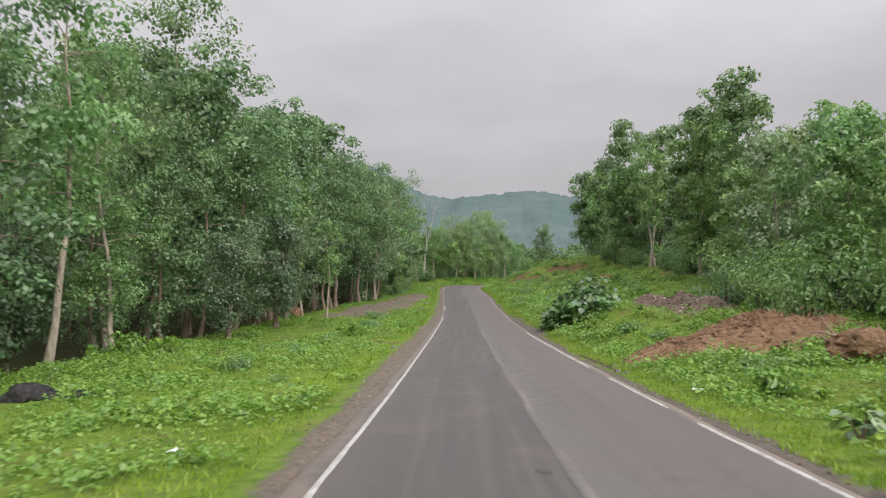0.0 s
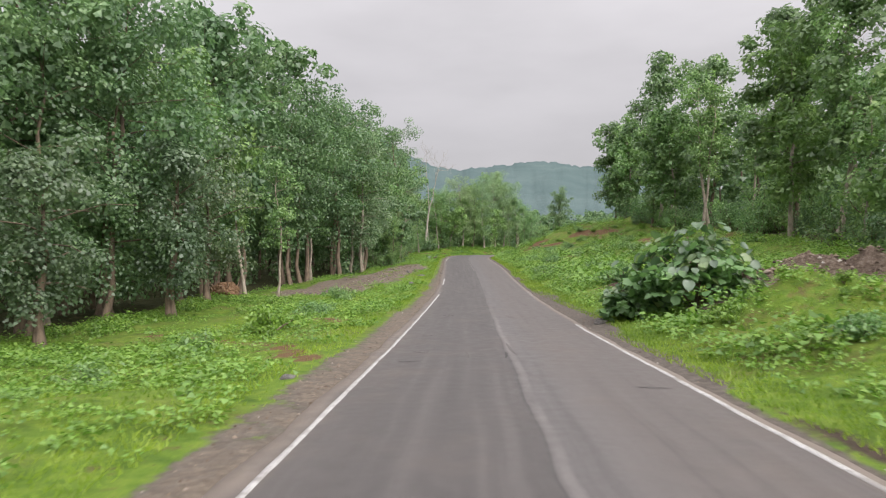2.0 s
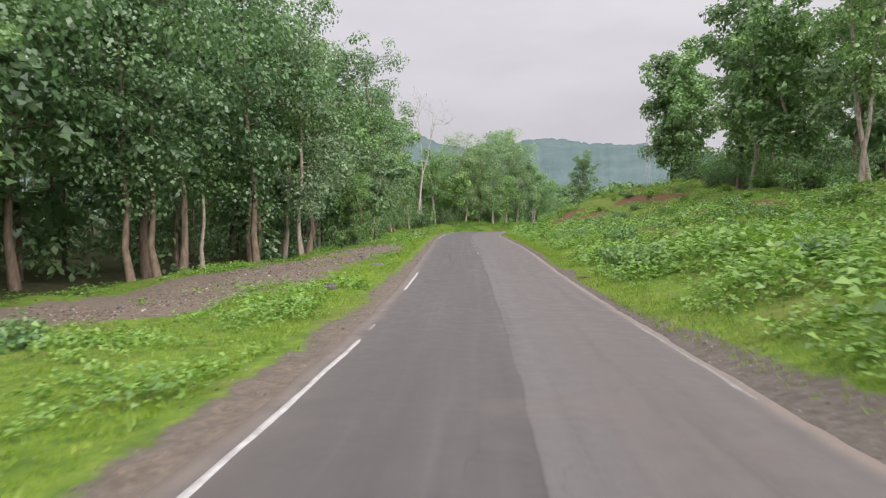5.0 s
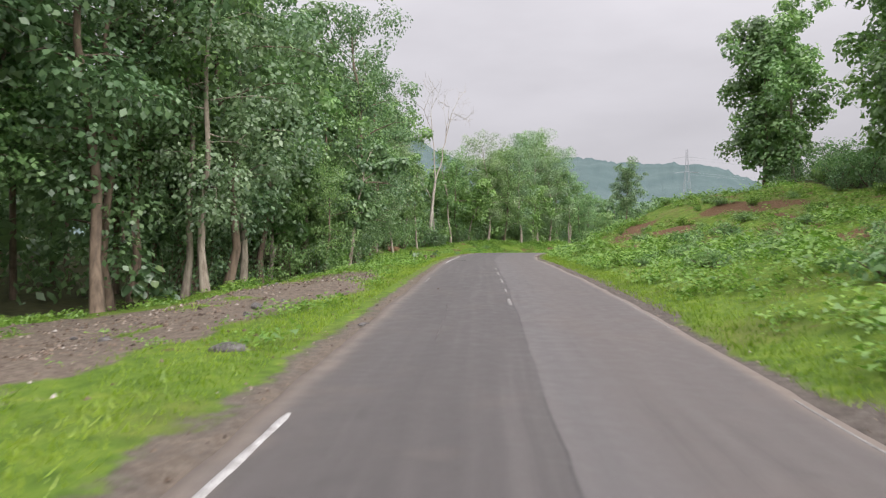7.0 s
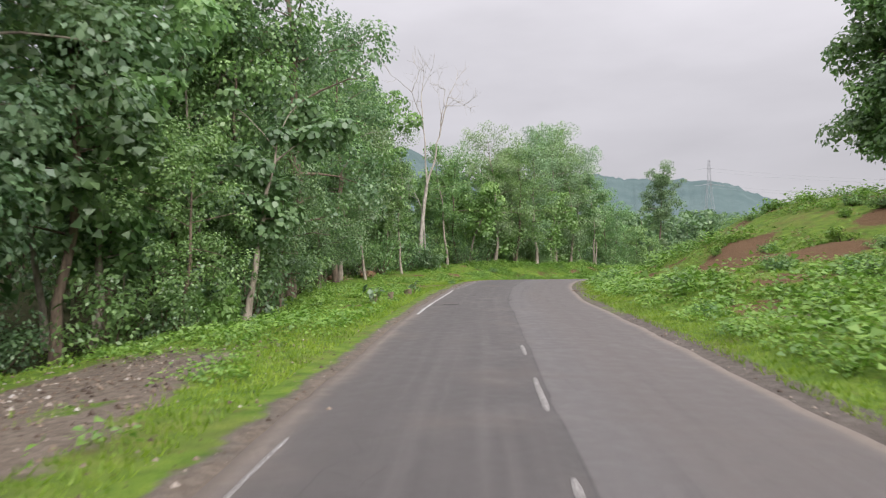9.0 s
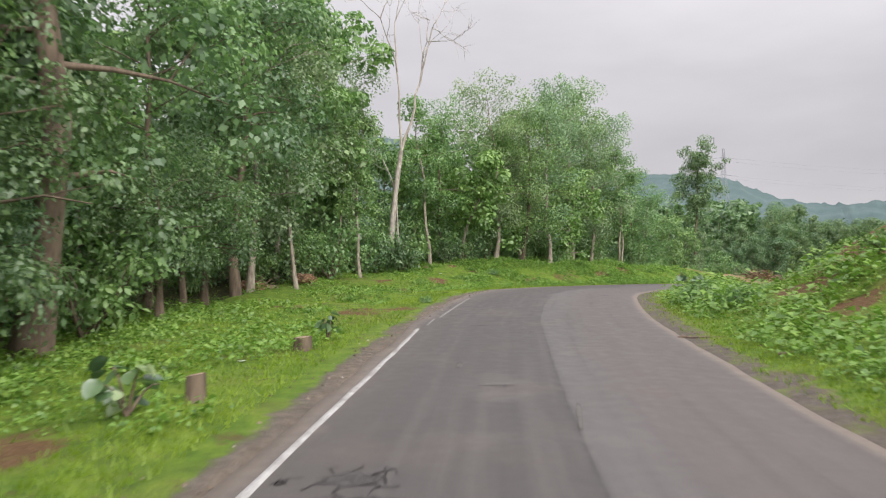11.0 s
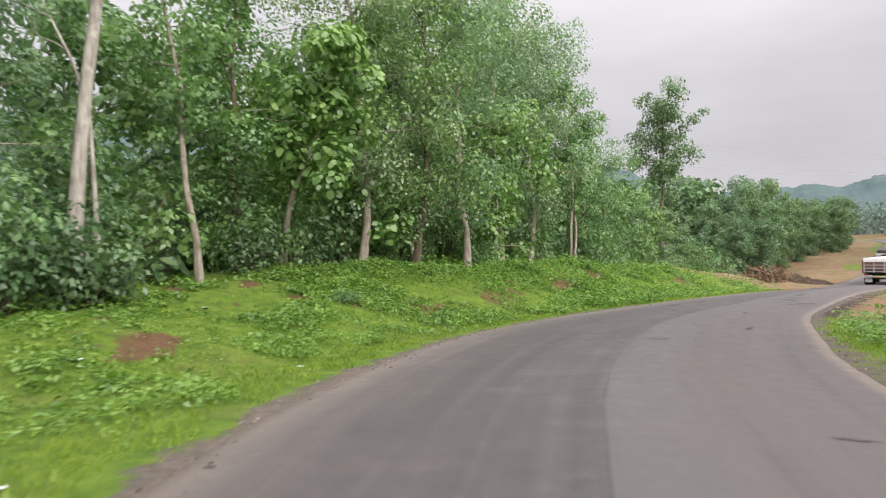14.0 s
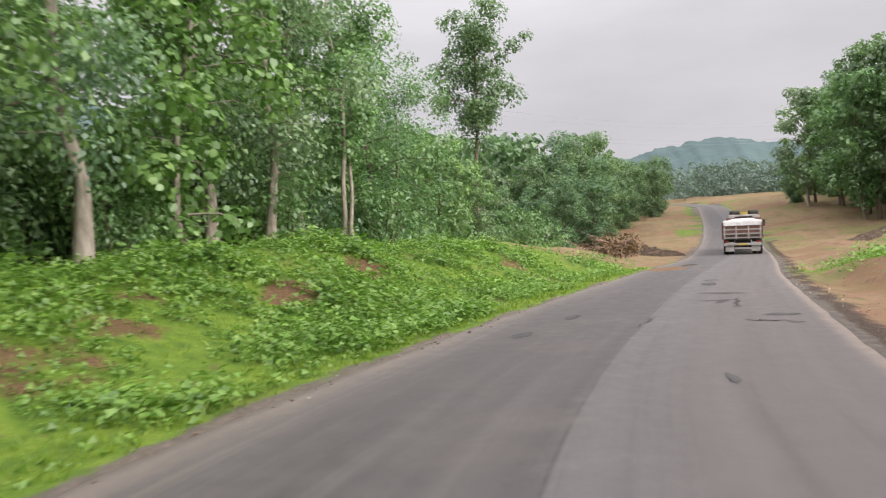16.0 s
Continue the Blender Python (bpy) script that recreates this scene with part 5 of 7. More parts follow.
def verge_grass():
    r = np.random.default_rng(9)
    xs, ys = [], []
    for side, d0, d1, n in ((-1, 0.5, 9, 70000), (1, 0.3, 8, 52000), (-1, 0.4, 2.4, 26000), (1, 0.2, 1.6, 22000)):
        x, y = verge_points(r, n, side, d0, d1, 7, 210, 1.2)
        xs.append(x)
        ys.append(y)
    x, y = np.concatenate(xs), np.concatenate(ys)
    keep = sample_mask(bare, x, y) < r.uniform(0.1, 0.62, len(x))
    x, y = x[keep], y[keep]
    n = len(x)
    z = ground_at(x, y)
    a = r.uniform(0, 2 * np.pi, n)
    h, w = r.uniform(0.05, 0.15, n), r.uniform(0.010, 0.022, n)
    base = np.column_stack([x, y, z - 0.01])
    side = np.column_stack([np.cos(a), np.sin(a), 0 * a]) * w[:, None]
    tip = base + np.column_stack([r.normal(size=n) * 0.45 * h, r.normal(size=n) * 0.45 * h, h])
    v = np.stack([base - side, base + side, tip], 1).reshape(-1, 3)
    return mesh_of("verge_grass", v, np.arange(3 * n).reshape(n, 3), GRASS)


tagged(new("verge_grass", verge_grass()), "short bright yellow-green grass beside the road", "grass", kind="stuff")


# ---- single things beside the road ----
def leaf_shape():
    """One large, rounded, slightly folded leaf, 1 m long, with its stalk at the origin."""
    rows = [(0.0, 0.02), (0.10, 0.30), (0.30, 0.44), (0.55, 0.42), (0.80, 0.26), (1.0, 0.02)]
    v = [(x, s * w, z + 0.10 * abs(s) - 0.22 * x * x) for x, w in rows for s, z in ((-1, 0.0), (0, -0.02), (1, 0.0))]
    f = [(3 * r + c, 3 * r + c + 1, 3 * r + c + 4, 3 * r + c + 3) for r in range(len(rows) - 1) for c in range(2)]
    return mesh_of("leaf", v, f, LEAF_SINGLE, True)


LEAF = leaf_shape()


def broad_leaf_plant(name, x, y, height, radius, leaves, size, seed, label, group="broad-leaved plants", skirt=0.12):
    """A bush of large leaves, each a part of its own on a few arching stems."""
    r = np.random.default_rng(seed)
    root = tagged(new(name), label, "bush", group)
    root.matrix_basis = Matrix.Translation((x, y, one_height(x, y) - 0.03))
    wood, tips = [], []
    stems = max(4, leaves // 14)
    for i in range(stems):
        a = i * 2.4 + r.normal() * 0.3
        out = radius * math.sqrt((i + 0.5) / stems)
        h = height * math.sqrt(1.02 - 0.88 * (out / radius) ** 2) * r.uniform(0.82, 1.05)
        t = np.linspace(0, 1, 5)
        s = np.column_stack([math.cos(a) * out * t, math.sin(a) * out * t, h * np.sin(t * 1.9) / math.sin(1.57)])
        wood.append(tube(s, 0.022 * (1 - t) + 0.006, 5))
        tips.append(s)
    for i, s in enumerate(tips):
        part("stem", mesh_of("stem", *wood[i], BARK_BROWN, True), BARK_BROWN, root)
    for i in range(leaves):
        s = tips[i % stems]
        f = 0.3 + 0.7 * r.random() ** 0.55
        p = np.array([np.interp(f, np.linspace(0, 1, 5), s[:, k]) for k in range(3)]) + r.normal(size=3) * 0.13 * radius
        p[2] = max(p[2], skirt * r.uniform(0.9, 1.4))
        ob = new("leaf", LEAF)
        ob.parent = root
        a = math.atan2(p[1], p[0]) + r.normal() * 0.9
        k = size * r.uniform(0.6, 1.25)
        ob.matrix_basis = Matrix.Translation(p) @ Euler((r.normal() * 0.35, r.uniform(0.0, 0.95), a)).to_matrix().to_4x4() @ Matrix.Scale(k, 4)
    if leaves > 150:
        n = 70
        a, u = r.uniform(0, 6.28, n), np.sqrt(r.random(n))
        c = np.column_stack([np.cos(a) * u * radius * 0.9, np.sin(a) * u * radius * 0.9, height * np.sqrt(1.02 - 0.9 * u ** 2) * r.uniform(0.35, 0.9, n)])
        part("leaf_mass", mesh_of("leaf_mass", *clumps(r, c, np.full(n, 0.16 * radius), 16, size * 0.8, 0.8, single="round"), LEAF_MID), LEAF_MID, root)["kind"] = "stuff"
    return root


broad_leaf_plant("large_leaf_bush", 9.9, 47.3, 2.9, 2.4, 340, 0.38, 51, "large spreading bush with big pale green leaves", skirt=0.85)
broad_leaf_plant("large_leaf_bush", 8.2, 48.8, 1.4, 1.5, 220, 0.30, 50, "lower spreading bush with big green leaves by the road")
broad_leaf_plant("broad_leaf_plant", 7.0, 11.8, 0.6, 0.5, 40, 0.20, 52, "dark green broad-leaved plant in the verge")
broad_leaf_plant("broad_leaf_plant", -2.7, 136.6, 0.8, 0.7, 22, 0.30, 53, "broad-leaved young plant beside a cut stump")
broad_leaf_plant("broad_leaf_plant", -3.1, 185.2, 1.2, 0.7, 16, 0.62, 54, "plant with a few very large pale leaves")
broad_leaf_plant("broad_leaf_plant", -1.75, 145.1, 0.75, 0.35, 24, 0.20, 55, "upright dark weed beside a stump")
broad_leaf_plant("broad_leaf_plant", 14.6, 169.2, 1.0, 0.95, 60, 0.36, 56, "low leafy bush on the inside of the bend")
broad_leaf_plant("broad_leaf_plant", 12.9, 161.5, 0.9, 0.7, 44, 0.30, 57, "dark leafy bush on the grass inside the bend")
broad_leaf_plant("broad_leaf_plant", -13.2, 112.5, 1.9, 1.2, 60, 0.48, 58, "young teak shoots with big leaves at the forest edge")
broad_leaf_plant("broad_leaf_plant", -9.9, 132.5, 2.6, 1.3, 70, 0.46, 59, "young teak shoots with big leaves at the forest edge")

# small bushes and weeds in the verges
for key, x, y, s in (("low", -7.9, 26.9, 0.9), ("low", -5.3, 22.2, 0.6), ("low", -6.2, 30.6, 0.8), ("low", -8.6, 34, 0.8), ("low_pale", -15.0, 32.2, 2.2), ("low_pale", -13.3, 33.5, 1.8), ("low", -7.3, 70.6, 1.2), ("low", -5.6, 57.5, 0.9),
                     ("low", -6.9, 43, 1.1), ("low_pale", -6.2, 49.0, 1.7), ("low_pale", -5.6, 46.4, 0.9), ("low", -6.0, 55.8, 1.2), ("low", -6.1, 66.1, 1.3), ("low_pale", -7.4, 52.0, 1.2), ("low_pale", -9.5, 47, 1.1), ("low", -8.2, 38.8, 0.9), ("low_pale", -3.7, 159.2, 0.9), ("low", -0.2, 157.5, 0.5), ("under_c", 16.6, 76.0, 0.9), ("low", 11.8, 74.5, 1.4), ("low", 12.6, 70.5, 1.2), ("low", 9.6, 66, 0.9),
                     ("low", 13.8, 120.6, 1.1), ("low", 11.0, 108.0, 0.9), ("low", 16.0, 104.0, 1.2), ("low", 12.5, 99.0, 1.0), ("low", 17.5, 113.0, 1.1), ("low", 10.4, 114.5, 0.8), ("low_pale", 14.0, 92.0, 1.2), ("low", 18.0, 88.0, 1.2), ("low", 20.5, 122.0, 1.2),
                     ("low", 15.5, 128.0, 1.1), ("low", 11.7, 119.0, 0.9), ("low_pale", 12.2, 137.0, 1.0), ("low", 9.6, 127.0, 0.8), ("low", 22.0, 134.0, 1.1), ("under_c", 24.0, 96.0, 1.0), ("under_c", 22.5, 84.0, 0.9), ("under_c", 20.0, 72.0, 1.0), ("low", 8.8, 55.0, 0.9),
                     ("low", 10.9, 62.2, 1.9), ("low", 9.2, 86.0, 1.5), ("low", 9.9, 84.4, 1.7), ("low", 10.7, 87.2, 1.5), ("low", 9.6, 89.4, 1.2), ("low", 11.1, 107.0, 1.2), ("low", 13.2, 117.0, 1.3), ("low", 15.0, 121.5, 1.6), ("low", 11.9, 58.0, 1.3), ("low_pale", 12.5, 63.5, 1.4), ("low", 9.3, 21.0, 1.0), ("low_pale", 8.4, 17.5, 1.2), ("low", 10.4, 15.5, 1.1), ("low_pale", 10.6, 22.0, 1.0), ("low", 9.7, 36.5, 0.9), ("low_pale", 8.5, 40.5, 0.8), ("under_b", 17.2, 36.8, 1.0),
                     ("under_b", 16.2, 31.0, 0.9), ("under_b", 18.0, 26.5, 1.0), ("under_a", 17.0, 42.0, 1.0), ("under_b", 19.5, 47.0, 1.1), ("low_pale", 6.4, 190.0, 0.9), ("low_pale", 12.0, 196.8, 0.8), ("low", 3.0, 184.6, 0.8)):
    place(BUSHES, made, rng, key, x, y, s)


for x, y in scatter(7.8, 17, 31, 44, 1.9, lambda x, y: x > float(road_right(y)) + 2.2 and rng.random() < 0.6):
    place(BUSHES, made, rng, str(rng.choice(["low", "low_pale", "low_pale"])), x, y, rng.uniform(0.35, 0.8))
for x, y in scatter(9, 31, 84, 160, 3.6, lambda x, y: x > float(road_right(y)) + 2.5 and x < float(forest_right(y)) - 1 and rng.random() < 0.75):
    place(BUSHES, made, rng, str(rng.choice(["low", "low", "low_pale"])), x, y, rng.uniform(0.6, 1.5))


def round_bush(x, y, height, radius, seed, label):
    ob = grow_shrub(seed, height, radius, 34, 0.24, BARK_BROWN, LEAF_DEEP, label, stems=16)
    ob.matrix_basis = Matrix.Translation((x, y, one_height(x, y) - 0.04))


for x, y, k in ((-8.0, 173.6, 1.15), (-7.0, 178.6, 1.1), (-9.2, 176.6, 1.3), (-5.9, 179.6, 0.9), (-9.6, 171.6, 1.0)):
    place(BUSHES, made, rng, "under_b", x, y, k, sink=0.05)
round_bush(-4.2, 180.6, 2.7, 1.7, 61, "dense rounded dark green bush under a dead tree")


HEAPS = []


def mound(name, x, y, rx, ry, height, turn, material, seed, label, lumpy=0.35, category="earth heap"):
    """A heap that rests on the ground, uneven and lumpy."""
    r = np.random.default_rng(seed)
    rings, around = 24, 64
    c, s = math.cos(radians(turn)), math.sin(radians(turn))
    v = []
    for i in range(rings + 1):
        f = i / rings
        for k in range(around):
            a = 2 * math.pi * k / around
            wob = 1 + 0.18 * value_noise(math.cos(a) * 2 + seed, math.sin(a) * 2, 1.0)
            u, w = f * rx * wob * math.cos(a), f * ry * wob * math.sin(a)
            px, py = x + u * c - w * s, y + u * s + w * c
            h = height * (1 - f ** 1.8) * (1 + lumpy * value_noise(px + seed, py, rx * 0.35)) + height * (0.22 * value_noise(px, py + seed, 0.7) + 0.16 * value_noise(px, py + seed, 0.3)) * (1 - f) ** 0.5
            v.append((px - x, py - y, one_height(px, py) + h - 0.05 * (f > 0.96)))
    z0 = one_height(x, y)
    v = np.array(v) - np.array([0, 0, z0])
    HEAPS.append((v[around:-2 * around] + np.array([x, y, z0]), material, rx * ry))
    f = [(i * around + k, i * around + (k + 1) % around, (i + 1) * around + (k + 1) % around, (i + 1) * around + k) for i in range(rings) for k in range(around)]
    ob = tagged(new(name, mesh_of(name, v, f, material, True)), label, category)
    ob.matrix_basis = Matrix.Translation((x, y, z0))
    return ob


mound("earth_mound", 12.0, 27.8, 5.4, 2.6, 0.85, 16, RED_EARTH, 71, "low mound of bare red-brown earth")
mound("earth_mound", 15.8, 33.2, 3.0, 2.0, 0.75, 10, RED_EARTH, 72, "small mound of reddish earth with weeds")
mound("spoil_mound", 12.9, 46.8, 3.6, 1.9, 0.9, 4, RUBBLE, 73, "low mound of grey-brown broken stone", 0.5, "spoil mound")
mound("spoil_mound", 15.2, 41.0, 2.3, 1.5, 0.6, 0, RUBBLE, 74, "small mound of grey-brown broken stone", 0.5, "spoil mound")
mound("spoil_mound", 16.2, 46.4, 2.4, 1.8, 0.9, 0, RUBBLE, 79, "low mound of grey-brown broken stone with weeds", 0.5, "spoil mound")
mound("earth_mound", 10.0, 60.6, 0.9, 0.6, 0.16, 20, WET_EARTH, 78, "dark eroded hollow of bare wet earth")
mound("earth_mound", 42.4, 221.8, 3.0, 0.9, 0.9, -38, WET_EARTH, 75, "dark ridge of wet earth beside the far road")
mound("earth_mound", 50.0, 207.0, 1.6, 0.5, 0.35, 15, WET_EARTH, 76, "dark clod of wet earth on bare ground")
mound("earth_mound", 62.0, 218.0, 5.0, 0.7, 0.5, 8, WET_EARTH, 77, "dark ridge of wet earth on bare ground")


def loose_clods(material, name, label, each, seed, pale=None):
    """Clods and stones lying on the heaps made of that material."""
    r = np.random.default_rng(seed)
    shape = np.array([(1, 0, 0), (0, 1, 0), (-1, 0, 0), (0, -1, 0), (0, 0, 0.8), (0, 0, -0.5)], float)
    f = np.array([(0, 1, 4), (1, 2, 4), (2, 3, 4), (3, 0, 4), (1, 0, 5), (3, 2, 5)])
    p = np.concatenate([v[r.integers(0, len(v), int(each * area))] for v, m, area in HEAPS if m is material])
    p = p + r.normal(size=p.shape) * np.array([0.12, 0.12, 0.0])
    size = 0.02 + 0.11 * r.random(len(p)) ** 3
    a = r.uniform(0, 6.28, len(p))
    turn = np.stack([np.cos(a), -np.sin(a), 0 * a, np.sin(a), np.cos(a), 0 * a, 0 * a, 0 * a, 0 * a + 1], 1).reshape(-1, 3, 3)
    v = p[:, None] + np.einsum("nij,kj->nki", turn, shape) * size[:, None, None] * r.uniform(0.55, 1.3, (len(p), 6, 1))
    tagged(new(name, mesh_of(name, v.reshape(-1, 3), (f[None] + 6 * np.arange(len(p))[:, None, None]).reshape(-1, 3), pale or material)), label, "clods", kind="stuff")


loose_clods(RED_EARTH, "loose_clods", "crumbled red-brown clods on the earth mounds", 130, 61)
loose_clods(RUBBLE, "broken_stones", "pale broken stones on the spoil mounds", 110, 62, BROKEN_STONE)


def rock(name, x, y, size, flat, seed, material, label, group="", turn=0.0, sink=0.3):
    """A weathered stone with broken faces, bedded in the ground."""
    bm = bmesh.new()
    bmesh.ops.create_icosphere(bm, subdivisions=3, radius=0.5)
    off = Vector((seed * 3.7, seed * 1.3, 0))
    for v in bm.verts:
        n = v.co.normalized()
        d = 1 + 0.30 * noise.noise(n * 1.4 + off) + 0.12 * noise.noise(n * 4 + off)
        v.co = Vector((n.x * size[0] * d, n.y * size[1] * d, max(n.z * d, -0.3) * size[2] * flat)) * 0.5
    me = bpy.data.meshes.new(name)
    bm.to_mesh(me)
    bm.free()
    me.materials.append(material)
    ob = tagged(new(name, me), label, "stone", group)
    ob.matrix_basis = Matrix.Translation((x, y, one_height(x, y) + size[2] * flat * 0.15 - sink * 0.1)) @ Euler((0, 0, turn)).to_matrix().to_4x4()
    return ob


rock("boulder", -11.3, 19.3, (1.5, 0.8, 0.8), 0.9, 3, DARK_STONE, "low dark boulder lying in the green weeds", turn=0.2)
rock("boulder", -9.7, 18.9, (0.9, 0.5, 0.5), 0.8, 4, DARK_STONE, "small dark boulder lying in the green weeds", turn=-0.2)
rock("stone", 6.05, 24.4, (0.24, 0.2, 0.2), 1.0, 5, STONE, "pale stone on the road shoulder", "shoulder stones")
rock("stone", 6.3, 24.1, (0.3, 0.18, 0.12), 1.0, 6, STONE, "flat pale stone on the road shoulder", "shoulder stones", 0.5)
rock("stone", 6.7, 48.4, (0.55, 0.4, 0.36), 1.0, 7, STONE, "squarish pale block beside the road edge", "shoulder stones", 0.3)
rock("stone", 6.4, 26.3, (0.3, 0.2, 0.16), 1.0, 8, STONE, "pale stone on the road shoulder", "shoulder stones")
for i, (x, y, a, b, c) in enumerate(((-2.2, 93.6, 0.75, 0.4, 0.3), (-2.6, 36.6, 0.35, 0.22, 0.2), (-3.9, 99.5, 0.25, 0.2, 0.2), (-4.05, 100.8, 0.4, 0.3, 0.3), (-0.2, 97.0, 0.3, 0.22, 0.14), (-2.6, 81.9, 0.5, 0.4, 0.4), (-0.95, 81.3, 0.16, 0.12, 0.12), (8.1, 143.8, 0.2, 0.16, 0.12), (8.4, 144.6, 0.15, 0.12, 0.1))):
    rock("stone", x, y, (a, b, c), 1.0, 30 + i, STONE, "pale rough stone lying in the verge", "verge stones", i * 0.8)
rock("asphalt_slab", 7.5, 85.4, (0.9, 0.5, 0.16), 1.0, 41, RUBBLE, "broken flat slab on the road shoulder", turn=0.5)
model = rock("stone", -6.0, 96.0, (0.32, 0.26, 0.2), 1.0, 9, STONE, "grey stone on the strip of rubble", "stones on the rubble")
pebble_rng = np.random.default_rng(21)
for i in range(120):
    y = pebble_rng.uniform(76, 121)
    x = float(np.interp(y, STRIP_Y, STRIP_X)) + pebble_rng.normal() * 1.4
    k = pebble_rng.uniform(0.12, 0.3) if i % 6 else pebble_rng.uniform(0.4, 1.0)
    copy_thing(model, Matrix.Translation((x, y, one_height(x, y) + 0.01)) @ Euler((0, 0, pebble_rng.uniform(0, 6))).to_matrix().to_4x4() @ Matrix.Diagonal((k, k * pebble_rng.uniform(0.6, 1.2), k, 1)))


def loose_gravel():
    """Small broken stones on the rubble strip, the heaps and the shoulders."""
    r = np.random.default_rng(22)
    n = 8500
    y = r.uniform(74, 122, n)
    x = np.interp(y, STRIP_Y, STRIP_X) + r.normal(size=n) * 1.8
    y2 = r.uniform(5, 165, 2400)
    x2 = np.where(r.random(2400) < 0.6, road_left(y2) - r.uniform(0.05, 1.1, 2400), road_right(y2) + r.uniform(0.05, 0.5, 2400) + (y2 > 130) * r.uniform(0, 1.4, 2400))
    y4 = r.uniform(150, 206, 900)
    x4 = road_left(y4) + r.normal(size=900) * 0.25
    y3 = r.uniform(168, 206, 1200)
    x3 = road_right(y3) + r.uniform(0.1, 3.0, 1200)
    x, y = np.concatenate([x, x2, x3, x4]), np.concatenate([y, y2, y3, y4])
    z = np.maximum(ground_at(x, y), np.where((x > road_left(y)) & (x < road_right(y)), road_height(y) + 0.012, -99))
    s = (0.012 + 0.06 * r.random(len(x)) ** 2.2) * np.where(np.arange(len(x)) < n, 1.05, 0.6)
    shape = np.array([(1, 0, 0), (0, 1, 0), (-1, 0, 0), (0, -1, 0), (0, 0, 0.8), (0, 0, -0.4)], float)
    v = np.column_stack([x, y, z])[:, None] + shape[None] * s[:, None, None] * r.uniform(0.6, 1.3, (len(x), 6, 1))
    f = np.array([(0, 1, 4), (1, 2, 4), (2, 3, 4), (3, 0, 4), (1, 0, 5), (3, 2, 5)])
    return mesh_of("loose_gravel", v.reshape(-1, 3), (f[None] + 6 * np.arange(len(x))[:, None, None]).reshape(-1, 3), BROKEN_STONE)


tagged(new("loose_gravel", loose_gravel()), "loose broken stones on the shoulder and rubble strip", "gravel", kind="stuff")


def root_mass(name, x, y, size, height, seed, label, log=0.0):
    """An upturned stump: a clod of earth with broken roots, and perhaps the log it belongs to."""
    r = np.random.default_rng(seed)
    root = tagged(new(name), label, "uprooted stump")
    root.matrix_basis = Matrix.Translation((x, y, one_height(x, y) - 0.05))
    bm = bmesh.new()
    bmesh.ops.create_icosphere(bm, subdivisions=4, radius=1.0)
    for v in bm.verts:
        n = v.co.normalized()
        d = 1 + 0.28 * noise.noise(n * 1.7 + Vector((seed, 0, 0))) + 0.14 * noise.noise(n * 5 + Vector((0, seed, 0)))
        v.co = Vector((n.x * size * 0.5 * d, n.y * size * 0.38 * d, max(0, 0.42 + n.z * 0.5 * d) * height))
    part("clod", bm, RED_EARTH, root, "reddish earth clod")
    for i in range(16):
        a, e = r.uniform(0, 6.28), r.uniform(-0.1, 1.2)
        p = np.array([math.cos(a) * size * 0.4, math.sin(a) * size * 0.3, height * (0.25 + 0.5 * r.random())])
        w = np.array([math.cos(a) * math.cos(e), math.sin(a) * math.cos(e), math.sin(e)]) + r.normal(size=3) * 0.3
        t = np.linspace(0, 1, 5)[:, None]
        q = p + t * w * size * r.uniform(0.25, 0.55) + r.normal(size=(5, 3)) * 0.04 * size * t
        part("broken_root", mesh_of("broken_root", *tube(q, r.uniform(0.02, 0.06) * (1.1 - t[:, 0]), 5), CUT_WOOD, True), CUT_WOOD, root)
    if log:
        t = np.linspace(0, 1, 6)[:, None]
        q = np.array([0.2, 0, height * 0.45]) + t * np.array([log, 0.25 * log, -0.1])
        part("log", mesh_of("log", *tube(q, np.array([0.26, 0.24, 0.22, 0.21, 0.2, 0.19]), 10), CUT_WOOD, True), CUT_WOOD, root, "weathered sawn log")
    return root


root_mass("uprooted_stump", 12.4, 20.6, 2.0, 1.15, 81, "uprooted stump with red earth and broken roots")
root_mass("uprooted_stump", -15.4, 71.5, 2.2, 1.4, 82, "uprooted stump with reddish root clod by the trees")
root_mass("uprooted_stump", -11.2, 167.0, 1.7, 0.9, 83, "weathered uprooted stump with a short log", log=1.3)
root_mass("uprooted_stump", -8.9, 170.3, 1.5, 0.8, 84, "tangle of broken roots at the forest edge")


def stump(x, y, width, height, seed, label):
    """A sawn tree stump with flaring foot and pale cut face."""
    r = np.random.default_rng(seed)
    root = tagged(new("tree_stump"), label, "tree stump", "cut stumps in the verge")
    root.matrix_basis = Matrix.Translation((x, y, one_height(x, y) - 0.04))
    a = np.linspace(0, 2 * np.pi, 14, endpoint=False)
    lobes = 1 + 0.10 * np.cos(4 * a + seed) + 0.06 * r.normal(size=14)
    levels = ((0.0, 1.22), (0.12, 1.06), (0.5, 1.0), (1.0, 0.97))
    v = [(math.cos(t) * width / 2 * k * m, math.sin(t) * width / 2 * k * m, z * height * (1 + (0.06 * math.cos(t) if z == 1.0 else 0))) for z, m in levels for t, k in zip(a, lobes)]
    f = [(i * 14 + k, i * 14 + (k + 1) % 14, (i + 1) * 14 + (k + 1) % 14, (i + 1) * 14 + k) for i in range(3) for k in range(14)]
    part("bark", mesh_of("bark", v, f, BARK_BROWN), BARK_BROWN, root)
    bm = bmesh.new()
    bm.faces.new([bm.verts.new(Vector(p) + Vector((0, 0, 0.004))) for p in v[-14:]])
    part("cut_face", bm, CUT_WOOD, root, "pale sawn top face")


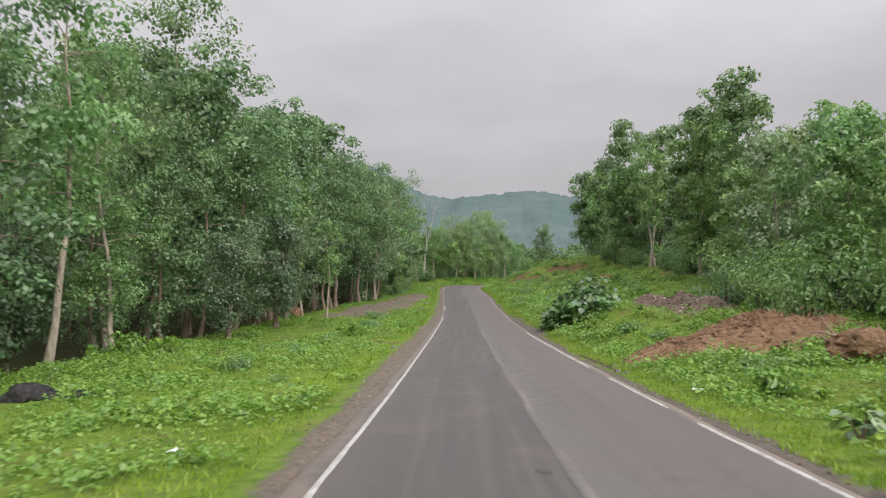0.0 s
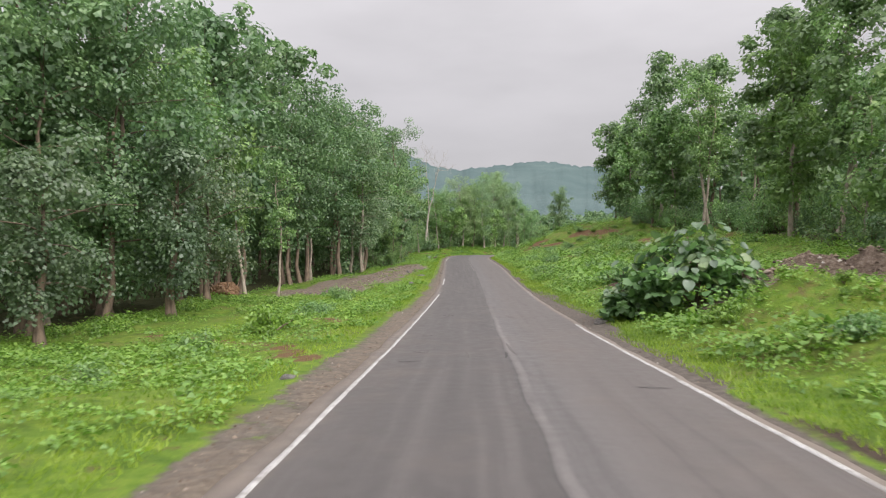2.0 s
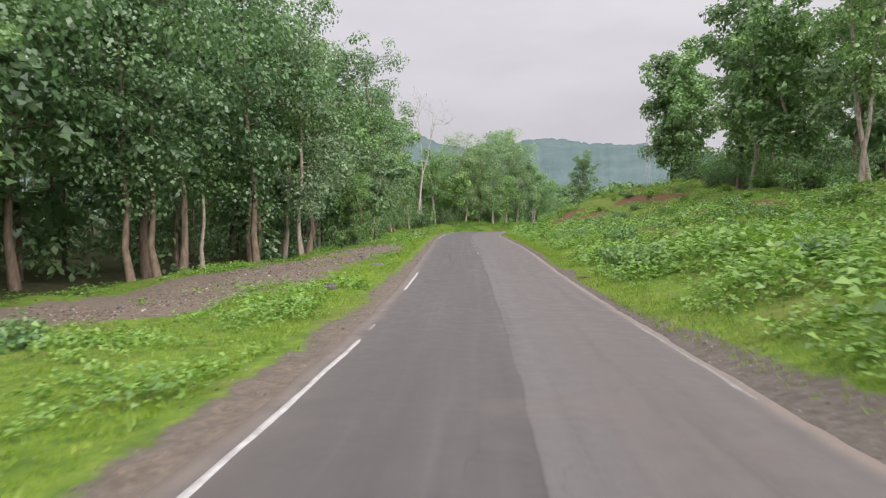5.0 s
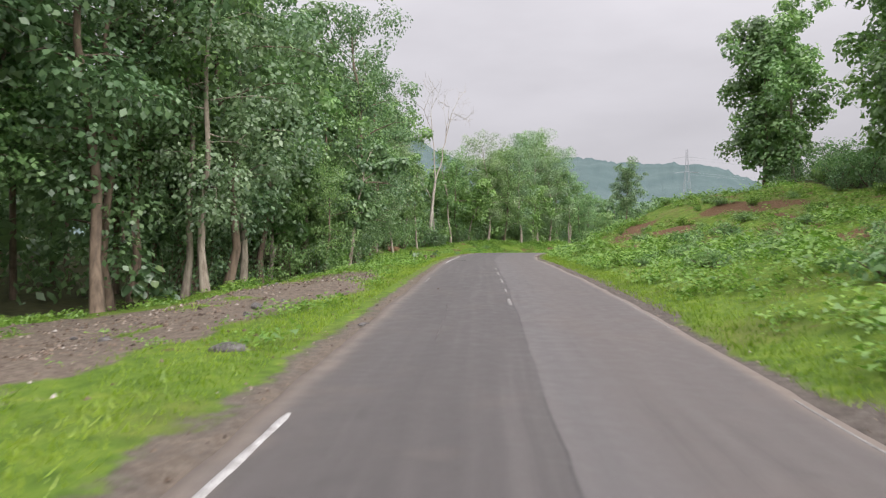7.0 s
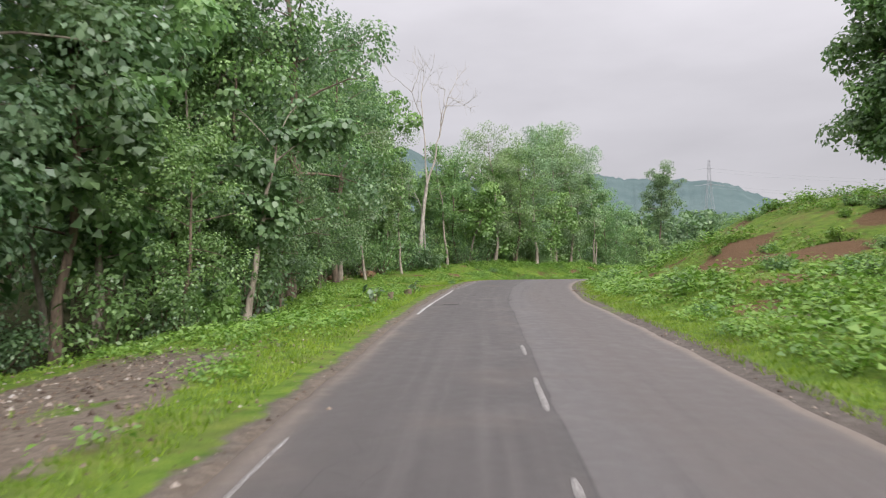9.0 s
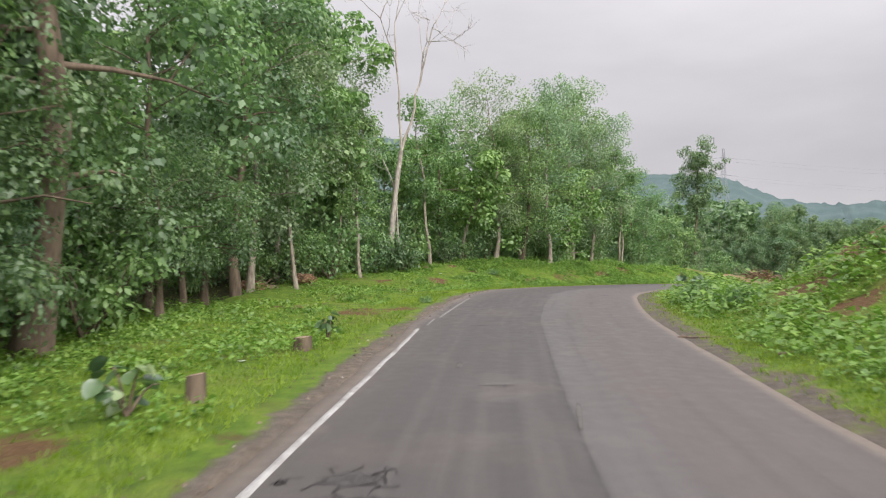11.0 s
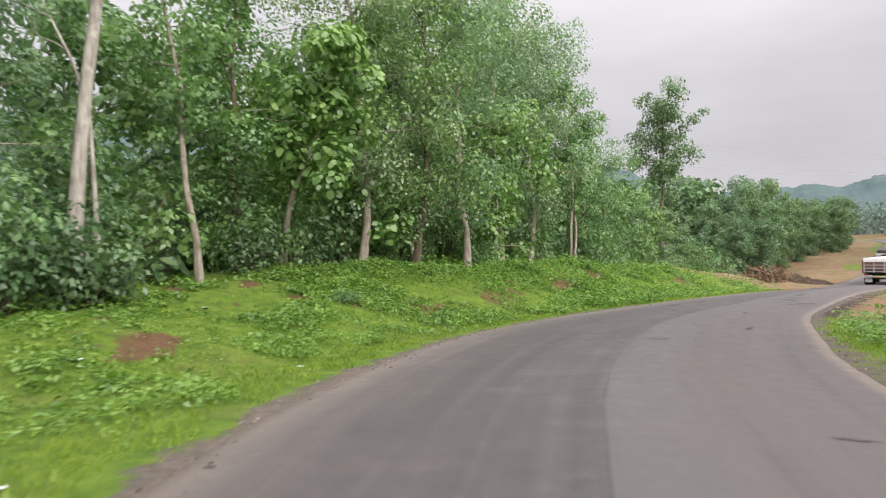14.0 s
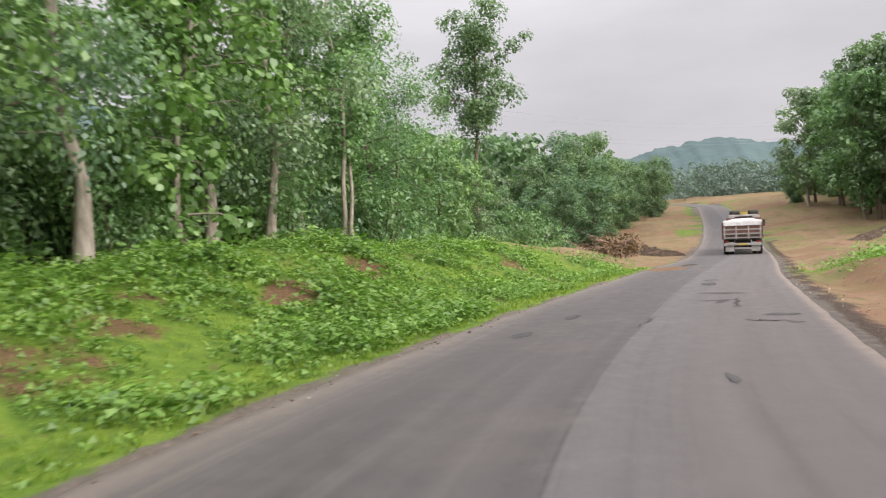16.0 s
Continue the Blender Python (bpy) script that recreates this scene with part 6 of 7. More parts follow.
stump(-2.1, 137.5, 0.30, 0.46, 91, "short reddish tree stump with pale sawn top")
stump(-1.9, 143.1, 0.42, 0.36, 92, "dark grey sawn tree stump in the verge")


def dead_tree(x, y, height, seed):
    """A bleached, leafless tree that forks high up and ends in fine twigs."""
    r = np.random.default_rng(seed)
    root = tagged(new("dead_tree"), "tall bleached leafless tree with forked bare branches", "tree")
    root.matrix_basis = Matrix.Translation((x, y, one_height(x, y) - 0.2))
    twigs = []

    def limb(p, way, length, radius, level):
        n = 6
        t = np.linspace(0, 1, n)
        q = p + t[:, None] * way * length + np.cumsum(r.normal(size=(n, 3)) * 0.022 * length * (t[:, None] > 0), 0)
        tip = radius * (0.55 if level < 3 else 0.25)
        piece = tube(q, radius + (tip - radius) * t, 8 if level < 1 else 6 if level < 2 else 4)
        if level < 2:
            part("branch", mesh_of("branch", *piece, BARK_DEAD, True), BARK_DEAD, root)
        else:
            twigs.append(piece)
        if level >= 5:
            return
        for i in range(2 if level < 2 else 3):
            s = 1.0 if i < 2 else r.uniform(0.4, 0.8)
            b = np.array([np.interp(s, t, q[:, k]) for k in range(3)])
            spread = (0.34 if level < 2 else 0.6)
            w = unit(way + r.normal(size=3) * spread + np.array([0, 0, 0.12]))
            limb(b, w, length * r.uniform(0.55, 0.78), max(0.012, radius * (0.62 if i < 2 else 0.4)), level + 1)

    trunk = np.column_stack([np.array([0, 0.14, 0.32, 0.58, 0.9]), np.zeros(5), np.linspace(0, height * 0.42, 5)])
    part("trunk", mesh_of("trunk", *tube(trunk, np.array([0.32, 0.25, 0.22, 0.2, 0.18]), 10), BARK_DEAD, True), BARK_DEAD, root)
    limb(trunk[-1], unit(np.array([0.32, 0.1, 1.0])), height * 0.25, 0.13, 1)
    limb(trunk[-1], unit(np.array([-0.04, -0.05, 1.0])), height * 0.27, 0.12, 1)
    limb(trunk[-1] * 0.62, unit(np.array([-0.4, 0.1, 0.8])), height * 0.14, 0.07, 2)
    part("twig_spray", mesh_of("twig_spray", *joined(twigs), BARK_DEAD, True), BARK_DEAD, root)["kind"] = "stuff"


dead_tree(-5.2, 182.3, 23.0, 95)
slim = np.column_stack([np.linspace(0, -0.4, 6), np.zeros(6), np.linspace(-0.2, 8.0, 6)])
bare_pole = tagged(new("dead_sapling"), "thin bleached dead sapling beside a tall dead tree", "tree")
bare_pole.matrix_basis = Matrix.Translation((-4.4, 182.6, one_height(-4.4, 182.6)))
part("trunk", mesh_of("trunk", *tube(slim, np.linspace(0.11, 0.03, 6), 7), BARK_DEAD, True), BARK_DEAD, bare_pole)


def leaning_tree(x, y, seed, label, lean, foliage):
    ob = grow_tree(seed, 9.0, 4.0, 2.4, 60, 0.30, BARK_PALE, foliage, label, lean=lean, limbs=9, trunk_r=0.14, ratio=0.7, single="round")
    ob.matrix_basis = Matrix.Translation((x, y, one_height(x, y)))


leaning_tree(0.3, 188.6, 97, "young leaning tree with big light green leaves", 0.28, LEAF_FRESH)
leaning_tree(-7.6, 133.0, 98, "young leaning tree with dark green leaves", 0.12, LEAF_DEEP)


def brush_pile(x, y, size, height, seed):
    """A heap of cut branches with dead brown leaves."""
    r = np.random.default_rng(seed)
    root = tagged(new("brush_pile"), "heap of cut branches with dry brown leaves", "brush pile")
    root.matrix_basis = Matrix.Translation((x, y, one_height(x, y) - 0.05))
    for i in range(30):
        a = r.uniform(0, 6.28)
        p = np.array([r.normal() * size * 0.22, r.normal() * size * 0.16, height * r.random() * 0.6])
        w = np.array([math.cos(a), math.sin(a) * 0.7, r.uniform(-0.05, 0.5)])
        t = np.linspace(0, 1, 4)[:, None]
        q = p + t * w * size * r.uniform(0.25, 0.5)
        q[:, 2] = np.maximum(q[:, 2], 0.03)
        part("cut_branch", mesh_of("cut_branch", *tube(q, 0.03 * (1.1 - t[:, 0]), 4), CUT_WOOD, True), CUT_WOOD, root)
    c = np.column_stack([r.normal(size=60) * size * 0.27, r.normal(size=60) * size * 0.2, r.random(60) * height * 0.8])
    c[:, 2] *= np.exp(-(np.hypot(c[:, 0], c[:, 1]) / (size * 0.5)) ** 2) + 0.2
    v, f = clumps(r, c, np.full(60, 0.35), 26, 0.22)
    v[:, 2] = np.maximum(v[:, 2], 0.0)
    part("dry_leaves", mesh_of("dry_leaves", v, f, LEAF_DRY), LEAF_DRY, root)["kind"] = "stuff"


def fallen_stick(x, y, length, turn, seed):
    """A crooked dead stick on the ground."""
    r = np.random.default_rng(seed)
    t = np.linspace(0, 1, 7)
    px, py = x + (t - 0.5) * length * math.cos(turn), y + (t - 0.5) * length * math.sin(turn)
    q = np.column_stack([px - x, py - y, ground_at(px, py) - one_height(x, y) + 0.035]) + r.normal(size=(7, 3)) * np.array([0.03, 0.03, 0.006])
    ob = tagged(new("fallen_stick", mesh_of("fallen_stick", *tube(q, 0.035 * (1.2 - t), 6), BARK_BROWN, True)), "crooked dark stick on the sandy shoulder", "stick", "fallen sticks")
    ob.matrix_basis = Matrix.Translation((x, y, one_height(x, y)))


fallen_stick(7.95, 146.0, 0.9, -0.3, 111)
fallen_stick(8.9, 142.5, 0.6, 0.5, 112)


brush_pile(36.4, 216.2, 4.4, 1.7, 101)


# ---- scraps of litter ----
def plastic_material():
    k = Mat("white_plastic_film")
    c = k.ramp(k.noise(14, 4), (0.3, (0.55, 0.56, 0.56)), (0.7, (0.82, 0.82, 0.81)))
    return k.done(c, 0.45)


FILM = plastic_material()


def scrap(x, y, size, seed, dark=False):
    r = np.random.default_rng(seed)
    u, w = np.meshgrid(np.linspace(-0.5, 0.5, 6), np.linspace(-0.35, 0.35, 6))
    z = 0.10 * r.random(u.shape) * (1 + np.abs(u))
    m = WET_EARTH if dark else FILM
    name = "fallen_bark" if dark else "plastic_scrap"
    ob = tagged(new(name, mesh_of(name, np.column_stack([u.ravel(), w.ravel(), z.ravel()]) * size, grid_faces(6, 6), m)),
                "curled piece of dark bark on the grass" if dark else "crumpled scrap of white plastic on the grass", "bark" if dark else "litter", "" if dark else "scraps of litter")
    ob.matrix_basis = Matrix.Translation((x, y, one_height(x, y) + 0.03)) @ Euler((0, 0, seed * 1.7)).to_matrix().to_4x4()


for i, (x, y, s) in enumerate(((-2.2, 165.2, 0.28), (-3.4, 169.1, 0.16), (-1.3, 168.8, 0.14), (-1.6, 174.2, 0.2), (-1.0, 181.8, 0.24), (0.6, 167.2, 0.14), (2.6, 175.6, 0.16), (-2.6, 141.0, 0.16), (6.9, 19.0, 0.3), (-4.4, 11.6, 0.25), (18.8, 166.0, 0.7))):
    scrap(x, y, s, i + 1)
scrap(0.2, 165.2, 0.4, 31, True)


# ---- lorry ----
def paint_of(name, colour, rough=0.5, dirt=(0.20, 0.15, 0.11), amount=0.55):
    """Dusty, chipped vehicle paint."""
    k = Mat(name)
    n, f = k.noise(2.0, 5), k.noise(22, 4, 0.7)
    c = k.mix(k.span(n, 0.42, 0.72, 0.0, amount), colour, dirt)
    c = k.mix(k.span(f, 0.62, 0.72, 0.0, 0.5), c, tuple(0.5 * v for v in colour))
    k.bump(f, 0.15, 0.004)
    return k.done(c, rough)


MAROON = paint_of("faded_maroon_paint", (0.170, 0.072, 0.064), amount=0.7)
WHITE_PAINT = paint_of("dusty_white_paint", (0.442, 0.425, 0.408), amount=0.55)
STEEL_DARK = paint_of("dark_chassis_steel", (0.035, 0.033, 0.032), 0.6, amount=0.3)
RUBBER = paint_of("dusty_tyre_rubber", (0.022, 0.021, 0.020), 0.85, amount=0.35)
RIM = paint_of("grey_wheel_rim", (0.255, 0.246, 0.238), 0.5)
YELLOW = paint_of("yellow_paint", (0.527, 0.391, 0.051))
BLACK_CLOTH = paint_of("black_tarpaulin_roll", (0.018, 0.018, 0.019), 0.8, amount=0.2)


def sheet_material():
    k = Mat("white_load_sheet")
    n = k.noise(1.6, 5)
    c = k.ramp(n, (0.3, (0.480, 0.464, 0.456)), (0.7, (0.656, 0.640, 0.632)))
    k.bump(k.noise(3.5, 5), 0.7, 0.05)
    return k.done(c, 0.6)


def lamp_glass():
    k = Mat("red_lamp_lens")
    return k.done((0.35, 0.012, 0.010), 0.2)


def window_glass():
    k = Mat("dark_cab_glass")
    k.bsdf.inputs["Metallic"].default_value = 0.0
    return k.done((0.015, 0.018, 0.020), 0.06, spec=0.7)


SHEET, LENS, CAB_GLASS = sheet_material(), lamp_glass(), window_glass()


def box(x0, x1, y0, y1, z0, z1, bevel=0.015):
    """A box with softened edges."""
    bm = bmesh.new()
    bmesh.ops.create_cube(bm, size=1.0)
    for v in bm.verts:
        v.co = Vector(((x0 + x1) / 2 + v.co.x * (x1 - x0), (y0 + y1) / 2 + v.co.y * (y1 - y0), (z0 + z1) / 2 + v.co.z * (z1 - z0)))
    if bevel:
        bmesh.ops.bevel(bm, geom=bm.edges[:], offset=bevel, segments=2, affect="EDGES")
    return bm


def turned(profile, sides=28):
    """A mesh turned about the x axis from (x, radius) pairs."""
    a = np.linspace(0, 2 * np.pi, sides, endpoint=False)
    v = [(x, r * math.cos(t), r * math.sin(t)) for x, r in profile for t in a]
    n = len(profile)
    f = [(i * sides + k, i * sides + (k + 1) % sides, (i + 1) * sides + (k + 1) % sides, (i + 1) * sides + k) for i in range(n - 1) for k in range(sides)]
    return v, f


def lorry():
    root = tagged(new("lorry"), "loaded tipper lorry with maroon sides and white sheet", "lorry")
    # frame under the body
    for x in (-0.42, 0.42):
        part("chassis_rail", box(x - 0.05, x + 0.05, 0.25, 8.2, 0.72, 0.98), STEEL_DARK, root)
    for y in (0.6, 2.2, 3.8, 5.4):
        part("cross_member", box(-0.42, 0.42, y, y + 0.1, 0.76, 0.94), STEEL_DARK, root)
    part("bed_floor", box(-1.2, 1.2, 0.0, 6.1, 0.98, 1.10), STEEL_DARK, root)
    for side in (-1, 1):
        x = side * 1.18
        panel = part("side_panel", box(x - 0.03, x + 0.03, 0.02, 6.1, 1.10, 2.12), MAROON, root, "faded maroon ribbed side panel")
        for i in range(9):
            y = 0.10 + i * 0.73
            part("rib", box(x + side * 0.03, x + side * 0.085, y, y + 0.09, 1.06, 2.14), MAROON, panel)
        part("top_rail", box(x - 0.05, x + 0.06, 0.0, 6.12, 2.12, 2.20), WHITE_PAINT, panel)
        part("lower_rail", box(x - 0.03, x + 0.05, 0.0, 6.1, 0.98, 1.08), WHITE_PAINT, panel)
    part("headboard", box(-1.2, 1.2, 6.1, 6.18, 1.10, 2.45), MAROON, root)
    gate = part("tailgate", box(-1.18, 1.18, -0.06, 0.02, 1.08, 2.06), MAROON, root, "maroon tailgate with pale bands")
    for z0, z1 in ((1.10, 1.16), (1.36, 1.44), (1.64, 1.72)):
        part("gate_band", box(-1.19, 1.19, -0.09, -0.055, z0, z1, 0.008), WHITE_PAINT, gate)
    for x in (-1.1, -0.38, 0.38, 1.1):
        part("gate_post", box(x - 0.04, x + 0.04, -0.10, -0.055, 1.04, 1.9, 0.008), WHITE_PAINT, gate)
    for x in (-0.75, 0.0, 0.75):
        part("gate_panel", box(x - 0.26, x + 0.26, -0.075, -0.055, 1.20, 1.34, 0.006), STEEL_DARK, gate)
    # the load under a white sheet, sagging between the sides and hanging over the tailgate
    nu, nv = 15, 25
    u, v = np.meshgrid(np.linspace(-1, 1, nu), np.linspace(0, 1, nv))
    z = 2.16 + 0.26 * (1 - u ** 2) ** 0.6 * (0.8 + 0.25 * value_noise(u * 3, v * 9, 1.0)) * np.clip(v * 6, 0.35, 1) + 0.03 * value_noise(u * 9, v * 30, 1.0)
    x, y = u * 1.15, v * 6.05 + 0.0
    sheet = mesh_of("load_sheet", np.column_stack([x.ravel(), y.ravel(), z.ravel()]), grid_faces(nv, nu), SHEET, True)
    part("load_sheet", sheet, SHEET, root, "white sheet over the load")
    u, v = np.meshgrid(np.linspace(-1.16, 1.16, 21), np.linspace(0, 1, 6))
    y = -0.02 - 0.11 * np.sqrt(v) + 0.025 * np.sin(u * 14) * v
    flap = mesh_of("sheet_flap", np.column_stack([u.ravel(), y.ravel(), (2.30 - 0.36 * v).ravel()]), grid_faces(6, 21), SHEET, True)
    part("sheet_flap", flap, SHEET, root, "white sheet hanging over the tailgate")
    # tail
    part("rear_bumper", box(-1.15, 1.15, -0.10, 0.02, 0.62, 0.78), WHITE_PAINT, root, "pale rear bumper beam")
    for x in (-1, 1):
        part("mudflap", box(x * 0.80 - 0.27, x * 0.80 + 0.27, 0.02, 0.04, 0.22, 0.84, 0.005), WHITE_PAINT, root, "pale hanging mudflap")
        lamp = part("tail_lamp", box(x * 0.98 - 0.12, x * 0.98 + 0.12, -0.14, -0.09, 0.84, 0.96, 0.012), STEEL_DARK, root)
        part("lens", box(x * 0.98 - 0.10, x * 0.98 + 0.10, -0.152, -0.138, 0.86, 0.94, 0.005), LENS, lamp, "red lamp lens")
    part("plate", box(-0.25, 0.25, -0.13, -0.11, 0.64, 0.75, 0.004), YELLOW, root, "plain yellow plate")
    # wheels
    tyre = turned([(-0.13, 0.30), (-0.145, 0.36), (-0.15, 0.44), (-0.13, 0.495), (-0.09, 0.51), (0.09, 0.51), (0.13, 0.495), (0.15, 0.44), (0.145, 0.36), (0.13, 0.30)])
    rim = turned([(-0.12, 0.30), (-0.10, 0.27), (-0.03, 0.20), (0.02, 0.10), (0.05, 0.09), (0.05, 0.0)], 20)
    tyre_mesh, rim_mesh = mesh_of("tyre", *tyre, RUBBER, True), mesh_of("rim", *rim, RIM, True)
    for y, xs in ((0.95, (-1.05, -0.72, 0.72, 1.05)), (2.25, (-1.05, -0.72, 0.72, 1.05)), (6.95, (-1.03, 1.03))):
        for x in xs:
            wheel = part("wheel", tyre_mesh, RUBBER, root)
            wheel.matrix_basis = Matrix.Translation((x, y, 0.50)) @ Euler((0, 0, math.pi if x > 0 else 0)).to_matrix().to_4x4()
            part("rim", rim_mesh, RIM, wheel)
        part("axle", box(-0.9, 0.9, y - 0.05, y + 0.05, 0.45, 0.55), STEEL_DARK, root)
    for x in (-1, 1):
        part("fuel_tank" if x > 0 else "tool_box", box(x * 0.85 - 0.25, x * 0.85 + 0.25, 3.6, 4.7, 0.55, 0.95, 0.06), STEEL_DARK, root)
    # cab, slightly narrower at the roof
    bm = box(-1.18, 1.18, 6.35, 8.35, 0.75, 2.70, 0.09)
    for v in bm.verts:
        if v.co.z > 1.7:
            k = (v.co.z - 1.7) / 1.0
            v.co.x *= 1 - 0.07 * k
            v.co.y -= 0.16 * k * (v.co.y > 7.5)
    cab = part("cab", bm, WHITE_PAINT, root, "dusty white driver's cab")
    part("windscreen", box(-1.0, 1.0, 8.24, 8.30, 1.66, 2.36, 0.01), CAB_GLASS, cab, "dark windscreen glass")
    part("rear_window", box(-0.6, 0.6, 6.325, 6.345, 2.2, 2.55, 0.006), CAB_GLASS, cab)
    for x in (-1, 1):
        part("side_window", box(x * 1.165 - 0.012, x * 1.165 + 0.012, 7.0, 7.9, 1.66, 2.28, 0.006), CAB_GLASS, cab)
        part("door_step", box(x * 1.12 - 0.08, x * 1.12 + 0.08, 7.2, 7.7, 0.5, 0.58), STEEL_DARK, cab)
        arm = part("mirror", box(x * 1.38 - 0.09, x * 1.38 + 0.09, 8.0, 8.06, 1.75, 2.25, 0.02), STEEL_DARK, cab, "black wing mirror")
        part("mirror_arm", box(min(x * 1.12, x * 1.32), max(x * 1.12, x * 1.32), 8.0, 8.04, 2.1, 2.14, 0.006), STEEL_DARK, arm)
    for x in (-0.62, 0.66):
        roll = turned([(-0.36, 0.02), (-0.36, 0.13), (-0.2, 0.16), (0.0, 0.145), (0.2, 0.165), (0.36, 0.13), (0.36, 0.02)], 14)
        ob = part("sheet_roll", mesh_of("sheet_roll", *roll, BLACK_CLOTH, True), BLACK_CLOTH, root, "rolled black sheet on the cab roof")
        ob.matrix_basis = Matrix.Translation((x, 6.9, 2.84))
    part("roof_box", box(-0.26, 0.28, 6.6, 7.1, 2.68, 2.88, 0.03), YELLOW, root, "yellow box on the cab roof")
    return root


truck = lorry()
tx, ty = 46.0, 215.4
heading = math.atan2(float(road_left(ty + 6) - road_left(ty - 2)), 8.0)
tail_z, nose_z = [float(road_height(ty + k * math.cos(heading))) + 0.05 for k in (0.9, 6.9)]
truck.matrix_basis = Matrix.Translation((tx, ty, tail_z - 0.004)) @ Euler((math.atan2(nose_z - tail_z, 6.0), 0, -heading)).to_matrix().to_4x4()


# ---- power line far beyond the bend ----
STEEL_PALE = paint_of("weathered_zinc_steel", (0.30, 0.31, 0.33), 0.6, amount=0.2)


def pylon(x, y, height, turn):
    root = tagged(new("pylon"), "distant grey steel lattice power pylon", "pylon", "power pylons")
    root.matrix_basis = Matrix.Translation((x, y, one_height(x, y) if y < 330 else 5.0)) @ Euler((0, 0, turn)).to_matrix().to_4x4()
    legs = []
    for sx in (-1, 1):
        for sy in (-1, 1):
            q = np.array([(sx * w, sy * w, z) for w, z in ((3.2, -1), (1.6, height * 0.5), (0.7, height * 0.75), (0.3, height))])
            part("leg", mesh_of("leg", *tube(q, np.full(4, 0.07), 4), STEEL_PALE), STEEL_PALE, root)
    for i in range(7):
        z0, z1 = height * i / 7, height * (i + 1) / 7
        w0, w1 = np.interp([z0, z1], [0, height * 0.5, height * 0.75, height], [3.2, 1.6, 0.7, 0.3])
        for a, b in (((-w0, -w0, z0), (w1, -w1, z1)), ((w0, w0, z0), (-w1, w1, z1)), ((-w0, w0, z0), (-w1, -w1, z1)), ((w0, -w0, z0), (w1, w1, z1))):
            part("brace", mesh_of("brace", *tube(np.array([a, b]), [0.04, 0.04], 3), STEEL_PALE), STEEL_PALE, root)
    for z in (height * 0.74, height * 0.9):
        part("cross_arm", mesh_of("cross_arm", *tube(np.array([(-6, 0, z), (0, 0, z + 0.8), (6, 0, z)]), [0.05, 0.12, 0.05], 4), STEEL_PALE), STEEL_PALE, root)


PYLONS = [(95.0, 402.5, 42.0), (300.0, 405.0, 42.0)]
for x, y, h in PYLONS:
    pylon(x, y, h, 0.0)
for (xa, ya, ha), (xb, yb, hb) in zip(PYLONS[:-1], PYLONS[1:]):
    for z, o in ((0.74, -6), (0.74, 6), (0.9, -6), (0.9, 6)):
        t = np.linspace(0, 1, 12)
        q = np.column_stack([xa + (xb - xa) * t + o * 0.4, ya + (yb - ya) * t + o * 0.9, 5 + ha * z + (hb - ha) * z * t - 6 * (1 - (2 * t - 1) ** 2)])
        tagged(new("power_cable", mesh_of("power_cable", *tube(q, np.full(12, 0.032), 3), STEEL_PALE)), "thin overhead power cable across the sky", "cable", "power cables")


# ---- worn spots on the asphalt ----
def worn_spot(x, y, rx, ry, turn, material, seed, name="asphalt_patch", label=""):
    """A thin uneven patch lying on the road."""
    n = 22
    a = np.linspace(0, 2 * np.pi, n, endpoint=False)
    k = 1 + 0.35 * value_noise(np.cos(a) * 2 + seed * 3, np.sin(a) * 2 + seed, 0.8)
    c, s = math.cos(radians(turn)), math.sin(radians(turn))
    rows = []
    for f, lift in ((1.0, -0.004), (0.94, 0.006), (0.5, 0.006), (0.02, 0.006)):
        u, w = rx * k * np.cos(a) * f, ry * k * np.sin(a) * f
        px, py = x + u * c - w * s, y + u * s + w * c
        q = (px - road_left(py)) / (road_right(py) - road_left(py))
        rows.append(np.column_stack([px, py, road_height(py) + 0.05 * (1 - (2 * q - 1) ** 2) + 0.012 * value_noise(px, py, 1.6) + lift + 0.004]))
    f = [(i * n + j, i * n + (j + 1) % n, (i + 1) * n + (j + 1) % n, (i + 1) * n + j) for i in range(3) for j in range(n)]
    patch = mesh_of(name, np.concatenate(rows), f, material, True)
    float_attribute(patch, "rim", np.repeat([0.0, 0.15, 0.8, 1.0], n))
    part(name, patch, material, road, label)


def worn_through(k, colour):
    """A coat so worn that the asphalt shows through it in spots and along its rim."""
    rim = k.span(k.attr("rim"), 0.0, 0.75)
    clear = k.t.nodes.new("ShaderNodeBsdfTransparent")
    mix = k.t.nodes.new("ShaderNodeMixShader")
    k.done(colour, 0.8)
    k.link(k.math("MULTIPLY", rim, k.span(k.math("ADD", k.noise(5.0, 6, 0.75), k.math("MULTIPLY", rim, 0.22)), 0.50, 0.74, 0.0, 0.8)), mix.inputs[0])
    k.link(clear.outputs[0], mix.inputs[1])
    k.link(k.bsdf.outputs[0], mix.inputs[2])
    k.link(mix.outputs[0], k.out.inputs[0])
    return k.m


def tar_material():
    k = Mat("dark_tar_patch")
    c = k.ramp(k.noise(9, 5, 0.7), (0.3, (0.036, 0.034, 0.033)), (0.7, (0.088, 0.082, 0.078)))
    k.bump(k.noise(40, 4), 0.4, 0.01)
    return worn_through(k, c)


def pale_patch_material():
    k = Mat("pale_asphalt_patch")
    c = k.ramp(k.noise(6, 5, 0.7), (0.3, (0.092, 0.084, 0.078)), (0.7, (0.132, 0.120, 0.113)))
    k.bump(k.noise(50, 4), 0.4, 0.01)
    return worn_through(k, c)


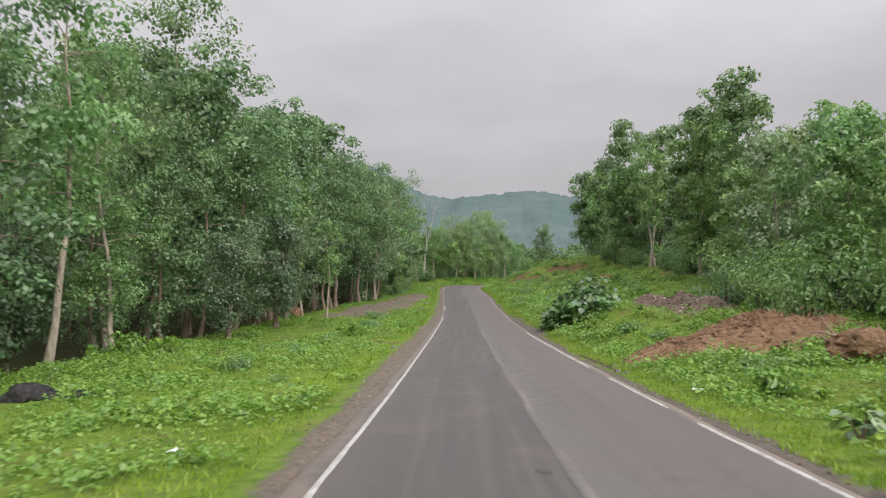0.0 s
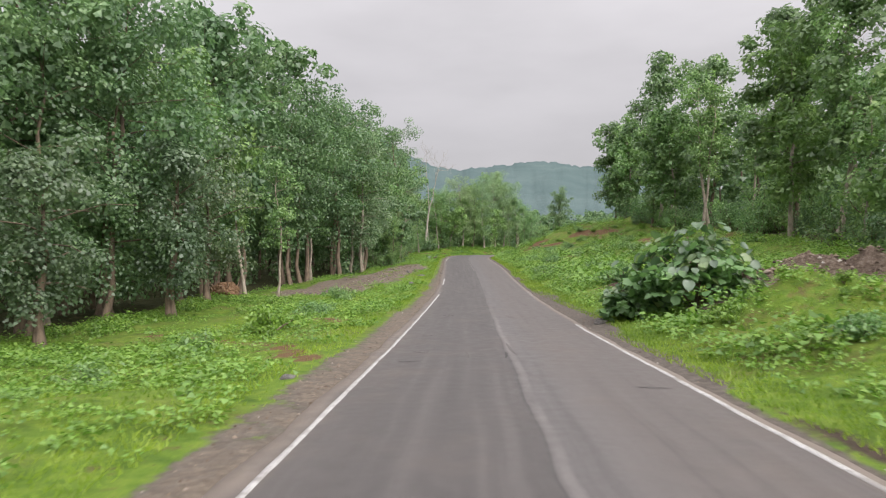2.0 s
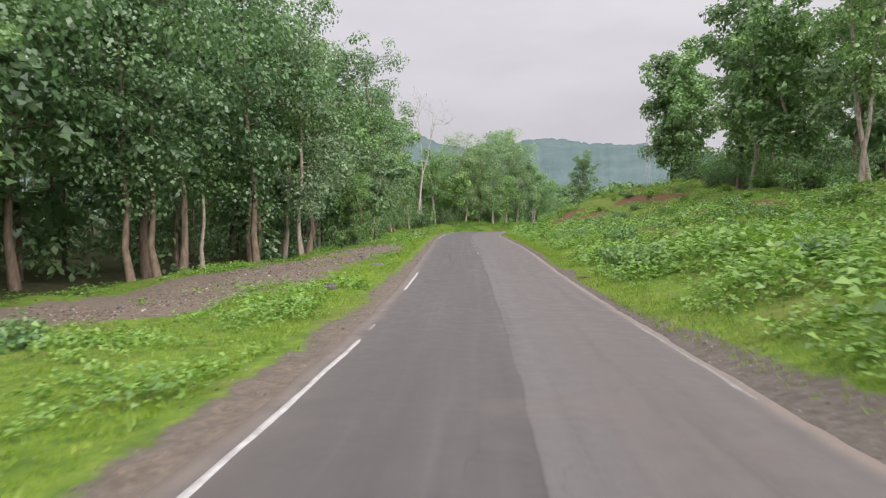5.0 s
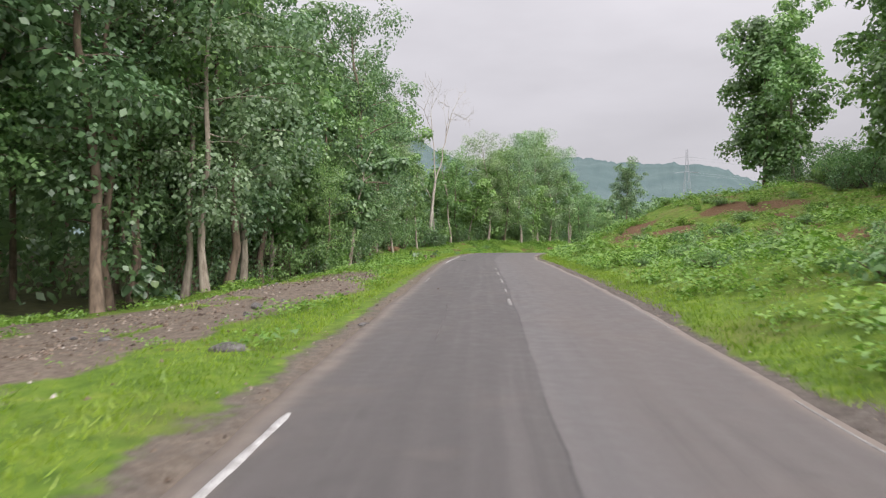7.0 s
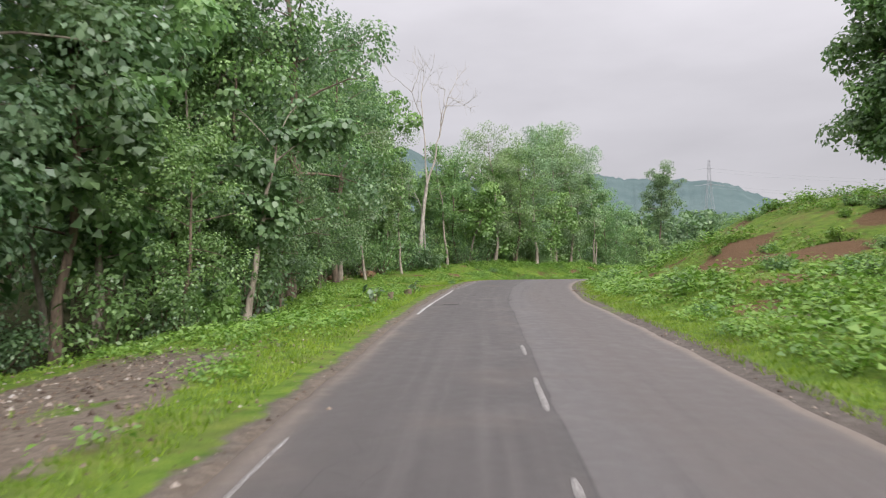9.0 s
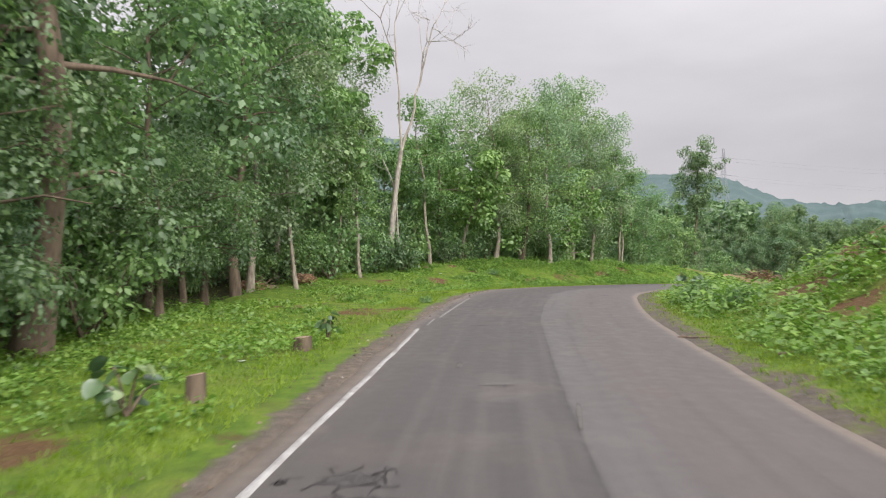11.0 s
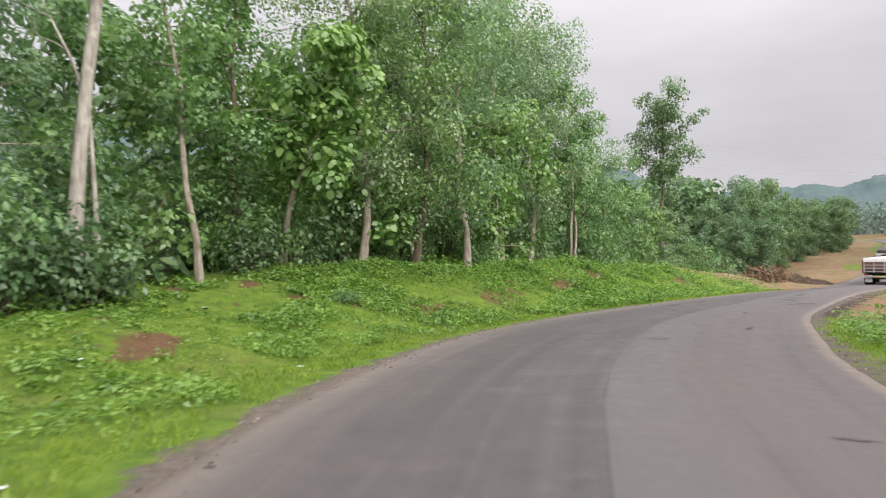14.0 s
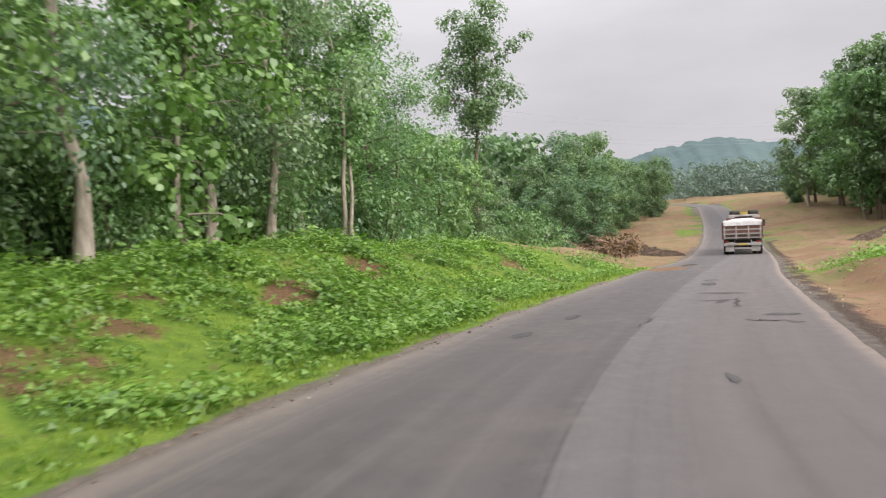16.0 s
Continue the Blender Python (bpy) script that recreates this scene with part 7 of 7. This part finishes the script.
TAR, PALE_PATCH = tar_material(), pale_patch_material()
for i, (x, y, rx, ry, turn, m) in enumerate(((-0.1, 38.7, 0.32, 0.10, 5, TAR), (4.8, 34.9, 0.5, 0.07, -8, TAR), (1.4, 9.9, 0.14, 0.16, 20, TAR), (2.4, 39.8, 0.05, 0.9, -5, TAR), (3.5, 52.0, 0.16, 0.10, 0, TAR), (2.5, 138.8, 0.42, 0.12, 0, PALE_PATCH),
                                             (1.0, 133.9, 0.42, 0.25, 10, TAR), (17.7, 191.0, 0.55, 0.22, 40, TAR), (19.9, 192.7, 0.5, 0.2, 40, TAR), (24.4, 192.9, 0.6, 0.16, 30, TAR), (18.4, 185.9, 0.10, 0.4, -30, TAR),
                                             (27.5, 197.0, 0.8, 0.3, 45, TAR), (33.0, 206.3, 1.6, 0.9, 45, RED_EARTH), (35.5, 207.8, 0.9, 0.35, 40, WET_EARTH), (15.9, 180.8, 0.08, 0.4, -40, TAR),
                                             (3.6, 136.6, 0.05, 1.3, -6, PALE_PATCH), 
                                             (25.8, 194.4, 0.8, 0.3, -30, TAR), (23.7, 190.3, 0.5, 0.25, -30, TAR), (1.83, 140.8, 0.10, 0.5, 0, PALE_PATCH), (2.15, 148.1, 0.3, 0.12, 0, PALE_PATCH), (3.4, 146.4, 0.4, 0.12, 5, PALE_PATCH),
                                             (0.14, 45.0, 0.22, 0.3, 0, PALE_PATCH), (0.15, 40.8, 0.25, 0.25, 0, PALE_PATCH), (1.38, 39.9, 0.05, 0.8, 0, PALE_PATCH), (2.62, 41.2, 0.06, 1.6, 2, PALE_PATCH), (3.0, 61.2, 0.12, 0.09, 0, TAR), (1.69, 96.0, 0.03, 2.4, 0, PALE_PATCH),
                                             (1.62, 100.2, 0.025, 1.3, 3, PALE_PATCH), (0.8, 53.2, 0.3, 0.5, 0, PALE_PATCH), (10.0, 167.6, 0.3, 0.10, -30, TAR), (8.4, 162.7, 0.3, 0.08, 10, TAR), (2.6, 167.6, 0.10, 0.08, 0, TAR))):
    worn_spot(x, y, rx, ry, turn, m, i + 1)


def crack_material():
    k = Mat("open_asphalt_crack")
    c = k.ramp(k.noise(12, 4), (0.3, (0.018, 0.016, 0.015)), (0.7, (0.044, 0.040, 0.038)))
    return k.done(c, 0.95)


CRACK = crack_material()


def crack(points, width, seed):
    """A thin ragged crack along the road's surface."""
    r = np.random.default_rng(seed)
    t = np.linspace(0, 1, 14)
    p = np.array(points, float)
    px, py = [np.interp(t, np.linspace(0, 1, len(p)), p[:, k]) for k in range(2)]
    px, py = px + r.normal(size=14) * width * 0.9, py + r.normal(size=14) * width * 0.9
    way = unit(np.column_stack([np.gradient(px), np.gradient(py)]))
    side = np.column_stack([-way[:, 1], way[:, 0]]) * (width / 2 * np.sin(np.pi * np.clip(t, 0.06, 0.94)) ** 0.5 * r.uniform(0.5, 1.3, 14))[:, None]
    rows = []
    for s in (-1, 1):
        x, y = px + s * side[:, 0], py + s * side[:, 1]
        q = (x - road_left(y)) / (road_right(y) - road_left(y))
        rows.append(np.column_stack([x, y, road_height(y) + 0.05 * (1 - (2 * q - 1) ** 2) + 0.012 * value_noise(x, y, 1.6) + 0.009]))
    part("crack", mesh_of("crack", np.stack(rows, 1).reshape(-1, 3), grid_faces(14, 2), CRACK), CRACK, road, "dark open crack in the asphalt")


# crazed patch in the left lane, and cracks in the bend
for i, (pts, w) in enumerate(((((0.55, 133.6), (0.9, 134.0), (1.45, 134.1)), 0.05), (((0.7, 134.3), (1.0, 133.8), (1.5, 133.7)), 0.045), (((0.9, 133.4), (1.05, 134.4)), 0.04), (((1.25, 133.5), (1.35, 134.3)), 0.035), (((0.2, 133.7), (0.45, 133.9)), 0.05),
                              (((0.75, 133.4), (1.5, 133.4)), 0.035), (((23.8, 191.7), (25.2, 193.2)), 0.07), (((24.0, 193.4), (24.9, 192.8)), 0.08), (((22.6, 190.0), (23.1, 189.3)), 0.08), (((15.5, 180.2), (15.9, 180.9)), 0.06),
                              (((20.0, 190.4), (21.3, 191.5)), 0.05))):
    crack(pts, w, 200 + i)
for i, (x, y, rx, ry, turn) in enumerate(((12.0, 178.4, 0.5, 0.3, 40), (28.6, 198.2, 0.6, 0.25, 40))):
    worn_spot(x, y, rx, ry, turn, PALE_PATCH, 40 + i)
